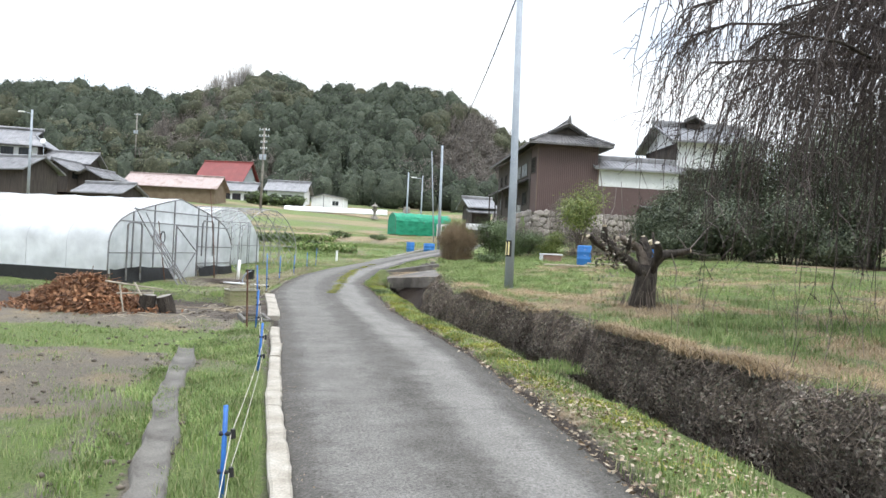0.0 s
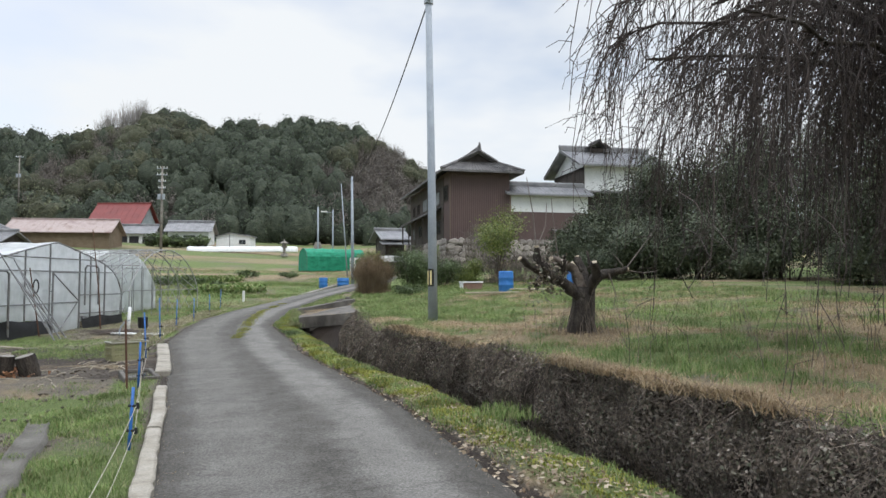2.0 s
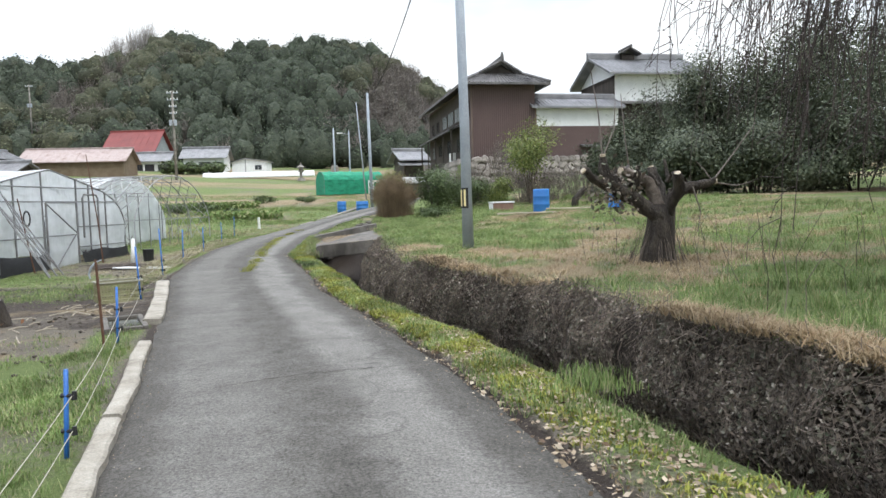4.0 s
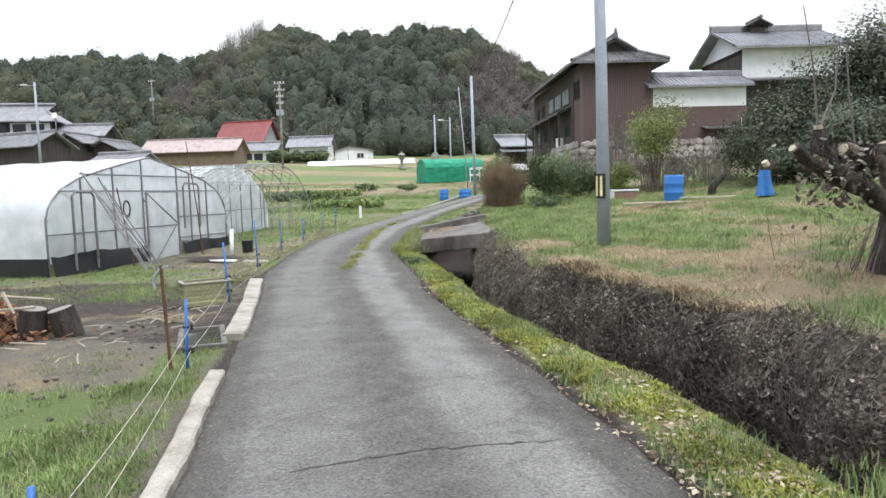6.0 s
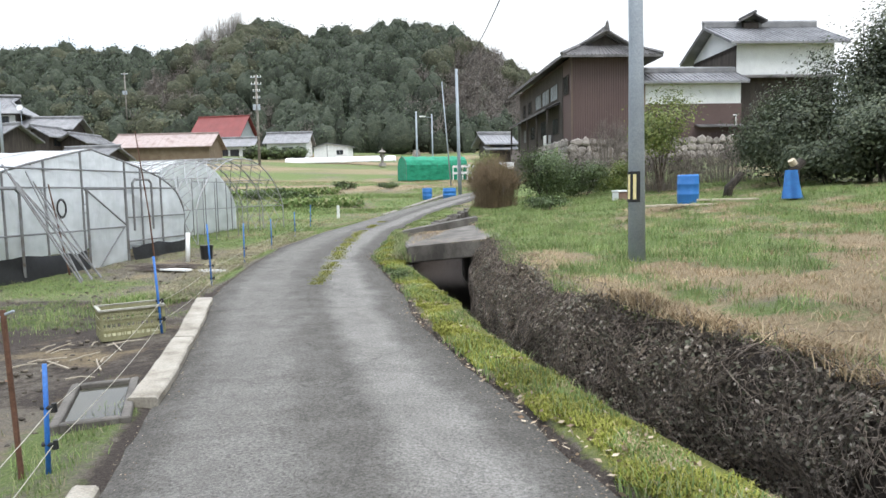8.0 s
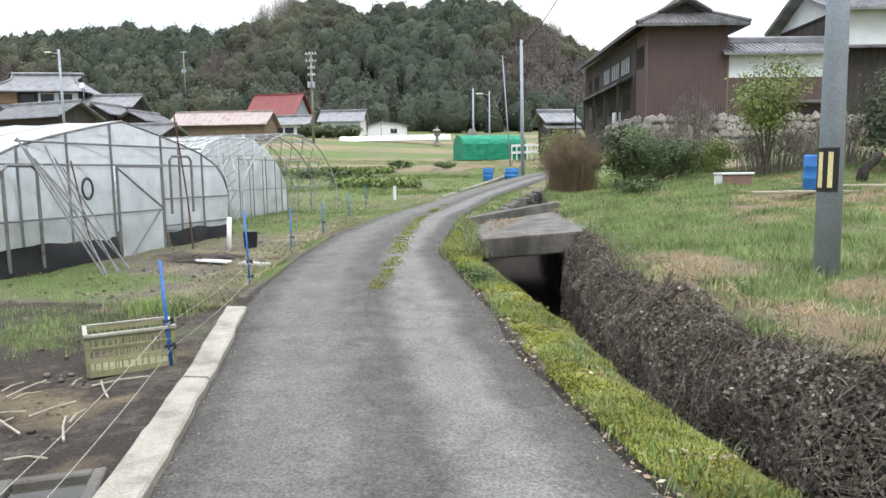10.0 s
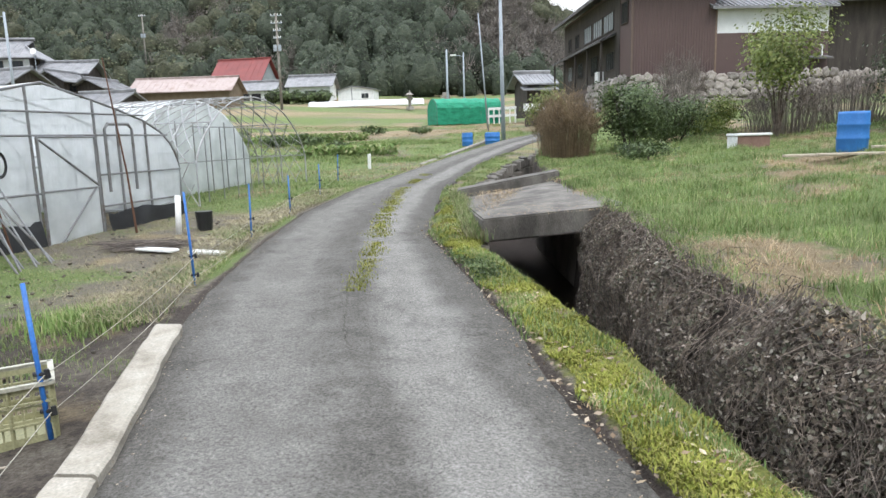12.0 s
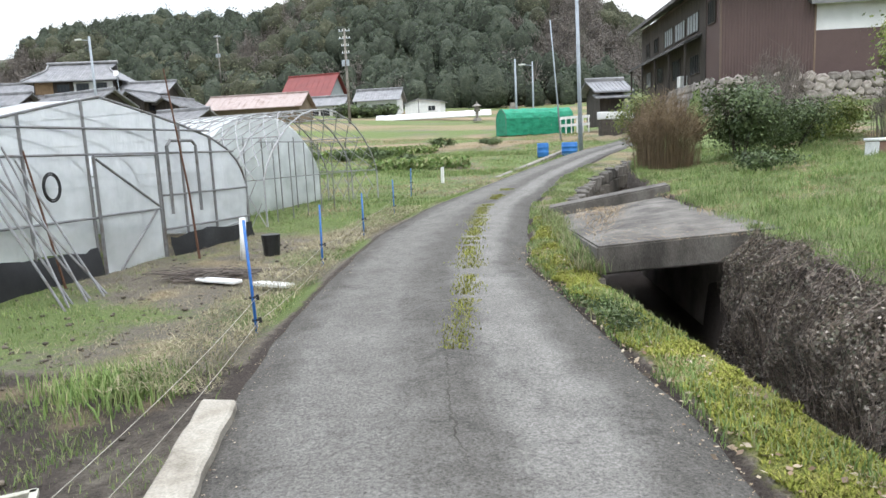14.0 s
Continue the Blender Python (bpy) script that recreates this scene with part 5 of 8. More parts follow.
def stone_wall():
    w = thing("retaining_wall", pose(6.0, 53.4, 0, 0, 0, 7), "rough field-stone retaining wall under the farmhouse", "stone wall", "", "structure")
    bm = bmesh.new()
    box(bm, -0.3, 0.0, 1.5, 22, 0.6, 4.9)
    box(bm, -0.3, 0.6, 1.5, 0.3, 19, 4.6)
    part("backing", bm, STONE_BACK, w)
    kinds = [stone_mesh(s) for s in range(6)]
    rng = np.random.default_rng(8)
    count = 0
    for row in range(6):
        z = 2.45 + row * 0.47
        x = -0.3 + (0.25 if row % 2 else 0.0)
        while x < 17 and count < 300:
            s = rng.uniform(0.40, 0.80)
            shared("stone", kinds[int(rng.integers(6))], w, Matrix.Translation((x + s / 2, -0.02 - 0.04 * rng.random(), z + rng.uniform(-0.09, 0.09))) @ Matrix.Rotation(rng.uniform(-0.5, 0.5), 4, "Y") @ Matrix.Diagonal((s * 1.2, 0.45, 0.58 * rng.uniform(0.85, 1.2), 1)))
            x += s * 0.98
            count += 1
        y = 0.3
        while y < 9 and count < 300:
            s = rng.uniform(0.5, 0.75)
            shared("stone", kinds[int(rng.integers(6))], w, Matrix.Translation((-0.33, y, z)) @ Matrix.Rotation(-math.pi / 2, 4, "Z") @ Matrix.Rotation(rng.uniform(-0.5, 0.5), 4, "Y") @ Matrix.Diagonal((s * 1.2, 0.45, 0.58, 1)))
            y += s
            count += 1


# ---- poles and cables ----
def catenary(a, b, sag, n=14):
    a, b = Vector(a), Vector(b)
    return [a.lerp(b, i / n) - Vector((0, 0, sag * 4 * (i / n) * (1 - i / n))) for i in range(n + 1)]


def near_pole():
    p = thing("utility_pole", pose(1.37, 17.33, 0.5), "slim grey steel utility pole on the bank", "utility pole")
    bm = bmesh.new()
    tube(bm, [(0, 0, -0.3), (-0.02, 0, 3.1), (-0.10, 0, 8.4)], 0.120, 0.075, 20)
    part("shaft", bm, STEEL, p, smooth=True)
    # a curved marker plate that wraps part of the shaft
    bm = bmesh.new()
    arc = [radians(d) for d in range(-186, -85, 10)]
    rings = [[bm.verts.new((r * math.cos(t), r * math.sin(t), z)) for t in arc] for r, z in ((0.119, 0.93), (0.131, 0.93), (0.131, 1.35), (0.119, 1.35))]
    for u, v in zip(rings, rings[1:]):
        for k in range(len(arc) - 1):
            bm.faces.new((u[k], u[k + 1], v[k + 1], v[k]))
    sign = part("marker_band", bm, BLACK_PLASTIC, p, "black marker plate with two yellow bars")
    for t in (radians(-158), radians(-118)):
        bm = bmesh.new()
        box(bm, -0.021, -0.004, 0.97, 0.021, 0.006, 1.31, Matrix.Translation((0.132 * math.cos(t), 0.132 * math.sin(t), 0)) @ Matrix.Rotation(t + math.pi / 2, 4, "Z"))
        part("reflector_bar", bm, YELLOW, sign)
    bm = bmesh.new()
    tube(bm, [(-0.09, 0, 7.85), (-0.09, 0, 8.0)], 0.11, 0.11, 12)
    tube(bm, [(-0.09, -0.1, 7.91), (-0.09, -0.3, 7.95)], 0.03, 0.03, 8)
    part("clamp", bm, STEEL, p)
    tagged(strands("overhead_cable", [catenary((1.27, 17.33, 8.4), (-1.6, 52.5, 9.4), 0.9, 24)], 0.02, WIRE, None, "thin black overhead cable between the poles", 1.0), "", "cable")
    tagged(strands("overhead_cable", [catenary((1.27, 17.25, 8.45), (6.5, -14, 9.5), 0.7, 20)], 0.02, WIRE, None, "thin black overhead cable crossing above the lane", 1.0), "", "cable")


near_pole()


def small_pole(x, y, z, h, r, lean=0.0, label="slim grey steel pole", lamp=False, arms=0):
    p = thing("utility_pole", pose(x, y, z, 0, lean, 0), label, "utility pole", "village poles")
    bm = bmesh.new()
    tube(bm, [(0, 0, -0.5), (0, 0, h)], r, r * 0.65, 12)
    part("shaft", bm, STEEL if not arms else CONCRETE, p, smooth=True)
    for k in range(arms):
        zz = h - 0.4 - 1.1 * k
        bm = bmesh.new()
        w = 0.9 if k < 2 else 0.6
        box(bm, -w, -0.06, zz, w, 0.06, zz + 0.12)
        arm = part("crossarm", bm, STEEL, p)
        for sx in (-0.85, -0.3, 0.3, 0.85):
            bm = bmesh.new()
            tube(bm, [(sx * w, 0, zz + 0.1), (sx * w, 0, zz + 0.38)], 0.07, 0.05, 8)
            part("insulator", bm, WHITE_PAINT, arm)
    if arms:
        for sx in (-0.35, 0.35):
            bm = bmesh.new()
            tube(bm, [(sx, -0.3, h - 5.6), (sx, -0.3, h - 4.7)], 0.26, 0.26, 12)
            part("transformer", bm, STEEL, p)
    if lamp:
        bm = bmesh.new()
        tube(bm, [(0, 0, h - 0.5), (-1.1, -0.3, h - 0.35)], 0.035, 0.035, 6)
        a = part("lamp_arm", bm, STEEL, p)
        bm = soft_box(-1.7, -0.42, h - 0.42, -0.9, -0.18, h - 0.26, 0.03)
        part("lamp_head", bm, WHITE_PAINT, a)
    return p


small_pole(-1.55, 52.5, 1.3, 8.4, 0.13, -0.6)
small_pole(-8.0, 100, 4.0, 8.8, 0.16)
small_pole(-5.9, 101, 4.0, 8.5, 0.13, 0, "grey pole with a small street lamp", True)
small_pole(-35, 116, 5.6, 15.6, 0.24, 0.0, "tall concrete utility pole with crossarms and transformers", False, 4)
small_pole(-59.4, 90, 5.5, 12.3, 0.2, 0.0, "grey pole with a lamp among the houses", True)
small_pole(-89.6, 180, 20, 14.4, 0.22, 0.0, "utility pole on the hillside", False, 1)
small_pole(-2.6, 70, 2.2, 9.6, 0.07, -4.0, "thin leaning pole beyond the lane")


# ---- greenhouses ----
def arch(half, wall, top, n=7, peaked=False):
    """Half profile of a tunnel: upright side, then a curve up to the ridge. Points from the base to the ridge."""
    pts = [(half, 0.0), (half, wall * 0.5), (half, wall)]
    if peaked:
        return pts + [(half * a, wall + (top - wall) * b) for a, b in ((0.975, 0.17), (0.93, 0.31), (0.85, 0.46), (0.71, 0.61), (0.5, 0.745), (0.25, 0.88), (0.0, 1.0))]
    for i in range(1, n + 1):
        a = i / n
        pts.append((half * (1 - a ** 1.55), wall + (top - wall) * math.sin(a * math.pi / 2) ** 1.15))
    return pts


def profile(half, wall, top, n=7, peaked=False):
    """The whole arch as (across, up) from one foot over the ridge to the other."""
    right = arch(half, wall, top, n, peaked)
    return [(-x, z) for x, z in right] + [(x, z) for x, z in right[-2::-1]]


def sheet(bm, pr, x0, x1, sag=0.0, n=1, keep=None):
    """Film over the hoops between x0 and x1."""
    rows = []
    for i in range(n + 1):
        x = x0 + (x1 - x0) * i / n
        d = sag if i % 2 else 0.0
        rows.append([bm.verts.new((x, y * (1 - d), z * (1 - d))) for y, z in pr])
    for a, b in zip(rows, rows[1:]):
        for k in range(len(pr) - 1):
            if keep is None or keep(k):
                bm.faces.new((a[k], a[k + 1], b[k + 1], b[k]))


def greenhouse():
    """Local -x runs back along the tunnel, y across its front, which faces the lane."""
    g = thing("greenhouse", pose(-10.2, 24.07, -0.1, 0, 0, -10.5), "plastic-covered greenhouse tunnel with pipe frame and film door", "greenhouse")
    half, wall, top, LEN = 3.68, 1.35, 2.97, 18.0
    pr = profile(half, wall, top, peaked=True)
    for i in range(13):
        bm = bmesh.new()
        x = -LEN * i / 12
        tube(bm, [(x, y, z) for y, z in pr], 0.024, n=6)
        part("hoop", bm, PIPE, g)
    for y, z in (pr[2], pr[4], pr[7], pr[9], pr[10], pr[12], pr[15], pr[-3]):
        bm = bmesh.new()
        tube(bm, [(0.02, y * 0.99, z * 0.99), (-LEN, y * 0.99, z * 0.99)], 0.014, n=6)
        part("purlin", bm, PIPE, g)
    bm = bmesh.new()
    sheet(bm, [(y * 1.006, z * 1.006) for y, z in pr], -0.02, -LEN, 0.012, 24)
    part("roof_film", bm, FILM_ROOF, g, "milky white roof film", smooth=True)
    bm = bmesh.new()
    for s in (-1, 1):
        box(bm, -LEN, s * (half + 0.03), 0.0, 0.02, s * (half + 0.06), 0.45)
    part("skirt", bm, BLACK_PLASTIC, g, "black ground sheet along the foot")

    def height_at(y):
        ys = [p[0] for p in pr]
        return float(np.interp(y, ys, [p[1] for p in pr]))

    # end wall film in panels, leaving the doorway
    def panel(y0, y1, z0, x, name, crease, label=""):
        bm = bmesh.new()
        n, mrows = 10, 12
        grid = []
        for j in range(mrows + 1):
            row = []
            for i in range(n + 1):
                y = y0 + (y1 - y0) * i / n
                zt = height_at(y) * 0.99
                zb = z0 if not callable(z0) else z0(y)
                z = zb + (zt - zb) * j / mrows
                d = crease * wob(y * 2 + 3, z * 0.8 + y, 2.2, 9) * (1 - j / mrows) ** 0.6
                row.append(bm.verts.new((x + d, y, z)))
            grid.append(row)
        for j in range(mrows):
            for i in range(n):
                bm.faces.new((grid[j][i], grid[j][i + 1], grid[j + 1][i + 1], grid[j + 1][i]))
        return part(name, bm, FILM_WALL, g, label, True)

    door0, door1, door_top = -0.30, 1.06, 2.0
    panel(-half, door0 - 0.05, lambda y: 0.42 - 0.10 * math.sin(y * 1.3) - 0.25 * max(0, (y + 1.2)) * 0.3, 0.0, "end_film", 0.10, "creased clear film end wall")
    panel(door1 + 0.05, half - 0.02, lambda y: 0.50 + 0.05 * math.sin(y * 2), 0.0, "end_film", 0.10, "creased clear film end wall")
    bm = bmesh.new()
    n = 8
    lo = [bm.verts.new((0, door0 - 0.05 + (door1 - door0 + 0.1) * i / n, door_top + 0.02)) for i in range(n + 1)]
    hi = [bm.verts.new((0, v.co.y, height_at(v.co.y) * 0.99)) for v in lo]
    for i in range(n):
        bm.faces.new((lo[i], lo[i + 1], hi[i + 1], hi[i]))
    part("gable_film", bm, FILM_WALL, g)
    # black sheets at the foot of the end wall
    for y0, y1, hgt in ((-half, door0 - 0.1, 0.52), (door1 + 0.15, half, 0.5)):
        bm = bmesh.new()
        n = 14
        rows = []
        for j, zf in enumerate((0.0, 0.35, 0.7, 1.0)):
            rows.append([bm.verts.new((0.06 + 0.10 * (1 - zf) + 0.05 * wob(y0 + (y1 - y0) * i / n, zf, 2.5, 3), y0 + (y1 - y0) * i / n, zf * (hgt + 0.1 * wob(i * 0.7, 1, 0.6, 2)))) for i in range(n + 1)])
        for a, b in zip(rows, rows[1:]):
            for i in range(n):
                bm.faces.new((a[i], a[i + 1], b[i + 1], b[i]))
        part("ground_sheet", bm, BLACK_PLASTIC, g, "slumped black plastic sheet", True)
    # end frame bars
    for y in (-2.6, -1.5, door0 - 0.08, door1 + 0.08, 1.75, 2.6):
        bm = bmesh.new()
        tube(bm, [(0.03, y, 0), (0.03, y, height_at(y))], 0.026, n=6)
        part("upright", bm, PIPE, g)
    for z, a, b in ((2.03, -3.3, 3.3), (2.45, -2.6, 2.6), (1.0, -half, door0), (1.25, door1, half), (0.62, door1, half)):
        bm = bmesh.new()
        tube(bm, [(0.035, a, z), (0.035, b, z)], 0.022, n=6)
        part("rail", bm, PIPE, g)
    d = part("door", door_film(door0, door1, door_top), FILM_WALL, g, "film-covered pipe-frame door")
    bm = bmesh.new()
    for a, b in (((door0, 0.04), (door0, door_top)), ((door1, 0.04), (door1, door_top)), ((door0, 0.04), (door1, 0.04)), ((door0, door_top), (door1, door_top)), ((door0, 1.02), (door1, 1.02)), ((door0 + 0.05, door_top - 0.05), (door1, 1.05)), ((door0 + 0.3, 0.06), (door1 - 0.1, 1.0))):
        tube(bm, [(0.075, *a), (0.075, *b)], 0.030 if a[0] == b[0] else 0.02, n=6)
    part("door_frame", bm, PIPE, d)
    # rounded loops of spare pipe beside the door
    for y0, y1, zt in ((1.28, 2.05, 2.25), (-3.0, -2.3, 2.0)):
        bm = bmesh.new()
        tube(bm, [(0.14, y0, 0.9 if y0 > 0 else 0.1), (0.14, y0, zt - 0.1), (0.14, y0 + 0.1, zt), (0.14, y1 - 0.1, zt), (0.14, y1, zt - 0.1), (0.14, y1, 0.9 if y0 > 0 else 0.1)], 0.03, n=8)
        part("pipe_loop", bm, PIPE, g)


def door_film(y0, y1, zt):
    bm = bmesh.new()
    n = 6
    grid = [[bm.verts.new((0.06 + 0.012 * wob(i, j, 0.7, 2), y0 + (y1 - y0) * i / n, 0.05 + (zt - 0.05) * j / n)) for i in range(n + 1)] for j in range(n + 1)]
    for j in range(n):
        for i in range(n):
            bm.faces.new((grid[j][i], grid[j][i + 1], grid[j + 1][i + 1], grid[j + 1][i]))
    return bm


greenhouse()


def lattice_house():
    """The second tunnel: its near bays are bare hoops with crossing net bars, its far bays are covered."""
    g = thing("greenhouse", pose(-9.4, 31.7, 0.15, 0, 0, -10.5), "second greenhouse tunnel, half bare hoops and half covered", "greenhouse")
    half, wall, top = 3.0, 1.1, 2.85
    pr = profile(half, wall, top)
    for i in range(8):
        x = 0.4 - 0.9 * i
        bm = bmesh.new()
        tube(bm, [(x, y, z) for y, z in pr], 0.022, n=6)
        part("hoop", bm, NET_PIPE, g)
    for y, z in (pr[2], pr[5], pr[7], pr[9], pr[11], pr[13], pr[-3]):
        bm = bmesh.new()
        tube(bm, [(0.4, y, z), (-16, y, z)], 0.016, n=6)
        part("purlin", bm, NET_PIPE, g)
    bm = bmesh.new()
    for sgn in (1, -1):
        for k in range(-18, 40):
            pts = []
            for i in range(len(pr)):
                x = 0.4 - 0.42 * (k + sgn * i * 0.8)
                if -11 <= x <= 0.4:
                    pts.append((x, pr[i][0] * 1.012, pr[i][1] * 1.012))
            if len(pts) > 1:
                tube(bm, pts, 0.013, n=4, caps=False)
    tagged(part("net", bm, NET_PIPE, g, "crossing net cords over the hoops"), kind="stuff")
    bm = bmesh.new()
    sheet(bm, [(y * 1.005, z * 1.005) for y, z in pr], -1.7, -16, 0.012, 16)
    part("roof_film", bm, FILM_ROOF, g, "milky white roof film", True)
    bm = bmesh.new()
    vs = [bm.verts.new((-1.72, y, z)) for y, z in pr]
    bm.faces.new(vs)
    part("end_film", bm, FILM_WALL, g)
    for y in (-2.2, -1.4, -0.6, 0.2, 1.0, 2.0):
        bm = bmesh.new()
        tube(bm, [(-1.3, y, 0), (-1.3, y, 2.2)], 0.018, n=6)
        part("upright", bm, PIPE, g)
        bm = bmesh.new()
        tube(bm, [(0.0, y * 0.9, 0), (0.0, y * 0.9, 2.0)], 0.014, n=6)
        part("upright", bm, PIPE, g)
    for z in (1.1, 2.0):
        bm = bmesh.new()
        tube(bm, [(0.0, -2.6, z), (0.0, 2.6, z)], 0.014, n=6)
        part("rail", bm, PIPE, g)


lattice_house()


def green_shelter():
    """A low pipe shelter draped in green net."""
    t = thing("net_shelter", pose(-9.3, 91.6, 3.25, 0, 0, 24), "pipe shelter draped in bright green shade net", "shelter")
    half, LEN = 1.8, 8.2
    pr = [(-half, 0), (-half, 1.0), (-half, 1.9), (-half * 0.8, 2.5), (-half * 0.4, 2.9), (0, 3.05), (half * 0.4, 2.9), (half * 0.8, 2.5), (half, 1.9), (half, 1.0), (half, 0)]
    bm = bmesh.new()
    rows = []
    for i in range(19):
        x = LEN * i / 18
        rows.append([bm.verts.new((x, y + 0.10 * wob(x * 1.5, z * 2, 1.3, k), z - (0.07 if i % 3 else 0.0) + 0.04 * wob(x, y, 1.5, 5))) for k, (y, z) in enumerate(pr)])
    for a, b in zip(rows, rows[1:]):
        for k in range(len(pr) - 1):
            bm.faces.new((a[k], a[k + 1], b[k + 1], b[k]))
    bm.faces.new(rows[0])
    bm.faces.new(rows[-1][::-1])
    part("net", bm, GREEN_NET, t, smooth=False)
    for i in range(7):
        bm = bmesh.new()
        tube(bm, [(LEN * i / 6, y * 0.97, z * 0.97) for y, z in pr], 0.025, n=6)
        part("hoop", bm, PIPE, t)


green_shelter()


# ---- trees and shrubs ----
def crown_points(rng, n, centre, rad, lumps=9):
    """Points for a leafy crown made of uneven clumps with gaps between them."""
    c, rad = np.asarray(centre, float), np.asarray(rad, float)
    d = rng.normal(size=(lumps, 3))
    d /= np.linalg.norm(d, axis=1)[:, None]
    hubs = d * rng.uniform(0.35, 0.8, lumps)[:, None]
    pick = rng.integers(lumps, size=n)
    p = hubs[pick] + rng.normal(size=(n, 3)) * 0.21
    return c + p * rad


def leafy(name, x, y, h, rad, n, size, mat, label, category="tree", seed=1, group="", trunk=True, low=0.25, bark=None):
    """A tree or shrub: a forked trunk and a crown of many single leaves."""
    rng = np.random.default_rng(seed)
    z = float(ground_z(x, y))
    t = thing(name, pose(x, y, z), label, category, group)
    lines = []
    for k in range(7 if trunk else 10):
        a = rng.uniform(0, 6.28)
        r = rng.uniform(0.2, 0.75) * rad
        lines.append([(0, 0, -0.1), (0.25 * r * math.cos(a), 0.25 * r * math.sin(a), h * low), (r * math.cos(a), r * math.sin(a), h * rng.uniform(0.6, 0.9))])
    bm = bmesh.new()
    for ln in lines:
        tube(bm, ln, max(0.018, h * 0.012), 0.008, 6)
    part("trunk", bm, bark or BARK, t)
    pts = crown_points(rng, n, (0, 0, h * (0.5 + low / 2)), (rad, rad, h * (0.5 - low / 2)), 11)
    pts = pts[pts[:, 2] > 0.02]
    # an added solid core stops see-through; its dark colour stands for inner shade
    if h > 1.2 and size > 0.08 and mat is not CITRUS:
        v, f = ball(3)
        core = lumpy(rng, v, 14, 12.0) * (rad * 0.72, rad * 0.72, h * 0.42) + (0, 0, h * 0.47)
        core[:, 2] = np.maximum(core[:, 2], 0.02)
        arrays("filler_core", core, f, DARK_CORE, t, "", True)
    way = (pts - (0, 0, h * 0.4)) / (rad, rad, h * 0.55)
    leaves("crown", pts, size, mat, t, seed=seed + 50, outward=way)
    return t


def twig_bush(name, x, y, h, rad, n, mat, label, seed=1, r=0.012):
    """A leafless shrub of fanned stems with side shoots."""
    rng = np.random.default_rng(seed)
    t = thing(name, pose(x, y, float(ground_z(x, y))), label, "shrub")
    lines = []
    for _ in range(n):
        a, s = rng.uniform(0, 6.28), rad * rng.uniform(0.05, 1.0) ** 0.55
        b = s * rng.uniform(0.5, 0.95)
        hh = h * rng.uniform(0.6, 1.0) * (1 - 0.5 * (s / rad) ** 2)
        p0 = np.array((b * math.cos(a), b * math.sin(a), -0.03))
        p2 = np.array((s * math.cos(a), s * math.sin(a), hh))
        p1 = p0 * 0.6 + p2 * 0.4 + (0, 0, 0.12 * h)
        lines.append([p0, p1, p2])
        for _ in range(3):
            q = p1 + (p2 - p1) * rng.uniform(0.1, 0.9)
            lines.append([q, q + rng.normal(size=3) * 0.10 * h * (1, 1, 0.5) + (0, 0, 0.12 * h)])
    tagged(strands("stem_mass", lines, r, mat, t), kind="stuff")
    return t


def weeping_cherry():
    rng = np.random.default_rng(21)
    bx, by = 8.4, 9.4
    z0 = float(ground_z(bx, by))
    t = thing("weeping_cherry", pose(bx, by, z0), "leafless weeping cherry with long hanging dark twigs", "tree")
    bm = bmesh.new()
    tube(bm, [(0, 0, -0.2), (0.05, 0.05, 1.2), (-0.1, 0.0, 2.6), (-0.2, 0.0, 3.6)], 0.26, 0.15, 12)
    trunk = part("trunk", bm, BARK, t, smooth=True)
    limbs = []
    for k in range(24):
        a = math.pi + rng.uniform(-1.25, 1.1)
        L = rng.uniform(2.4, 6.0)
        top = rng.uniform(0.6, 2.8)
        p = [np.array((-0.15, 0, 2.6 + rng.uniform(0, 0.9)))]
        for i in range(1, 8):
            s = i / 7
            p.append(np.array((L * s * math.cos(a) + rng.normal() * 0.08, L * s * math.sin(a) * 0.9 + rng.normal() * 0.08, p[0][2] + top * math.sin(s * 2.2) + rng.normal() * 0.05)))
        limbs.append(p)
        bm = bmesh.new()
        tube(bm, p, 0.075 if k < 6 else 0.05, 0.014, 7)
        part("branch", bm, BARK, t, smooth=True)
    hang, fine, buds = [], [], []
    for limb in limbs:
        for _ in range(46):
            s = rng.uniform(0.12, 1.0) * 6.99
            i = int(s)
            q = limb[i] + (limb[min(i + 1, 7)] - limb[i]) * (s - i)
            out = q[:2] / (np.linalg.norm(q[:2]) + 1e-6)
            drift = np.r_[out * rng.uniform(0.15, 1.1) + rng.normal(size=2) * 0.25, 0]
            L = rng.uniform(0.8, 3.9) * (0.5 + 0.5 * rng.random())
            L = min(L, q[2] - 0.15)
            line = [q + drift * (1 - (1 - u) ** 2) * L * 0.45 + np.array((0, 0, 0.12 * math.sin(u * 3) - L * u ** 1.4)) + np.r_[rng.normal(size=2) * 0.025, 0] for u in np.linspace(0, 1, 8)]
            hang.append(line)
            for _ in range(int(5.5 * L)):
                u = rng.uniform(0.08, 1.0) * 6.99
                j = int(u)
                c = line[j] + (line[min(j + 1, 7)] - line[j]) * (u - j)
                e = c + np.r_[out * rng.uniform(-0.05, 0.22) + rng.normal(size=2) * 0.13, -rng.uniform(0.05, 0.45)]
                m = (c + e) / 2 + np.r_[rng.normal(size=2) * 0.03, 0.05]
                fine.append([c, m, e])
                buds.extend([c, m, e, (m + e) / 2])
    tagged(strands("shoot_mass", hang, 0.011, TWIG, t, "long dark hanging shoots", 0.4), kind="stuff")
    tagged(strands("twig_mass", fine, 0.0058, TWIG, t, "fine side twigs", 0.6), kind="stuff")
    tagged(leaves("bud_mass", np.asarray(buds), 0.022, TWIG, t, "small dark buds", seed=3, long=1.3), kind="stuff")


weeping_cherry()


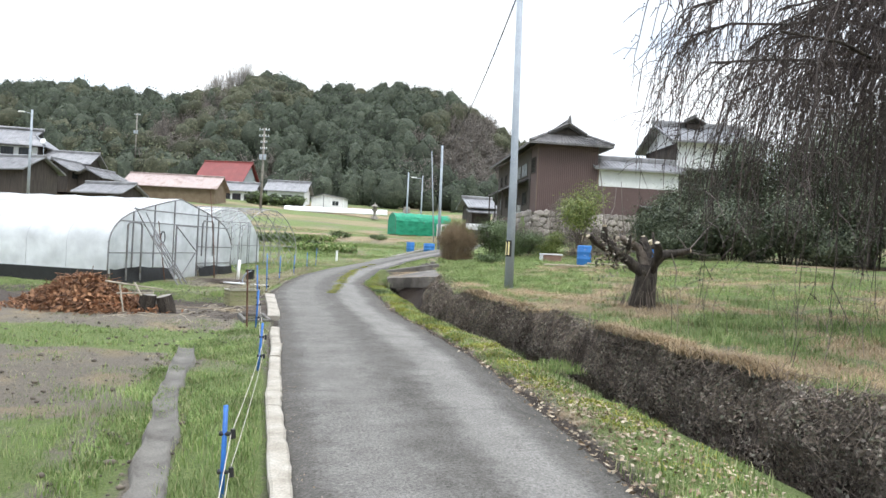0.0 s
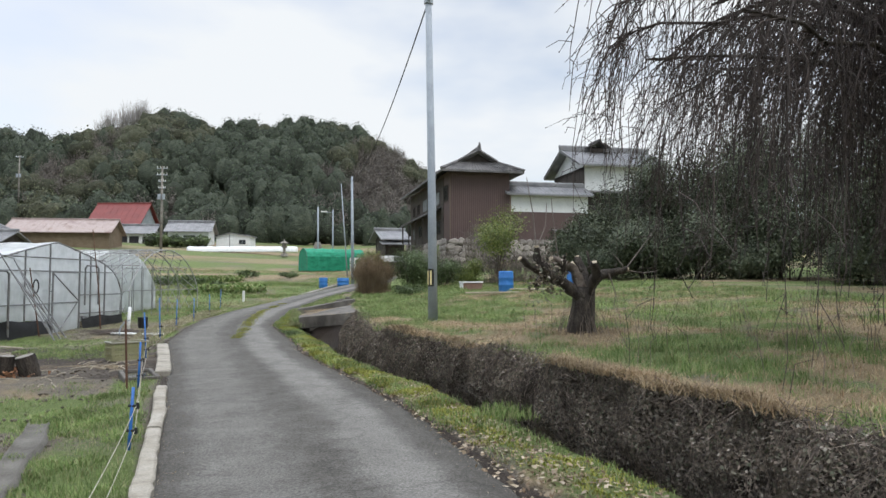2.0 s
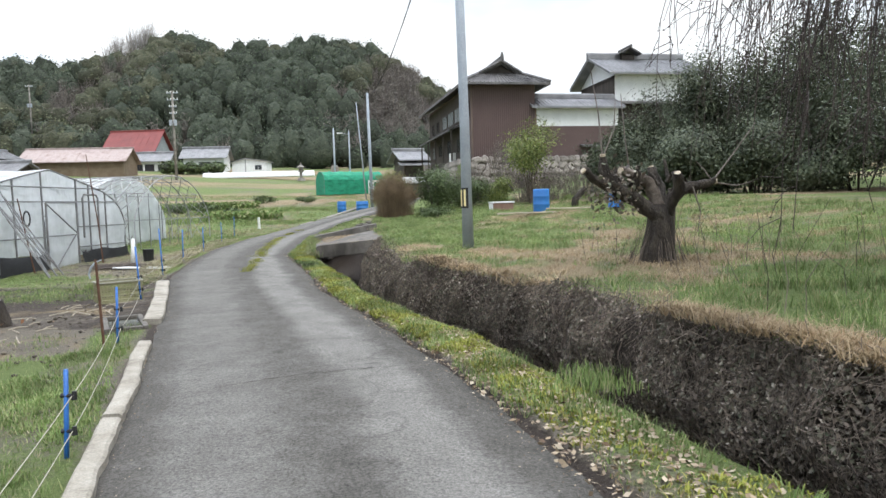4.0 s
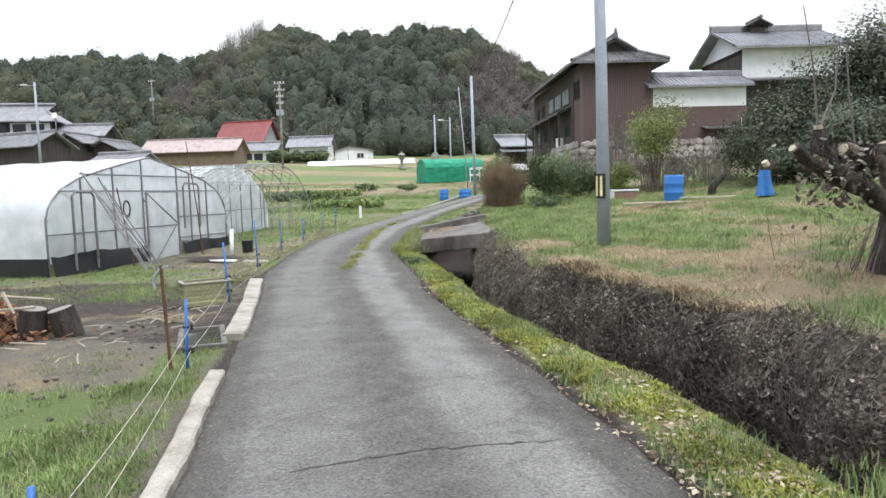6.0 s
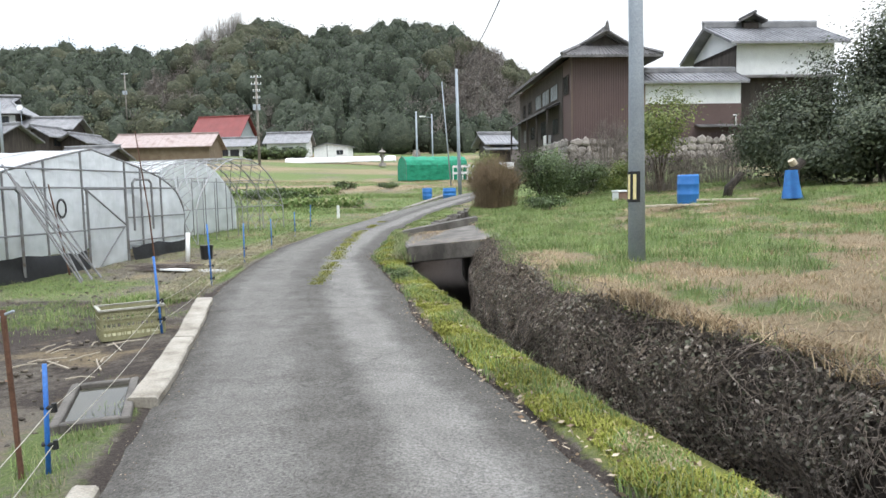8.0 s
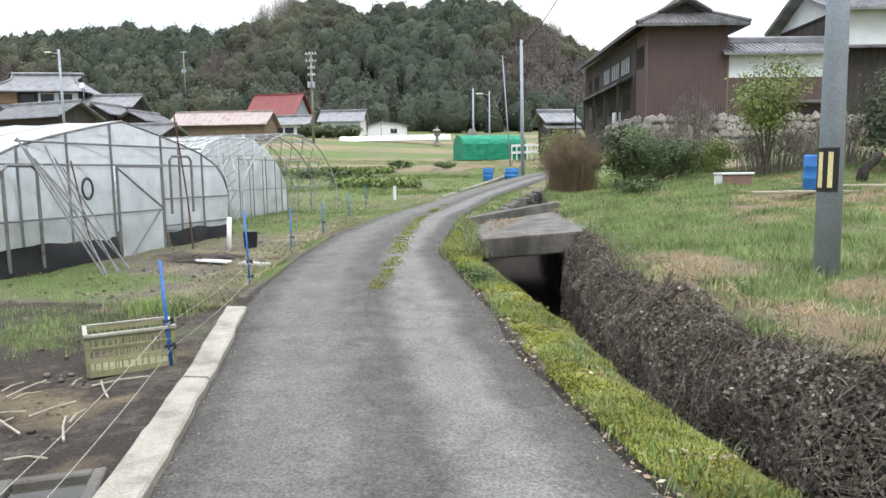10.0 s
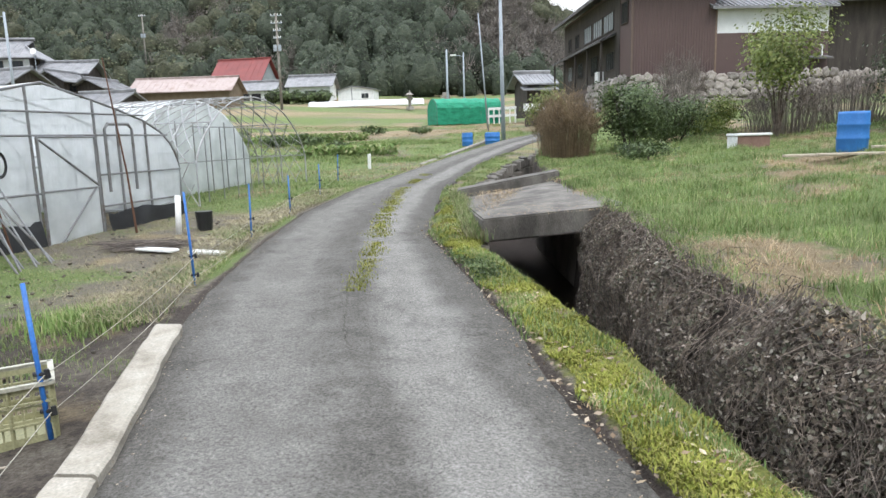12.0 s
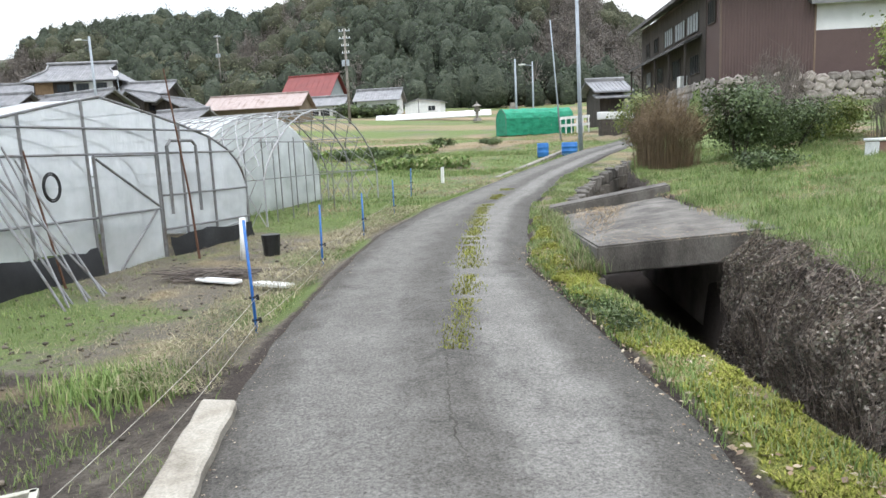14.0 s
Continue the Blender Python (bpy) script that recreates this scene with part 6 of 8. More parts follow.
def pollard():
    """A stout fruit tree cut back to stubs, with a few long thin shoots."""
    t = thing("pruned_tree", pose(3.60, 12.86, 0.62), "stout old fruit tree cut back to short stubs", "tree")
    bm = bmesh.new()
    tube(bm, [(0.0, 0, -0.15), (0.0, 0, 0.12), (0.03, 0, 0.45), (0.06, 0.02, 0.8)], 0.235, 0.17, 16)
    for v in bm.verts:
        a = math.atan2(v.co.y, v.co.x)
        f = 1 + 0.13 * math.sin(5 * a + 2 * v.co.z) + 0.10 * wob(math.cos(a) * 2, math.sin(a) * 2 + v.co.z * 3, 1.5)
        if v.co.z < 0.2:
            f *= 1.12
        v.co.x *= f
        v.co.y *= f
    part("trunk", bm, BARK, t, smooth=True)
    limbs = (
        ([(0.0, 0, 0.62), (-0.32, -0.02, 0.88), (-0.68, 0.0, 1.06), (-0.84, -0.05, 1.16)], 0.17, 0.10),
        ([(-0.60, 0, 1.0), (-0.78, 0.05, 1.3), (-0.80, 0.02, 1.52)], 0.11, 0.075),
        ([(-0.68, 0, 1.06), (-1.0, -0.12, 1.20), (-1.14, -0.2, 1.30)], 0.09, 0.07),
        ([(0.02, 0, 0.75), (-0.10, 0.1, 1.1), (-0.38, 0.12, 1.28), (-0.52, 0.05, 1.30)], 0.14, 0.09),
        ([(0.1, 0, 0.7), (0.30, 0.05, 0.98), (0.62, 0.08, 1.08), (0.88, 0.1, 1.12)], 0.15, 0.07),
        ([(0.08, 0.05, 0.75), (0.15, 0.3, 1.05), (0.06, 0.42, 1.35)], 0.12, 0.08),
        ([(0.1, -0.05, 0.7), (0.18, -0.3, 1.0), (0.10, -0.42, 1.22)], 0.11, 0.08),
    )
    for pts, r0, r1 in limbs:
        bm = bmesh.new()
        fine = []
        for a, b in zip(pts, pts[1:]):
            fine += [Vector(a).lerp(Vector(b), s / 3) for s in range(3)]
        fine.append(Vector(pts[-1]))
        tube(bm, fine, r0 * 0.74, r1 * 0.72, 10)
        for v in bm.verts:
            v.co += Vector((wob(v.co.x * 5, v.co.z * 5, 1.2, 1), wob(v.co.y * 5, v.co.z * 5, 1.2, 2), wob(v.co.x * 5, v.co.y * 5, 1.2, 3))) * 0.05
        limb = part("limb", bm, PALE_BARK if r0 == 0.14 else BARK, t, smooth=True)
        d = (Vector(pts[-1]) - Vector(pts[-2])).normalized()
        bm = bmesh.new()
        e = Vector(pts[-1])
        tube(bm, [e - d * 0.01, e + d * 0.025], r1 * 0.58, r1 * 0.55, 10)
        part("cut_face", bm, CUT_WOOD, limb, "pale fresh saw cut")
    shoots = [[(-0.8, 0.02, 1.5), (-0.86, 0, 2.1), (-0.97, 0, 2.75)], [(-0.8, 0, 1.5), (-0.62, 0.05, 1.9), (-0.60, 0.05, 2.3)], [(-0.38, 0.1, 1.3), (-0.45, 0.1, 1.8), (-0.5, 0.1, 2.4)], [(0.85, 0.1, 1.12), (1.15, 0.1, 1.5), (1.5, 0.12, 1.95)], [(0.85, 0.1, 1.12), (0.72, 0.1, 1.3), (0.60, 0.1, 1.42)], [(0.88, 0.1, 1.1), (1.2, 0.1, 1.05), (1.45, 0.1, 1.1)], [(0.5, 0.0, 1.05), (0.62, 0.0, 0.7), (0.6, 0.05, 0.4)]]
    rng = np.random.default_rng(9)
    for k in range(12):
        a = rng.uniform(0, 6.28)
        base = Vector((rng.uniform(-0.75, 0.5), rng.uniform(-0.1, 0.15), rng.uniform(0.85, 1.15)))
        bm = bmesh.new()
        tube(bm, [base, base + Vector((0.06 * math.cos(a), 0.06 * math.sin(a), 0.10)), base + Vector((0.13 * math.cos(a), 0.13 * math.sin(a), rng.uniform(0.14, 0.34)))], 0.035, 0.022, 7)
        part("stub", bm, BARK, t)
    for shoot in shoots:
        strands("long_shoot", [shoot], 0.016, TWIG_GREY, t, "thin grey shoot", 0.4)
    mess = []
    for _ in range(60):
        a = rng.uniform(0, 6.28)
        r = rng.uniform(0.25, 0.6)
        p0 = np.array((r * math.cos(a), r * math.sin(a), -0.03))
        mess.append([p0, p0 * 0.8 + (0, 0, rng.uniform(0.1, 0.3)), p0 * rng.uniform(0.35, 0.7) + (0, 0, rng.uniform(0.2, 0.75))])
    strands("climbing_vines", mess, 0.006, VINE, t, "dead vines round the trunk")
    pts = np.array([(-0.62, 0, 1.0)]) + rng.normal(size=(420, 3)) * (0.2, 0.14, 0.2)
    leaves("ivy_leaves", pts, 0.05, IVY, t, "dark ivy on the limbs", seed=2)


pollard()


def low_stumps():
    t = thing("pruned_stump", pose(7.3, 25.4, float(ground_z(7.3, 25.4))), "short pruned trunk wrapped in a blue tarpaulin", "tree stump")
    bm = bmesh.new()
    tube(bm, [(0, 0, -0.1), (0.02, 0, 0.4), (0.05, 0, 0.75), (0.25, 0, 0.95)], 0.17, 0.11, 10)
    part("trunk", bm, BARK, t, smooth=True)
    bm = bmesh.new()
    tube(bm, [(0.03, -0.02, 0.85), (-0.06, -0.04, 0.97)], 0.10, 0.09, 10)
    part("cut_face", bm, CUT_WOOD, t, "pale saw cut")
    bm = bmesh.new()
    n = 16
    rows = []
    for z, r in ((0.0, 0.26), (0.25, 0.21), (0.5, 0.18), (0.72, 0.15)):
        rows.append([bm.verts.new((r * (1 + 0.22 * math.sin(4 * a + z * 2)) * math.cos(a), r * (1 + 0.22 * math.sin(4 * a + z * 2)) * math.sin(a), z)) for a in (2.9 + 2.9 * k / n for k in range(n + 1))])
    for a, b in zip(rows, rows[1:]):
        for k in range(n):
            bm.faces.new((a[k], a[k + 1], b[k + 1], b[k]))
    part("tarpaulin", bm, BLUE_TARP, t, "crumpled blue tarpaulin", True)
    t = thing("pruned_stump", pose(6.5, 27.6, float(ground_z(6.5, 27.6))), "small dark leaning stump", "tree stump")
    bm = bmesh.new()
    tube(bm, [(0, 0, -0.1), (0.05, 0, 0.3), (0.3, 0, 0.55), (0.42, 0, 0.7)], 0.15, 0.09, 8)
    part("trunk", bm, BARK, t, smooth=True)


low_stumps()

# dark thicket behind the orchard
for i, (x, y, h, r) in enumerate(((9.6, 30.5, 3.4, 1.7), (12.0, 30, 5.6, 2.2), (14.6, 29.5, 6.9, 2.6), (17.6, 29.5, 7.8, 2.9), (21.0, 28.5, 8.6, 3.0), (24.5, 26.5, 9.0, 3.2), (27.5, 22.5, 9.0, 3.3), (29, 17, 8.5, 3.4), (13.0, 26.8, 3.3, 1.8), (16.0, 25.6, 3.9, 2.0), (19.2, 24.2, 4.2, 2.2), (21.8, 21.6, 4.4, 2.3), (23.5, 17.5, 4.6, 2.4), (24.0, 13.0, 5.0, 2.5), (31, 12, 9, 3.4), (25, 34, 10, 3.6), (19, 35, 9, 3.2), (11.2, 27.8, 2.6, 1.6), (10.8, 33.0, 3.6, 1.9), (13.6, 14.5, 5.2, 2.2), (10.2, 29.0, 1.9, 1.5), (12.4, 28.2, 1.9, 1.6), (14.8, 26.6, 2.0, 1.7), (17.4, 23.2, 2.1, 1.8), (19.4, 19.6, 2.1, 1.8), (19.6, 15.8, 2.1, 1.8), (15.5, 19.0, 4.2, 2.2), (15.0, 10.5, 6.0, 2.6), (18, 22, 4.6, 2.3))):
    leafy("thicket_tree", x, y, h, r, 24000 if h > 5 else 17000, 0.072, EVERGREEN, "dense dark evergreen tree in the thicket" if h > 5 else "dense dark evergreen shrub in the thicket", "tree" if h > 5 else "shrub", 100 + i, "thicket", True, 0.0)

leafy("citrus_tree", 5.8, 32.0, 3.7, 1.35, 5200, 0.065, CITRUS, "young citrus tree with yellow-green leaves", "tree", 31, low=0.3, bark=PALE_BARK)
twig_bush("brown_shrub", -0.08, 31.8, 2.05, 1.0, 800, TWIG_BROWN, "rounded leafless reddish-brown shrub", 32, 0.0055)
leafy("evergreen_shrub", 1.75, 31.8, 2.0, 1.1, 10000, 0.052, LAUREL, "glossy dark green evergreen shrub", "shrub", 33, low=0.0)
leafy("evergreen_shrub", 3.2, 33.0, 1.5, 1.2, 6500, 0.052, LAUREL, "green evergreen shrub beneath the stone wall", "shrub", 34, low=0.0)
leafy("evergreen_shrub", 4.6, 34.6, 1.3, 1.1, 5200, 0.05, CITRUS, "yellowish green shrub beneath the stone wall", "shrub", 35, low=0.0)
leafy("low_shrub", 1.48, 28.6, 0.55, 0.75, 1900, 0.05, LAUREL, "low mounded green plant in the grass", "shrub", 36, low=0.0)
leafy("hedge_shrub", -0.2, 36.5, 2.0, 0.9, 4200, 0.055, CITRUS, "olive shrub at the lane side", "shrub", 37, low=0.1)
twig_bush("bare_shrub", 8.0, 50.6, 3.6, 1.6, 150, TWIG_GREY, "tall bare grey shrub before the stone wall", 38, 0.014)
twig_bush("bare_shrub", 6.4, 33.0, 1.7, 1.4, 260, TWIG_GREY, "bare grey brush beneath the stone wall", 39, 0.010)
twig_bush("bare_shrub", 9.0, 34.5, 1.8, 1.6, 260, TWIG_GREY, "bare grey brush beneath the stone wall", 40, 0.010)
twig_bush("bare_shrub", 3.6, 36.0, 2.0, 1.3, 240, TWIG_GREY, "bare grey brush beneath the stone wall", 41, 0.010)


# ---- loose things by the lane ----
def drum(x, y, label, r=0.29, h=0.80, group=""):
    d = thing("blue_drum", pose(x, y, float(ground_z(x, y)) + 0.01), label, "drum", group)
    bm = bmesh.new()
    prof = [(0.0, 0.0), (r * 0.92, 0.0), (r * 0.97, 0.02), (r, 0.06), (r, h * 0.30), (r * 1.03, h * 0.32), (r * 1.03, h * 0.36), (r, h * 0.38), (r, h * 0.64), (r * 1.03, h * 0.66), (r * 1.03, h * 0.70), (r, h * 0.72), (r, h - 0.06), (r * 0.96, h), (r * 0.9, h), (r * 0.88, h - 0.04), (r * 0.86, 0.05), (0.0, 0.05)]
    n = 24
    rings = [[bm.verts.new((q * math.cos(6.2832 * k / n), q * math.sin(6.2832 * k / n), z)) for k in range(n)] for q, z in prof if q > 0]
    for a, b in zip(rings, rings[1:]):
        for k in range(n):
            bm.faces.new((a[k], a[(k + 1) % n], b[(k + 1) % n], b[k]))
    bm.faces.new(rings[0][::-1])
    bm.faces.new(rings[-1])
    part("body", bm, BLUE_DRUM, d, smooth=True)
    return d


drum(5.0, 26.4, "open-topped blue plastic drum standing in the grass", 0.28, 0.8)
drum(-3.6, 50.2, "small blue plastic drum beside the upper lane", 0.3, 0.75, "drums by the lane")
d = drum(-2.2, 50.6, "wide low blue plastic tub beside the upper lane", 0.42, 0.7, "drums by the lane")


def timber_planks():
    for x, y, rz, L in ((4.2, 25.6, 8, 1.8), (4.6, 25.3, -3, 1.5), (5.8, 25.7, 3, 1.6)):
        bm = soft_box(-L / 2, -0.06, 0.0, L / 2, 0.06, 0.05, 0.008, 1)
        ob = part("plank", bm, BAMBOO, None)
        ob.matrix_basis = pose(x, y, float(ground_z(x, y)) + 0.07, 0, 0, rz)
        tagged(ob, "bleached plank lying on the grass near the drum", "plank", "planks by the drum")
    for x0, y0, x1, y1 in ((-8.04, 22.95, -7.29, 22.69), (-6.99, 22.6, -6.36, 22.37)):
        L = math.hypot(x1 - x0, y1 - y0)
        bm = soft_box(0, -0.09, 0, L, 0.09, 0.045, 0.008, 1)
        ob = part("plank", bm, WHITE_PAINT, None)
        ob.matrix_basis = pose(x0, y0, -0.02, 0, 0, math.degrees(math.atan2(y1 - y0, x1 - x0)))
        tagged(ob, "whitish board lying before the greenhouse", "plank", "boards by the greenhouse")


timber_planks()


def hive_box():
    b = thing("wooden_box", pose(4.1, 29.4, float(ground_z(4.1, 29.4)), 0, 0, 12), "brown box with a white lid in the grass", "box")
    part("body", soft_box(-0.42, -0.22, 0, 0.42, 0.22, 0.32, 0.01, 1), BOX_BROWN, b)
    bm = soft_box(-0.46, -0.25, 0.32, 0.46, 0.25, 0.38, 0.012, 1)
    part("lid", bm, WHITE_PAINT, b, "white lid")
    part("end_panel", soft_box(-0.44, -0.215, 0.02, -0.425, 0.215, 0.31, 0.004, 1), WHITE_PAINT, b, "white end")


hive_box()


CRATE_RIM = surf("pale_worn_plastic", [(0.27, 0.26, 0.20), (0.38, 0.37, 0.31)], 9.0, 0.7, 0.1)


def crate():
    """A ventilated harvest crate with ribs, a rim and slots."""
    c = thing("harvest_crate", pose(-5.17, 15.98, -0.06, 0, 0, 36), "olive plastic harvest crate with slotted sides", "crate")
    L, W, H, t = 0.70, 0.44, 0.38, 0.012
    part("base", soft_box(-L / 2, -W / 2, 0, L / 2, W / 2, 0.02, 0.004, 1), CRATE, c)
    for sx, length, rot, off in ((0, L, 0, W / 2), (0, L, 180, W / 2), (0, W, 90, L / 2), (0, W, -90, L / 2)):
        m = Matrix.Rotation(radians(rot), 4, "Z") @ Matrix.Translation((0, -off, 0))
        bm = bmesh.new()
        box(bm, -length / 2, 0, 0.015, length / 2, t, 0.06, m)
        slats = [(-length / 2, 0, 0.325, length / 2, t, H)]
        n = 13 if length > 0.5 else 9
        for k in range(n + 1):
            x = -length / 2 + length * k / n
            slats.append((x - 0.006, 0.001, 0.06, x + 0.006, t - 0.001, 0.325))
        for z in (0.145, 0.23):
            slats.append((-length / 2, 0.002, z, length / 2, t - 0.002, z + 0.018))
        side = part("side", bm, CRATE, c)
        for b in slats:
            bm = bmesh.new()
            box(bm, *b, m)
            part("slat", bm, CRATE, side)
        bm = bmesh.new()
        for z in (0.13, 0.26):
            box(bm, -length / 2, -0.014, z, length / 2, 0, z + 0.012, m)
        for x in (-length / 2 + 0.01, -length / 6, length / 6, length / 2 - 0.02):
            box(bm, x, -0.014, 0.01, x + 0.012, 0, H - 0.02, m)
        part("rib", bm, CRATE, side)
        bm = bmesh.new()
        box(bm, -length / 2 - 0.014, -0.022, H - 0.018, length / 2 + 0.014, t, H + 0.004, m)
        part("rim", bm, CRATE_RIM, side, "worn pale rim")


crate()


def fence_line():
    """Blue electric-fence stakes with clips and two strings."""
    spots = [(-1.34, 3.95, 0.62, 0), (-2.34, 7.97, 0.62, 3), (-3.56, 11.86, 0.72, 2), (-4.78, 15.98, 1.0, -3), (-5.72, 20.0, 1.22, -2), (-6.28, 23.42, 1.05, 1), (-6.48, 26.3, 0.95, 0), (-6.9, 30.4, 0.9, 0), (-7.5, 35.1, 0.9, 2)]
    tops = []
    for i, (x, y, h, lean) in enumerate(spots):
        z = min(float(ground_z(x, y)), float(road_z(y)))
        s = thing("fence_stake", pose(x, y, z, 0, lean, 0), "slim blue electric-fence stake with black clips", "fence stake", "blue fence stakes")
        bm = bmesh.new()
        tube(bm, [(0, 0, -0.1), (0, 0, h)], 0.016, 0.014, 10)
        part("rod", bm, BLUE_PLASTIC, s, smooth=True)
        row = []
        for zz in (0.22, 0.45):
            bm = bmesh.new()
            tube(bm, [(-0.03, 0, zz), (0.05, 0, zz)], 0.016, 0.012, 8)
            tube(bm, [(0.05, 0, zz - 0.025), (0.05, 0, zz + 0.03)], 0.02, 0.014, 8)
            part("clip", bm, BLACK_PLASTIC, s)
            row.append(Vector((x + 0.04 + zz * math.sin(radians(lean)), y, z + zz)))
        tops.append(row)
    for k in range(2):
        for a, b in zip([[Vector((0.4, -2.0, 0.25)), Vector((0.4, -2.0, 0.48))]] + tops, tops):
            ob = strands("fence_string", [catenary(a[k], b[k], 0.05, 8)], 0.0035, STRING, None, "thin pale string along the fence stakes", 1.0)
            tagged(ob, "", "string", "fence strings")
    p = thing("rusty_stake", pose(-3.71, 11.83, -0.05, 0, -2, 0), "rusty iron stake with a wire hook", "stake")
    bm = bmesh.new()
    tube(bm, [(0, 0, -0.1), (0, 0, 1.03)], 0.017, 0.016, 8)
    part("rod", bm, RUST, p)
    bm = bmesh.new()
    tube(bm, [(0.0, 0, 1.0), (-0.06, 0, 0.94), (-0.10, 0.02, 0.86), (-0.09, 0.02, 0.80)], 0.014, 0.01, 6)
    tube(bm, [(0.0, 0, 1.0), (0.07, 0, 1.02)], 0.01, 0.008, 6)
    part("hook", bm, STEEL, p)
    w = thing("white_post", pose(-7.3, 40, 0.4, 0, 0, 0), "short white painted post at the lane side", "post")
    part("body", soft_box(-0.06, -0.06, 0, 0.06, 0.06, 0.72, 0.015, 1), WHITE_PAINT, w)
    w = thing("white_post", pose(-8.15, 24.6, -0.05, 0, 3, 0), "white plastic pipe standing by the greenhouse", "post")
    bm = bmesh.new()
    tube(bm, [(0, 0, -0.1), (0, 0, 0.80)], 0.055, 0.055, 12)
    part("body", bm, WHITE_PAINT, w, smooth=True)
    b = thing("black_pail", pose(-7.85, 25.1, -0.03), "small black plastic pail by the greenhouse", "pail")
    bm = bmesh.new()
    tube(bm, [(0, 0, 0), (0, 0, 0.42)], 0.14, 0.17, 14)
    part("body", bm, BLACK_PLASTIC, b)
    # leaning poles, a long bamboo pole and a coil of hose at the greenhouse front
    rng = np.random.default_rng(3)
    for k in range(7):
        x0, y0 = -9.0 - 0.16 * ((k * 3) % 7) / 7, 21.35 + 0.16 * k
        p = thing("leaning_pole", pose(0, 0, 0), "thin grey pipe leaning on the greenhouse", "pole", "pipes on the greenhouse")
        bm = bmesh.new()
        tube(bm, [(x0, y0, -0.1), (-10.6 + 0.01 * k, 21.5 + 0.17 * ((k * 4) % 7), 2.4 - 0.09 * k)], 0.017, 0.016, 6)
        part("pipe", bm, PIPE, p)
    p = thing("bamboo_pole", pose(0, 0, 0), "long thin weathered bamboo pole leaning at the greenhouse", "pole")
    bm = bmesh.new()
    tube(bm, [(-9.12, 24.85, -0.1), (-9.2, 24.85, 1.2), (-9.42, 24.8, 3.35)], 0.024, 0.012, 6)
    part("cane", bm, RUST, p)
    p = thing("bamboo_pole", pose(0, 0, 0), "dark thin post before the greenhouse", "pole")
    bm = bmesh.new()
    tube(bm, [(-10.0, 22.6, -0.1), (-10.2, 22.35, 2.0)], 0.02, 0.014, 6)
    part("cane", bm, RUST, p)
    h = thing("hose_coil", pose(-10.28, 22.9, 1.45), "coil of dark hose hung on the greenhouse", "hose")
    bm = bmesh.new()
    for r in (0.15, 0.175):
        tube(bm, [(0.02 * r, r * math.sin(a), r * math.cos(a) * 1.25) for a in np.linspace(0, 6.28, 25)], 0.014, 0.014, 6)
    part("loops", bm, BLACK_PLASTIC, h)


fence_line()


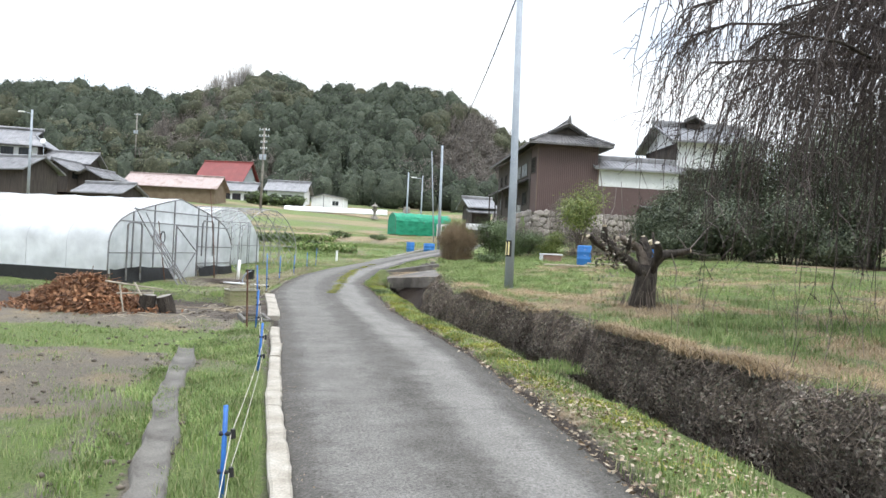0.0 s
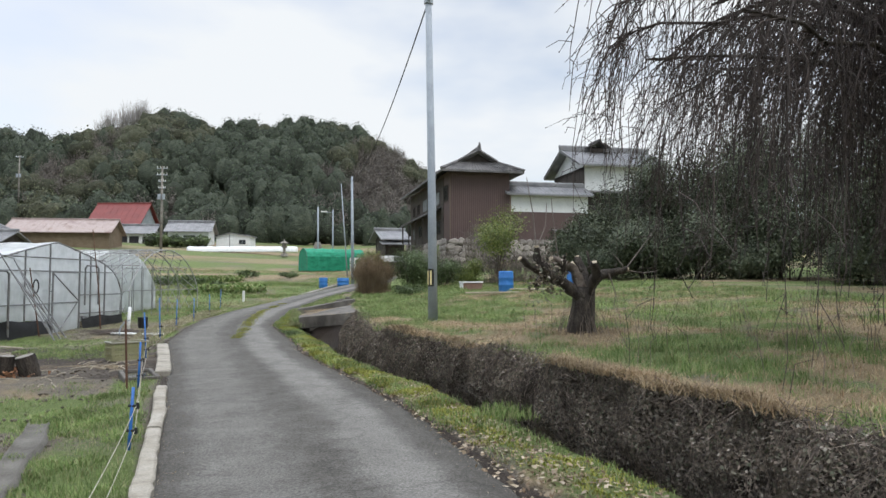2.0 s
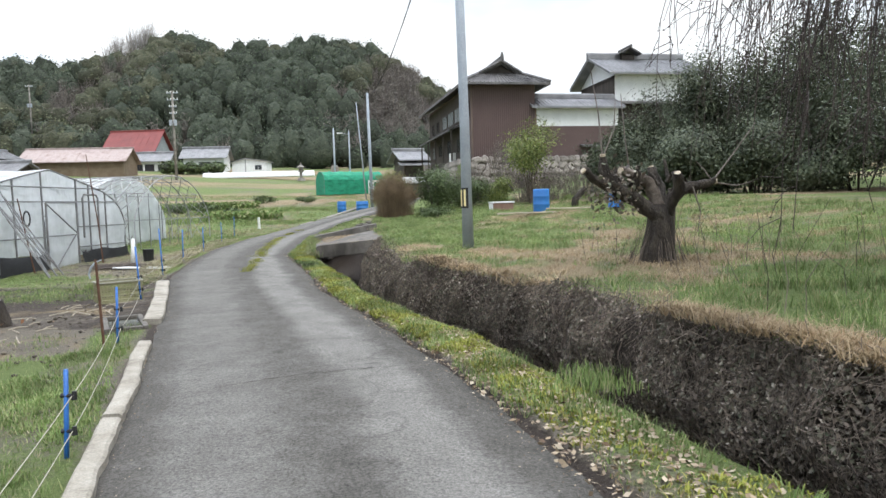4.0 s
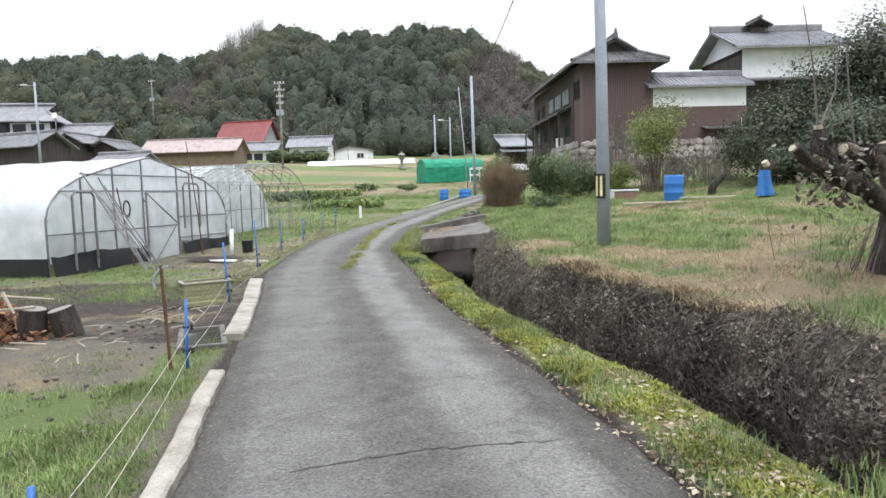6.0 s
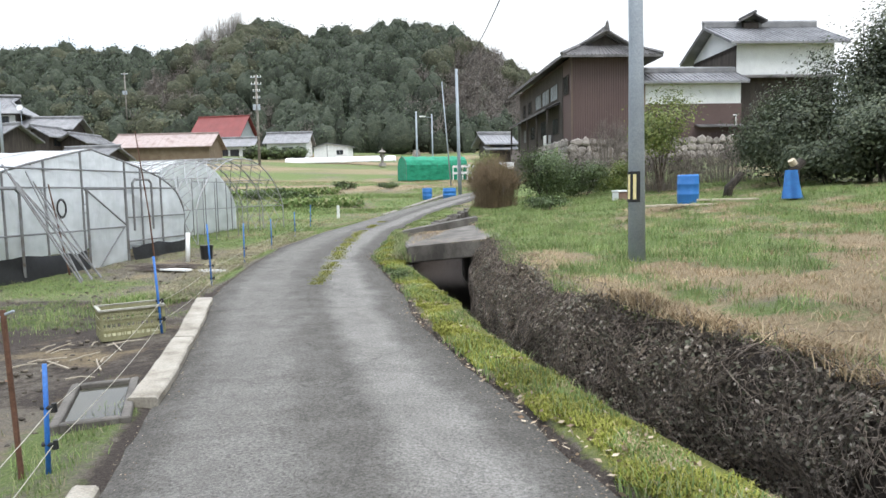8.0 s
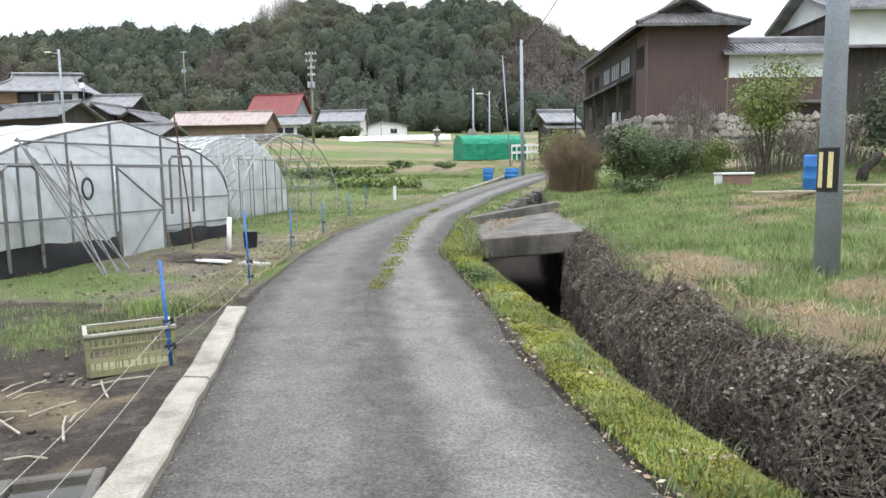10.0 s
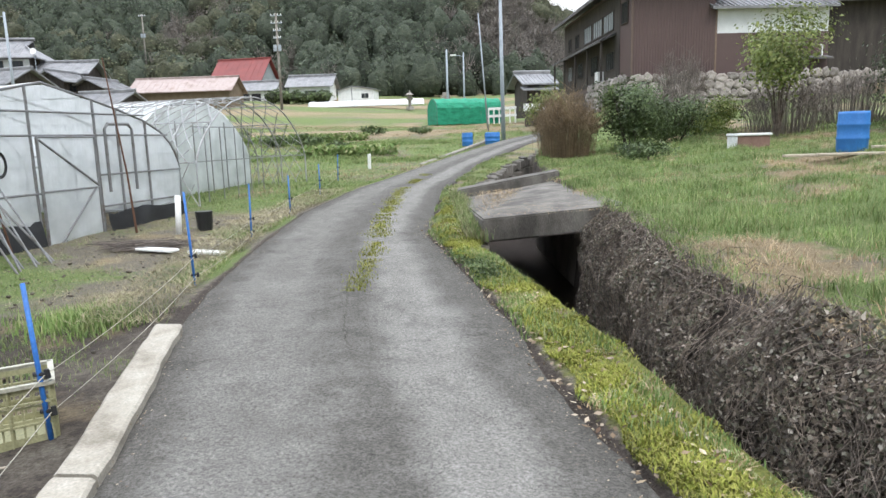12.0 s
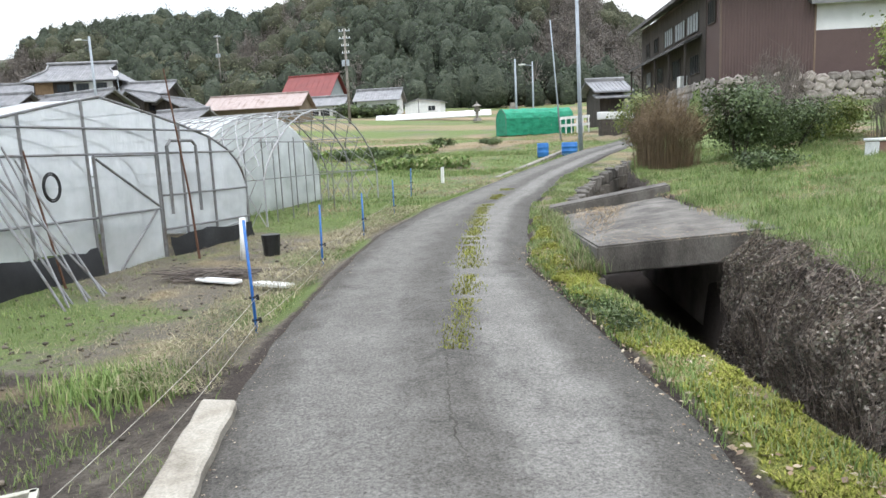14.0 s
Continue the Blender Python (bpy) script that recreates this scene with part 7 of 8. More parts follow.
def prunings():
    """A heap of dry branches with two sawn logs at its end."""
    rng = np.random.default_rng(12)
    p = thing("branch_heap", pose(-7.75, 13.7, -0.1), "heap of dry reddish-brown prunings on the field", "brush pile")
    lines = []
    for _ in range(1500):
        x = rng.normal() * 0.62
        x = max(-1.5, min(1.45, x))
        y = rng.normal() * 0.35
        top = 0.78 * math.exp(-(x / 1.15) ** 2 - (y / 0.6) ** 2)
        z = rng.uniform(0.02, max(0.05, top))
        a, e, L = rng.uniform(0, 6.28), rng.normal() * 0.35, rng.uniform(0.15, 0.55)
        d = np.array((math.cos(a) * math.cos(e), math.sin(a) * math.cos(e), math.sin(e))) * L
        c = np.array((x, y, z))
        pts = [c - d / 2, c + rng.normal(size=3) * 0.03, c + d / 2]
        if min(q[2] for q in pts) > -0.02:
            lines.append(pts)
    tagged(strands("twig_mass", lines, 0.011, PILE_WOOD, p, "", 0.6), kind="stuff")
    pts = np.c_[rng.normal(size=(5200, 2)) * (0.6, 0.33), np.zeros(5200)]
    pts[:, 2] = rng.uniform(0.02, 1, 5200) * (0.74 * np.exp(-(pts[:, 0] / 1.15) ** 2 - (pts[:, 1] / 0.6) ** 2) + 0.03)
    tagged(leaves("dry_leaves", pts, 0.07, leaf_surf("dry_heap_leaves", [(0.16, 0.07, 0.035), (0.28, 0.14, 0.075), (0.36, 0.20, 0.11), (0.10, 0.05, 0.03)], 0.85, 0.3, 0.1), p, "curled dry leaves", seed=6), kind="stuff")
    for x, y, r, h, lean in ((-6.42, 13.6, 0.17, 0.42, 10), (-5.98, 13.75, 0.17, 0.40, -14)):
        b = thing("sawn_log", pose(x, y, -0.12, 4, lean, 20), "dark sawn log standing beside the branch heap", "log", "sawn logs")
        bm = bmesh.new()
        tube(bm, [(0, 0, 0), (0.01, 0, h * 0.5), (0, 0, h)], r, r * 0.95, 14)
        part("bark", bm, BARK, b, smooth=False)
        bm = bmesh.new()
        tube(bm, [(0, 0, h - 0.002), (0, 0, h + 0.008)], r * 0.86, r * 0.84, 14)
        part("cut_face", bm, CONCRETE, b, "greyed saw cut")
    for pts in ([(-7.1, 13.3, 0.55), (-6.0, 13.5, 0.42)], [(-6.9, 13.4, 0.30), (-6.1, 13.3, 0.36)], [(-6.75, 13.2, 0.5), (-6.6, 13.1, -0.05)], [(-6.5, 13.3, 0.55), (-6.3, 13.2, 0.3)]):
        b = thing("loose_stick", pose(0, 0, 0), "bleached stick resting on the logs", "stick", "loose sticks")
        bm = bmesh.new()
        tube(bm, pts, 0.022, 0.016, 6)
        part("stick", bm, BAMBOO, b)
    for k in range(34):
        x, y = (-5.3 + rng.normal() * 0.38, 14.5 + rng.normal() * 0.5) if k < 20 else (-5.6 + rng.normal() * 0.8, 12.9 + rng.normal() * 0.5)
        if x > lerp(y, ROAD_L) - 0.3:
            continue
        a, L = rng.uniform(0, 3.14), rng.uniform(0.12, 0.5)
        z = float(left_z(x, y)) + 0.03
        bm = bmesh.new()
        tube(bm, [(-L / 2, 0, 0), (0, 0.01, 0.02), (L / 2, 0, 0.03 * rng.random())], 0.010, 0.007, 5)
        ob = part("loose_stick", bm, BAMBOO, None)
        ob.matrix_basis = pose(x, y, z, 0, 0, math.degrees(a))
        tagged(ob, "short bleached stick lying on dark soil", "stick", "loose sticks")
    basin = thing("water_basin", pose(-4.0, 13.2, -0.005, 0, 0, 24), "small square basin of murky water beside the lane", "basin")
    part("water", soft_box(-0.20, -0.55, -0.1, 0.20, 0.50, -0.015, 0.01, 1), WATER, basin, "still murky water")
    for x0, y0, x1, y1 in ((-0.27, -0.62, -0.20, 0.57), (0.20, -0.62, 0.27, 0.57), (-0.20, -0.62, 0.20, -0.55), (-0.20, 0.50, 0.20, 0.57)):
        part("rim", soft_box(x0, y0, -0.12, x1, y1, 0.02, 0.01, 1), DARK_CONCRETE, basin)
    rng2 = np.random.default_rng(71)
    lines = []
    for _ in range(260):
        c = np.array((-8.0 + rng2.normal() * 0.42, 23.2 + rng2.normal() * 0.16, -0.04 + 0.10 * rng2.random()))
        a, L = rng2.normal() * 0.35 + 0.1, rng2.uniform(0.2, 0.7)
        e = np.array((math.cos(a), math.sin(a), rng2.normal() * 0.12)) * L / 2
        lines.append([c - e, c + (0, 0, 0.04), c + e])
    b = thing("stalk_bundle", pose(0, 0, 0), "loose bundle of dry grey stalks before the greenhouse", "stalks")
    tagged(strands("stalk_mass", lines, 0.008, TWIG_GREY, b, "", 0.6), kind="stuff")


prunings()


def field_channel():
    """A shallow muddy channel between the field and the verge, sunk between low grassy lips."""
    bm = bmesh.new()
    prev = None
    for y in np.arange(-3.0, 9.3, 0.15):
        x = float(lerp(y, ((-3, 0.1), (4.1, -1.86), (5.57, -2.42), (6.82, -2.91), (8.21, -3.36), (9.3, -3.75))))
        z = float(left_z(x, y)) + 0.055
        a, b = 0.085 + 0.05 * wob(0, y, 2.3, 31), 0.085 + 0.05 * wob(5, y, 2.1, 32)
        ring = [bm.verts.new(p) for p in ((x - a - 0.05, y, z - 0.06), (x - a - 0.02, y, z + 0.012), (x - a, y, z - 0.01), (x, y, z - 0.014), (x + b, y, z - 0.01), (x + b + 0.02, y, z + 0.012), (x + b + 0.05, y, z - 0.06))]
        if prev:
            for k in range(6):
                bm.faces.new((prev[k], prev[k + 1], ring[k + 1], ring[k]))
        prev = ring
    ob = part("field_channel", bm, WET_MUD, None, "", True)
    tagged(ob, "shallow muddy channel between field and verge", "channel", "", "structure")


field_channel()


# ---- far small things ----
def far_bits():
    t = thing("film_tunnel", pose(-33.2, 125.5, 7.35, 0, 0, -2), "long low crop tunnel of white film", "crop tunnel")
    bm = bmesh.new()
    rows = []
    for i in range(40):
        x = 19.5 * i / 39
        s = 0.95 + 0.08 * wob(x, 0, 0.9)
        rows.append([bm.verts.new((x, 0.9 * s * math.cos(a), 1.0 * s * math.sin(a))) for a in np.linspace(math.pi, 0, 9)])
    for a, b in zip(rows, rows[1:]):
        for k in range(8):
            bm.faces.new((a[k], a[k + 1], b[k + 1], b[k]))
    bm.faces.new(rows[0])
    bm.faces.new(rows[-1][::-1])
    part("film", bm, WHITE_PAINT, t, smooth=True)
    l = thing("stone_lantern", pose(-15.4, 120, 6.3), "grey stone lantern on a stepped base", "stone lantern")
    for name, z0, z1, a, b in (("base", 0, 0.5, 0.75, 0.6), ("post", 0.5, 1.5, 0.26, 0.26), ("platform", 1.5, 1.75, 0.5, 0.6), ("fire_box", 1.75, 2.3, 0.42, 0.42), ("cap", 2.3, 2.65, 0.85, 0.25), ("finial", 2.65, 3.1, 0.16, 0.06)):
        bm = bmesh.new()
        tube(bm, [(0, 0, z0), (0, 0, z1)], a, b, 6)
        part(name, bm, CONCRETE, l)
    s = thing("stone_marker", pose(-9.6, 119.5, 6.2), "round-topped stone marker by the field", "stone")
    bm = bmesh.new()
    tube(bm, [(0, -0.2, 0), (0, -0.2, 1.6), (0, -0.2, 2.2), (0, -0.2, 2.6)], 0.9, 0.5, 10)
    for v in bm.verts:
        v.co.y *= 0.35
    part("slab", bm, CONCRETE, s)
    leafy_line = ((-42, 133.5), (-39.6, 133), (-37.2, 132.6), (-34.8, 132.2), (-32.6, 132))
    for i, (x, y) in enumerate(leafy_line):
        leafy("hedge", x, y, 2.6, 1.9, 1100, 0.3, LAUREL, "clipped green hedge before the houses", "hedge", 60 + i, "village hedge", low=0.0)
    f = thing("white_railing", pose(-2.6, 79, 2.9, 0, 0, -35), "white tubular railing beside the upper lane", "railing")
    for k in range(6):
        bm = bmesh.new()
        tube(bm, [(0.62 * k, 0, 0), (0.62 * k, 0, 1.5)], 0.06, 0.06, 6)
        part("post", bm, WHITE_PAINT, f)
    for z in (0.75, 1.45):
        bm = bmesh.new()
        box(bm, -0.05, -0.05, z - 0.12, 3.2, 0.05, z + 0.12)
        part("rail", bm, WHITE_PAINT, f)
    w = thing("lane_wall", pose(1.1, 78, 2.4, 0, 0, 32), "pale plastered wall on a stone footing", "wall", "", "structure")
    part("footing", soft_box(0, 0, 0, 7, 0.5, 1.6, 0.06, 1), STONE_BACK, w)
    part("coping", soft_box(-0.1, -0.05, 1.6, 7, 0.55, 2.3, 0.06, 1), PLASTER, w)
    rng = np.random.default_rng(77)
    # leafy vegetable rows and rough banks in the far field
    pts = []
    for y0, x0, x1, n in ((57, -20, -13, 1600), (59.5, -19, -11, 1600), (46, -12, -7, 900)):
        xs = rng.uniform(x0, x1, n)
        ys = y0 + rng.normal(size=n) * 0.25
        pts.append(np.c_[xs, ys, [left_z(a, b) + 0.05 for a, b in zip(xs, ys)] + rng.random(n) * 0.5])
    tagged(leaves("crop_rows", np.concatenate(pts), 0.16, GRASS, None, "rows of dark leafy vegetables in the far field", seed=8), "", "crops", "", "stuff")
    for x, y, h in ((-13.5, 52, 0.9), (-16, 54, 0.8), (-10.5, 48, 0.7), (-20, 58, 1.0), (-12, 67, 0.9), (-8, 66, 0.7)):
        leafy("field_shrub", x, y, h, h * 1.3, 700, 0.12, LAUREL, "low green bush on the field bank", "shrub", int(1000 + x * 7 + y), "field bushes", low=0.0)


far_bits()


# ---- grass, moss, litter and bank growth ----
def scatter():
    rng = np.random.default_rng(40)

    def spot(n, y0, y1, side, reach, power=1.4):
        y = rng.uniform(y0, y1, n)
        o = reach * rng.random(n) ** power
        if side == "bank":
            x = lerp(y, BANK) + 0.02 + o
        elif side == "left":
            x = lerp(y, ROAD_L) - 0.24 - o
        else:
            a, b = lerp(y, ROAD_R), lerp(y, DITCH)
            x = a + (b - a) * rng.random(n)
        return x, y

    def z_of(x, y, side):
        if side == "bank":
            return np.array([right_z(a, b) + (0.10 * wob(a, b, 0.8, 2) + 0.06 * wob(a, b, 2.3, 3)) * min(1, max(0, a - lerp(b, BANK))) for a, b in zip(x, y)])
        if side == "left":
            k = np.clip((lerp(y, ROAD_L) - x) / 0.9, 0, 1)
            low = np.array([left_z(a, b) + 0.05 * wob(a, b, 1.1) + 0.03 * wob(a, b, 3.1, 1) for a, b in zip(x, y)])
            return road_z(y) * (1 - k) + low * k - 0.02 * (1 - k)
        a, b = lerp(y, ROAD_R), lerp(y, DITCH)
        s = (x - a) / (b - a)
        return road_z(y) + 0.05 * np.sin(math.pi * np.clip(s, 0, 1)) + 0.03 * np.array([wob(r * 3 + q, v, 2.0) for r, q, v in zip(a, s, y)])

    n1 = lambda x, y: np.array([wob(a, b, 0.45, 5) for a, b in zip(x, y)])
    # right bank: green and straw patches
    x, y = spot(26000, 2.0, 36, "bank", 12, 1.1)
    z = z_of(x, y, "bank")
    k = np.array([bank_tone(a, b) for a, b in zip(x, y)]) + rng.normal(size=len(x)) * 0.34
    g = k > 0.0
    P = np.c_[x, y, z - 0.02]
    tagged(blades("bank_grass", tufts(P[g], 12, 0.05, 3), 0.08 + 0.10 * np.clip(np.repeat(k[g], 12), 0, 1), 0.0036, GRASS, None, "tufts of green grass on the bank", 41, 1.1), "", "grass", "", "stuff")
    tagged(blades("bank_straw", tufts(P[~g], 12, 0.08, 4), 0.085, 0.0036, STRAW, None, "matted dry straw grass on the bank", 42, 2.2), "", "grass", "", "stuff")
    # verge: moss cushions, grass tufts and litter
    x, y = spot(190000, 3.0, 27, "verge", 1)
    keep = rng.random(len(x)) < lerp(y, ((3, 0.15), (8, 0.3), (11, 1), (23, 1), (27, 0.5)))
    cush = np.array([wob(a, b, 3.2, 14) + 0.5 * wob(a, b, 8.0, 14) for a, b in zip(x, y)])
    z = z_of(x, y, "verge") + 0.030 * cush
    x = x + 0.09 * np.array([wob(a, b, 3.5, 23) for a, b in zip(x, y)]) + rng.normal(size=len(x)) * 0.02
    tone = np.array([wob(a, b, 2.2, 19) for a, b in zip(x, y)]) + rng.normal(size=len(x)) * 0.13 - lerp(y, ((3, 0.32), (9, 0.16), (12, 0.0), (30, 0.0)))
    mossy = tone > -0.13
    dry = ~mossy & (rng.random(len(x)) < 0.32)
    thin = rng.random(len(x)) < 0.34
    inner = (x - lerp(y, ROAD_R)) / (lerp(y, DITCH) - lerp(y, ROAD_R))
    keep &= inner > 0.06 + 0.22 * np.array([max(0.0, wob(0.3 * a, b, 2.4, 34) + 0.35) for a, b in zip(x, y)])
    P = np.c_[x, y, z][keep & mossy]
    Q = np.c_[x, y, z - 0.008]
    tagged(blades("verge_turf", Q[keep & ~mossy & ~dry & thin], 0.045, 0.0045, GRASS, None, "short green turf between the moss", 61, 1.0), "", "grass", "", "stuff")
    tagged(blades("verge_thatch", Q[keep & dry & thin], 0.035, 0.004, STRAW, None, "brown dead grass between the moss", 62, 2.5), "", "grass", "", "stuff")
    tagged(blades("verge_moss", P, 0.03, 0.0055, MOSS, None, "bright yellow-green moss on the verge", 43, 1.3), "", "moss", "", "stuff")
    x, y = spot(26000, 1.5, 40, "verge", 1)
    keep = np.array([wob(a, b, 1.5, 15) for a, b in zip(x, y)]) > np.where((y > 10) & (y < 22), 0.12, -0.02)
    P = np.c_[x, y, z_of(x, y, "verge") - 0.01][keep]
    tagged(blades("verge_grass", P, 0.095, 0.0042, GRASS, None, "thin green grass on the verge", 44, 0.8), "", "grass", "", "stuff")
    x, y = spot(9000, 1.0, 24, "verge", 1)
    x = x - 0.12 * rng.random(len(x))
    keep = rng.random(len(x)) < lerp(y, ((1, 1), (9, 0.9), (12, 0.3), (24, 0.2)))
    P = np.c_[x, y, z_of(x, y, "verge") + 0.012][keep]
    tagged(leaves("fallen_leaves", P, 0.03, LITTER, None, "dry fallen leaves along the lane edge", 0.75, 45, 1.6), "", "leaves", "", "stuff")
    P = np.array([(1.4 + rng.normal() * 0.16, 8.86 + rng.normal() * 0.22, 0.03) for _ in range(700)])
    tagged(blades("grass_clump", P, 0.10, 0.004, GRASS, None, "tall green clump of grass by the ditch", 46, 0.6), "", "grass", "", "stuff")
    P = np.array([(-2.62 + 0.5 * u + rng.normal() * 0.08, 21.5 - 1.7 * u + rng.normal() * 0.12, 0.13) for u in rng.random(2600)])
    tagged(leaves("verge_weeds", P + np.c_[np.zeros((2600, 2)), 0.05 * rng.random(2600)], 0.028, LAUREL, None, "small green weeds at the culvert mouth", 0.2, 47), "", "weeds", "", "stuff")
    # grass down the middle of the lane
    pts = []
    for yy in rng.uniform(19.2, 33, 6500):
        c = lerp(yy, ((18.8, -3.6), (20.3, -3.68), (24.5, -4.15), (28.7, -4.45), (33, -4.2)))
        w = 0.085 + 0.05 * wob(0, yy, 1.4, 16)
        if wob(0, yy, 0.8, 17) + 0.4 * wob(0, yy, 2.6, 17) > -0.1:
            pts.append((c + rng.normal() * w, yy, road_z(yy) + 0.02))
    tagged(blades("lane_grass", np.array(pts), 0.045, 0.006, MOSS, None, "low mossy grass along the middle of the lane", 48, 0.9), "", "grass", "", "stuff")
    # straw and soil left on the culvert deck
    u, v = rng.random(5200), rng.random(5200) ** 0.5
    P = np.c_[-2.3 + 1.9 * v - 0.5 * u * 0.9, 22.3 + 4.5 * u, 0.445 + 0.12 * v + 0.02 * u + 0.01]
    tagged(blades("deck_straw", P, 0.05, 0.005, STRAW, None, "dry straw lying on the culvert deck", 57, 5.0), "", "straw", "", "stuff")
    u = rng.random(5200)
    P = np.c_[-2.38 - 0.62 * u + rng.normal(size=5200) * 0.09, 22.0 + 5.6 * u, 0.16 + 0.16 * u]
    pick = rng.random(5200) < 0.45
    tagged(blades("deck_edge_grass", P[pick], 0.24, 0.0055, GRASS, None, "rough green grass along the edge of the culvert deck", 65, 0.7), "", "grass", "", "stuff")
    tagged(blades("deck_edge_straw", P[~pick], 0.20, 0.005, STRAW_PALE, None, "pale dry grass along the edge of the culvert deck", 66, 1.1), "", "grass", "", "stuff")
    # left verge and field
    x, y = spot(32000, 1.0, 40, "left", 9, 1.3)
    o = lerp(y, ROAD_L) - x
    k = n1(x, y) + 0.45 * np.array([wob(a, b, 1.7, 35) for a, b in zip(x, y)]) + rng.normal(size=len(x)) * 0.18
    k += np.where((y < 12.6) & (o < 1.5), 0.35, 0) + np.where((y > 9.2) & (y < 11.2), 0.35, 0) + np.where((y > 11.4) & (y < 13.3) & (o > 0.9), -0.5, 0) + np.where((y > 13.2) & (y < 16.4), -0.5, 0) + np.where((y > 16.4) & (y < 18.5), 0.1, 0) + np.where((y < 5.6) & (o > 1.7), 0.3, 0)
    path = np.abs(x - lerp(y, ((-5, 0.6), (4.05, -1.95), (8.4, -3.4), (10, -4.1)))) < 0.2
    z = z_of(x, y, "left")
    ok = ~path & ((k > 0.12) | ((y < 13) & (k > -0.25) & (rng.random(len(x)) < 0.35)) | ((y > 18.5) & (rng.random(len(x)) < 0.6)))
    P, kk, yy = np.c_[x, y, z - 0.02][ok], k[ok], y[ok]
    g = (kk > 0.1) & ((yy < 18.5) | (kk > 0.08))
    tagged(blades("field_grass", tufts(P[g], 8, 0.05, 5), 0.04 + 0.09 * np.clip(np.repeat(kk[g], 8), 0, 1), 0.0034, GRASS, None, "short green grass on the field edge", 49, 0.8), "", "grass", "", "stuff")
    tagged(blades("field_straw", tufts(P[~g], 9, 0.07, 6), 0.06, 0.0034, STRAW_PALE, None, "thin dry grass before the greenhouse", 50, 2.8), "", "grass", "", "stuff")
    P = np.array([(-6.2 + rng.normal() * 0.35, 18.6 + rng.normal() * 0.25, -0.08) for _ in range(1500)])
    tagged(blades("grass_clump", P, 0.17, 0.006, GRASS, None, "bright green clump of grass on the field", 51, 0.7), "", "grass", "", "stuff")
    # thick low clover beside the kerb
    x, y = spot(5200, 0.5, 11.4, "left", 1.25, 1.0)
    keep = np.array([wob(a, b, 0.9, 21) + 0.5 * wob(a, b, 2.4, 21) for a, b in zip(x, y)]) > -0.02
    P = np.c_[x, y, z_of(x, y, "left") - 0.01][keep]
    tagged(blades("kerb_grass", tufts(P, 10, 0.05, 9), 0.07, 0.0045, GRASS, None, "low bright green weeds beside the kerb", 58, 1.0), "", "grass", "", "stuff")
    # straw laid along the lane past the kerb
    x, y = spot(7000, 18.3, 30, "left", 0.9, 0.9)
    tagged(blades("verge_straw", np.c_[x, y, road_z(y) - 0.03], 0.055, 0.0045, STRAW_PALE, None, "flattened straw along the fence", 52, 4.5), "", "straw", "", "stuff")
    # clods and small stones on the bare soil
    v, f = ball(1)
    chunks = []
    for _ in range(3000):
        yy = rng.uniform(1.5, 27)
        xx = float(lerp(yy, ROAD_L)) - 0.3 - 7 * rng.random() ** 1.3
        r = 0.010 + 0.026 * rng.random() ** 3
        chunks.append(v * rng.uniform(0.6, 1.2, (len(v), 1)) * (r * rng.uniform(0.8, 1.6), r, r * 0.7) + (xx, yy, left_z(xx, yy) + 0.01))
    ff = (f[None] + (np.arange(len(chunks)) * len(v))[:, None, None]).reshape(-1, 3)
    clod = surf("soil_clods", [(0.06, 0.05, 0.038), (0.15, 0.125, 0.095)], 9.0, 0.95, 0.3, per_island=0.5)
    tagged(arrays("soil_clods", np.concatenate(chunks), ff, clod, None, "clods and small stones on the bare soil"), "", "soil", "", "stuff")
    # far fields
    n = 30000
    x, y = rng.uniform(-45, 0, n), rng.uniform(30, 92, n)
    ok = x < lerp(y, ROAD_L) - 0.5
    x, y = x[ok], y[ok]
    k = n1(x, y) + rng.normal(size=len(x)) * 0.15
    bare = (y > 62) & (y < 78) & (x > -30) & (x < -6) & (n1(x, y) > -0.1)
    P = np.c_[x, y, z_of(x, y, "left") - 0.03]
    tagged(blades("far_grass", tufts(P[(k > -0.05) & ~bare], 4, 0.2, 7), 0.17, 0.011, GRASS, None, "rough green grass on the far fields", 53, 1.0), "", "grass", "", "stuff")
    tagged(blades("far_straw", tufts(P[(k <= -0.05) & ~bare], 4, 0.2, 8), 0.12, 0.011, STRAW, None, "rough dry grass on the far fields", 54, 1.2), "", "grass", "", "stuff")
    x, y = rng.uniform(-22, -4, 26000), rng.uniform(37, 62, 26000)
    band = np.sin(y * 0.62 + 0.12 * x) + 0.9 * np.array([wob(a, b, 0.3, 33) for a, b in zip(x, y)])
    ok = (x < lerp(y, ROAD_L) - 1.0) & (band > 0.55)
    P = np.c_[x, y, z_of(x, y, "left") - 0.03][ok]
    tagged(blades("field_weeds", tufts(P, 4, 0.14, 12), 0.2, 0.011, GRASS, None, "lush dark green weeds in strips across the field", 64, 0.9), "", "weeds", "", "stuff")
    # leaves and vines over the ditch wall: a bulging, uneven curtain, thinner towards the dark foot
    def curtain(y, s):
        """How far the growth stands out from the wall, and its height."""
        lump = np.array([0.6 * wob(a, b * 1.3, 1.1, 18) + 0.6 * wob(a, b * 2, 2.8, 18) for a, b in zip(y, s)])
        out = 0.08 + 0.20 * np.sin(math.pi * np.clip(s, 0, 1) ** 1.5) - 0.20 * np.clip(s - 0.8, 0, 1) + 0.16 * lump + 0.95 * np.array([foot_out(a) for a in y]) * np.clip(1 - s, 0, 1)
        sag = np.array([wob(a, 0, 0.9, 26) for a in y])
        return lerp(y, BANK) - out, road_z(y) - 0.95 + (bank_z(y) + 0.10 + 0.16 * sag - road_z(y) + 0.95) * s

    n = 165000
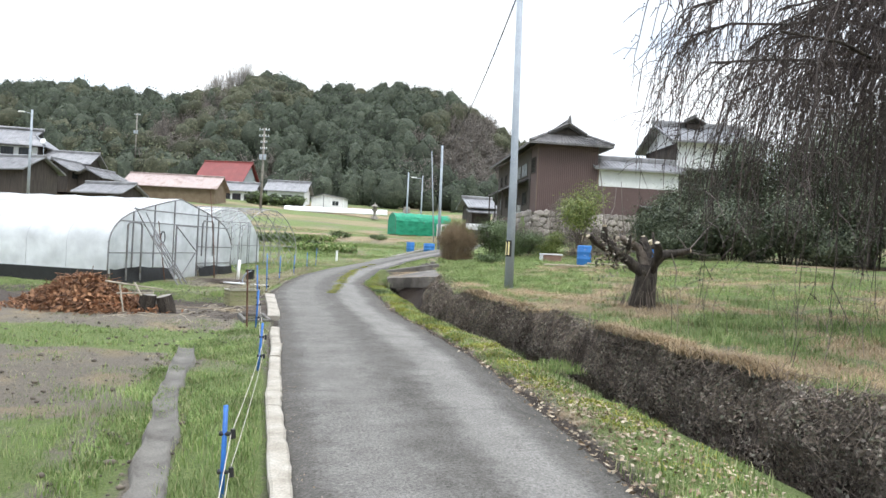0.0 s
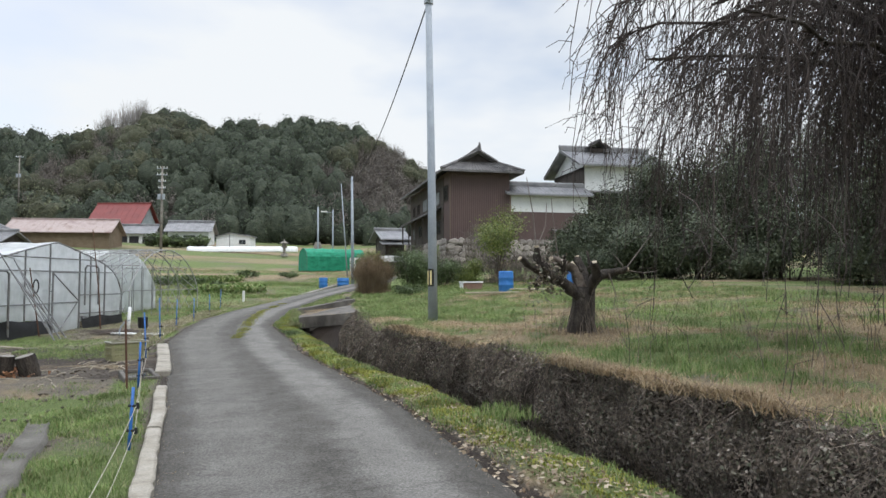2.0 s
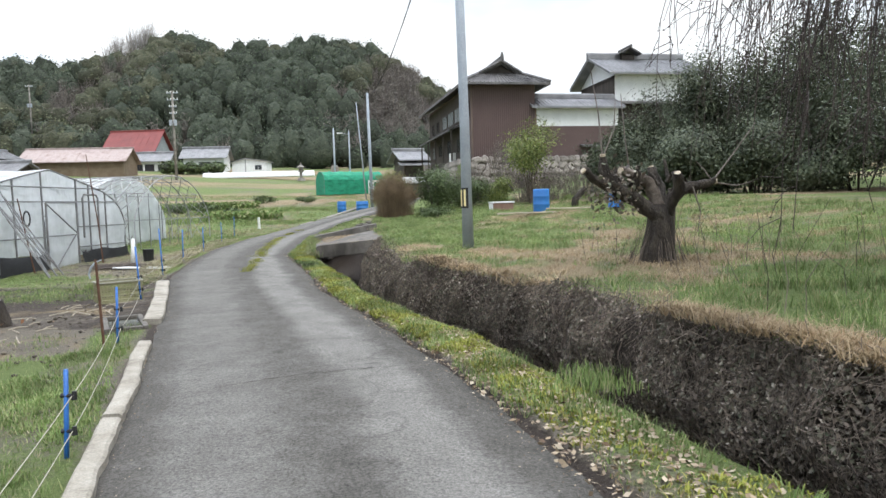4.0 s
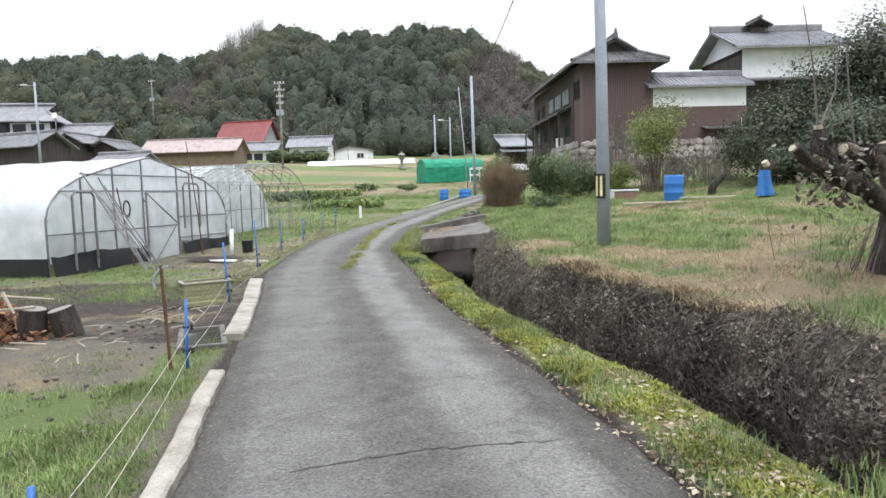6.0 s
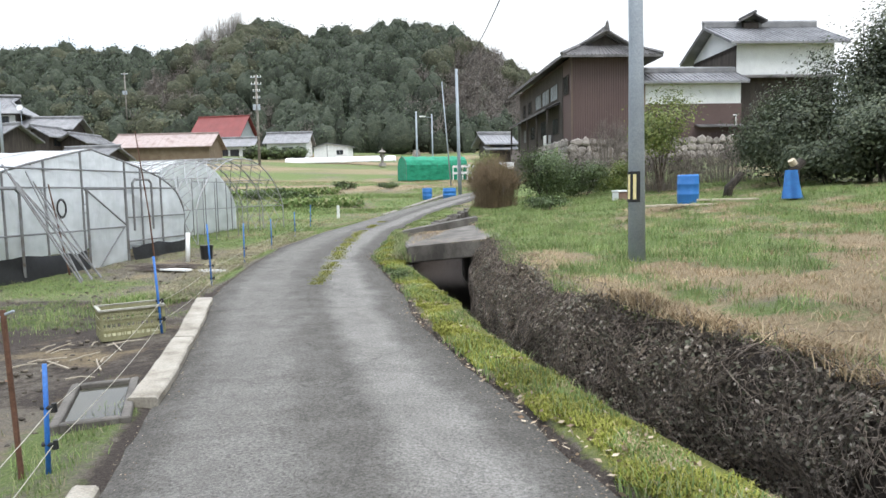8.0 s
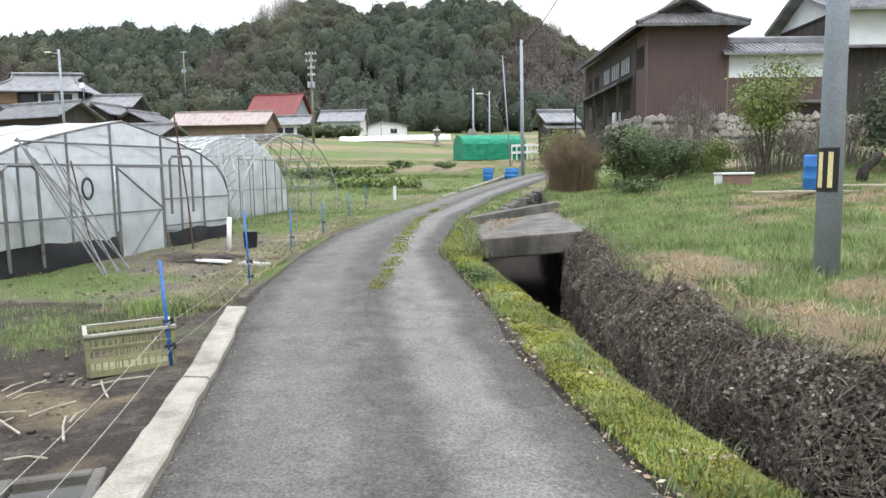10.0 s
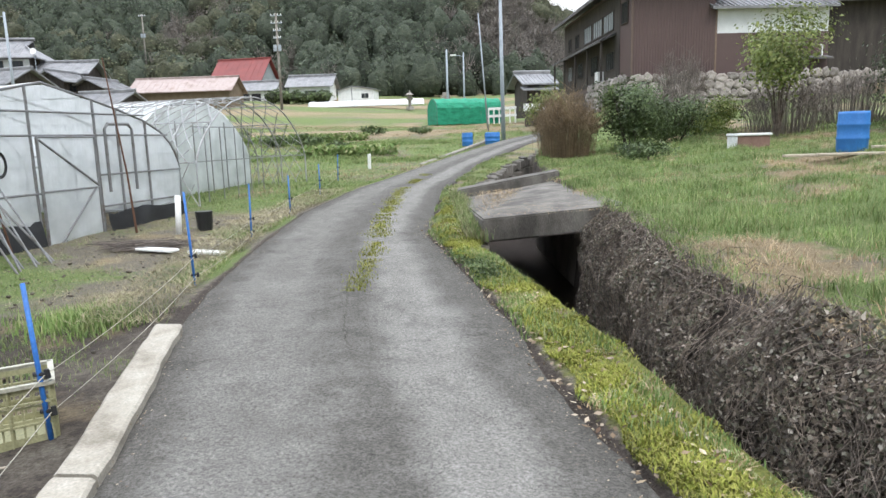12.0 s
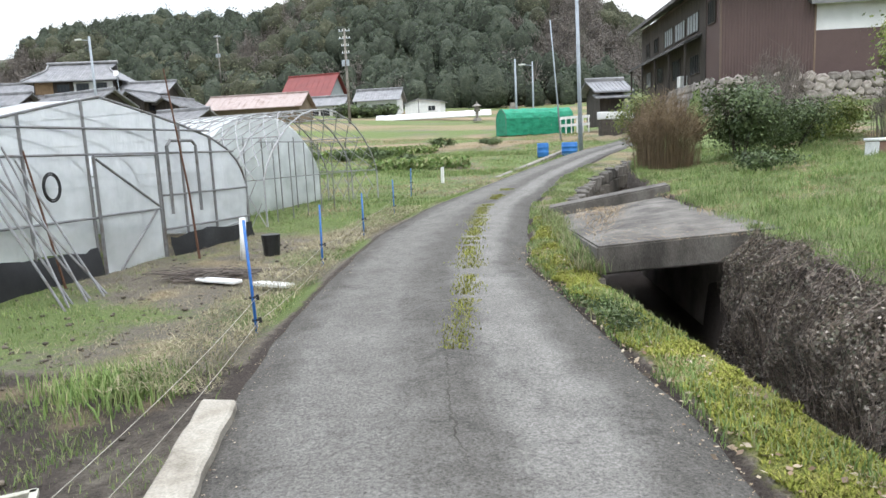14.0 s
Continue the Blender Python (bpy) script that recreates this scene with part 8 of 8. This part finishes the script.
    y, s = rng.uniform(0, 22.0, n), rng.random(n) ** 0.7
    thick = np.array([wob(a, b, 1.6, 27) for a, b in zip(y, s)]) + rng.normal(size=n) * 0.2 > -0.18
    y, s = y[thick], s[thick]
    x, z = curtain(y, s)
    tagged(leaves("bank_ivy", np.c_[x - 0.04 * rng.random(len(x)), y, z], 0.027, IVY, None, "dark withered leaves hanging over the ditch wall", 0.0, 55, 1.4), "", "ivy", "", "stuff")
    lines = []
    for _ in range(7000):
        yy, s0 = rng.uniform(0, 22.0), rng.uniform(0.35, 1.06)
        drop, drift = rng.uniform(0.06, 0.34), rng.normal() * 0.16
        ys_, ss = yy + drift * np.linspace(0, 1, 6) + rng.normal(size=6) * 0.035, np.clip(s0 - drop * np.linspace(0, 1, 6) + rng.normal(size=6) * 0.02, 0.0, 1.1)
        px, pz = curtain(ys_, ss)
        lines.append(np.c_[px - 0.02 - 0.04 * rng.random(6), ys_, pz])
    tagged(strands("bank_vines", lines, 0.0029, VINE, None, "tangled dead vines over the ditch wall", 0.5), "", "vines", "", "stuff")
    # dry grass drooping over the lip in clumps, and bent stalks on top
    y = rng.uniform(1, 16.5, 3400)
    y = y[np.array([wob(a, 1, 0.8, 28) + 0.6 * wob(a, 1, 2.3, 28) for a in y]) + rng.normal(size=len(y)) * 0.15 > 0.28]
    x, z = curtain(y, np.full(len(y), 1.0))
    P = np.c_[x + rng.uniform(-0.05, 0.22, len(x)), y, z - 0.03]
    tagged(blades("lip_straw", tufts(P, 9, 0.06, 11), 0.10, 0.0038, STRAW, None, "dry grass drooping over the bank lip", 63, 2.6), "", "grass", "", "stuff")
    lines = []
    for _ in range(1300):
        yy = rng.uniform(1, 21.5)
        b = float(lerp(yy, BANK))
        p = np.array((b + rng.uniform(-0.2, 0.45), yy, float(bank_z(yy)) - 0.02))
        a, L = rng.uniform(0, 6.28), rng.uniform(0.15, 0.6)
        q = p + (L * math.cos(a) * 0.7, L * math.sin(a), rng.uniform(-0.05, 0.14))
        lines.append([p, (p + q) / 2 + (0, 0, 0.07), q])
    tagged(strands("bank_stalks", lines, 0.0036, VINE, None, "bent dry stalks along the bank top", 0.5), "", "stalks", "", "stuff")
    # upright dry stems under the cherry
    lines = []
    for _ in range(150):
        xx, yy = rng.uniform(2.8, 9.5), rng.uniform(6.5, 15)
        p = np.array((xx, yy, float(right_z(xx, yy))))
        lines.append([p, p + (rng.normal() * 0.05, rng.normal() * 0.05, 0.3), p + (rng.normal() * 0.16, rng.normal() * 0.16, rng.uniform(0.35, 0.9))])
    tagged(strands("dry_stems", lines, 0.005, VINE, None, "thin upright dead stems under the cherry", 0.5), "", "stems", "", "stuff")
    # grit and small stones along the lane edges
    pts = []
    for _ in range(2600):
        yy = rng.uniform(1, 24)
        xx = float(lerp(yy, ROAD_R)) - abs(rng.normal()) * 0.12 if rng.random() < 0.6 else float(lerp(yy, ROAD_L)) + abs(rng.normal()) * 0.12
        pts.append((xx, yy, float(road_z(yy)) + 0.014))
    tagged(leaves("edge_grit", np.array(pts), 0.011, LITTER, None, "loose grit along the lane edges", 0.8, 56, 1.1), "", "grit", "", "stuff")


scatter()

stone_wall()
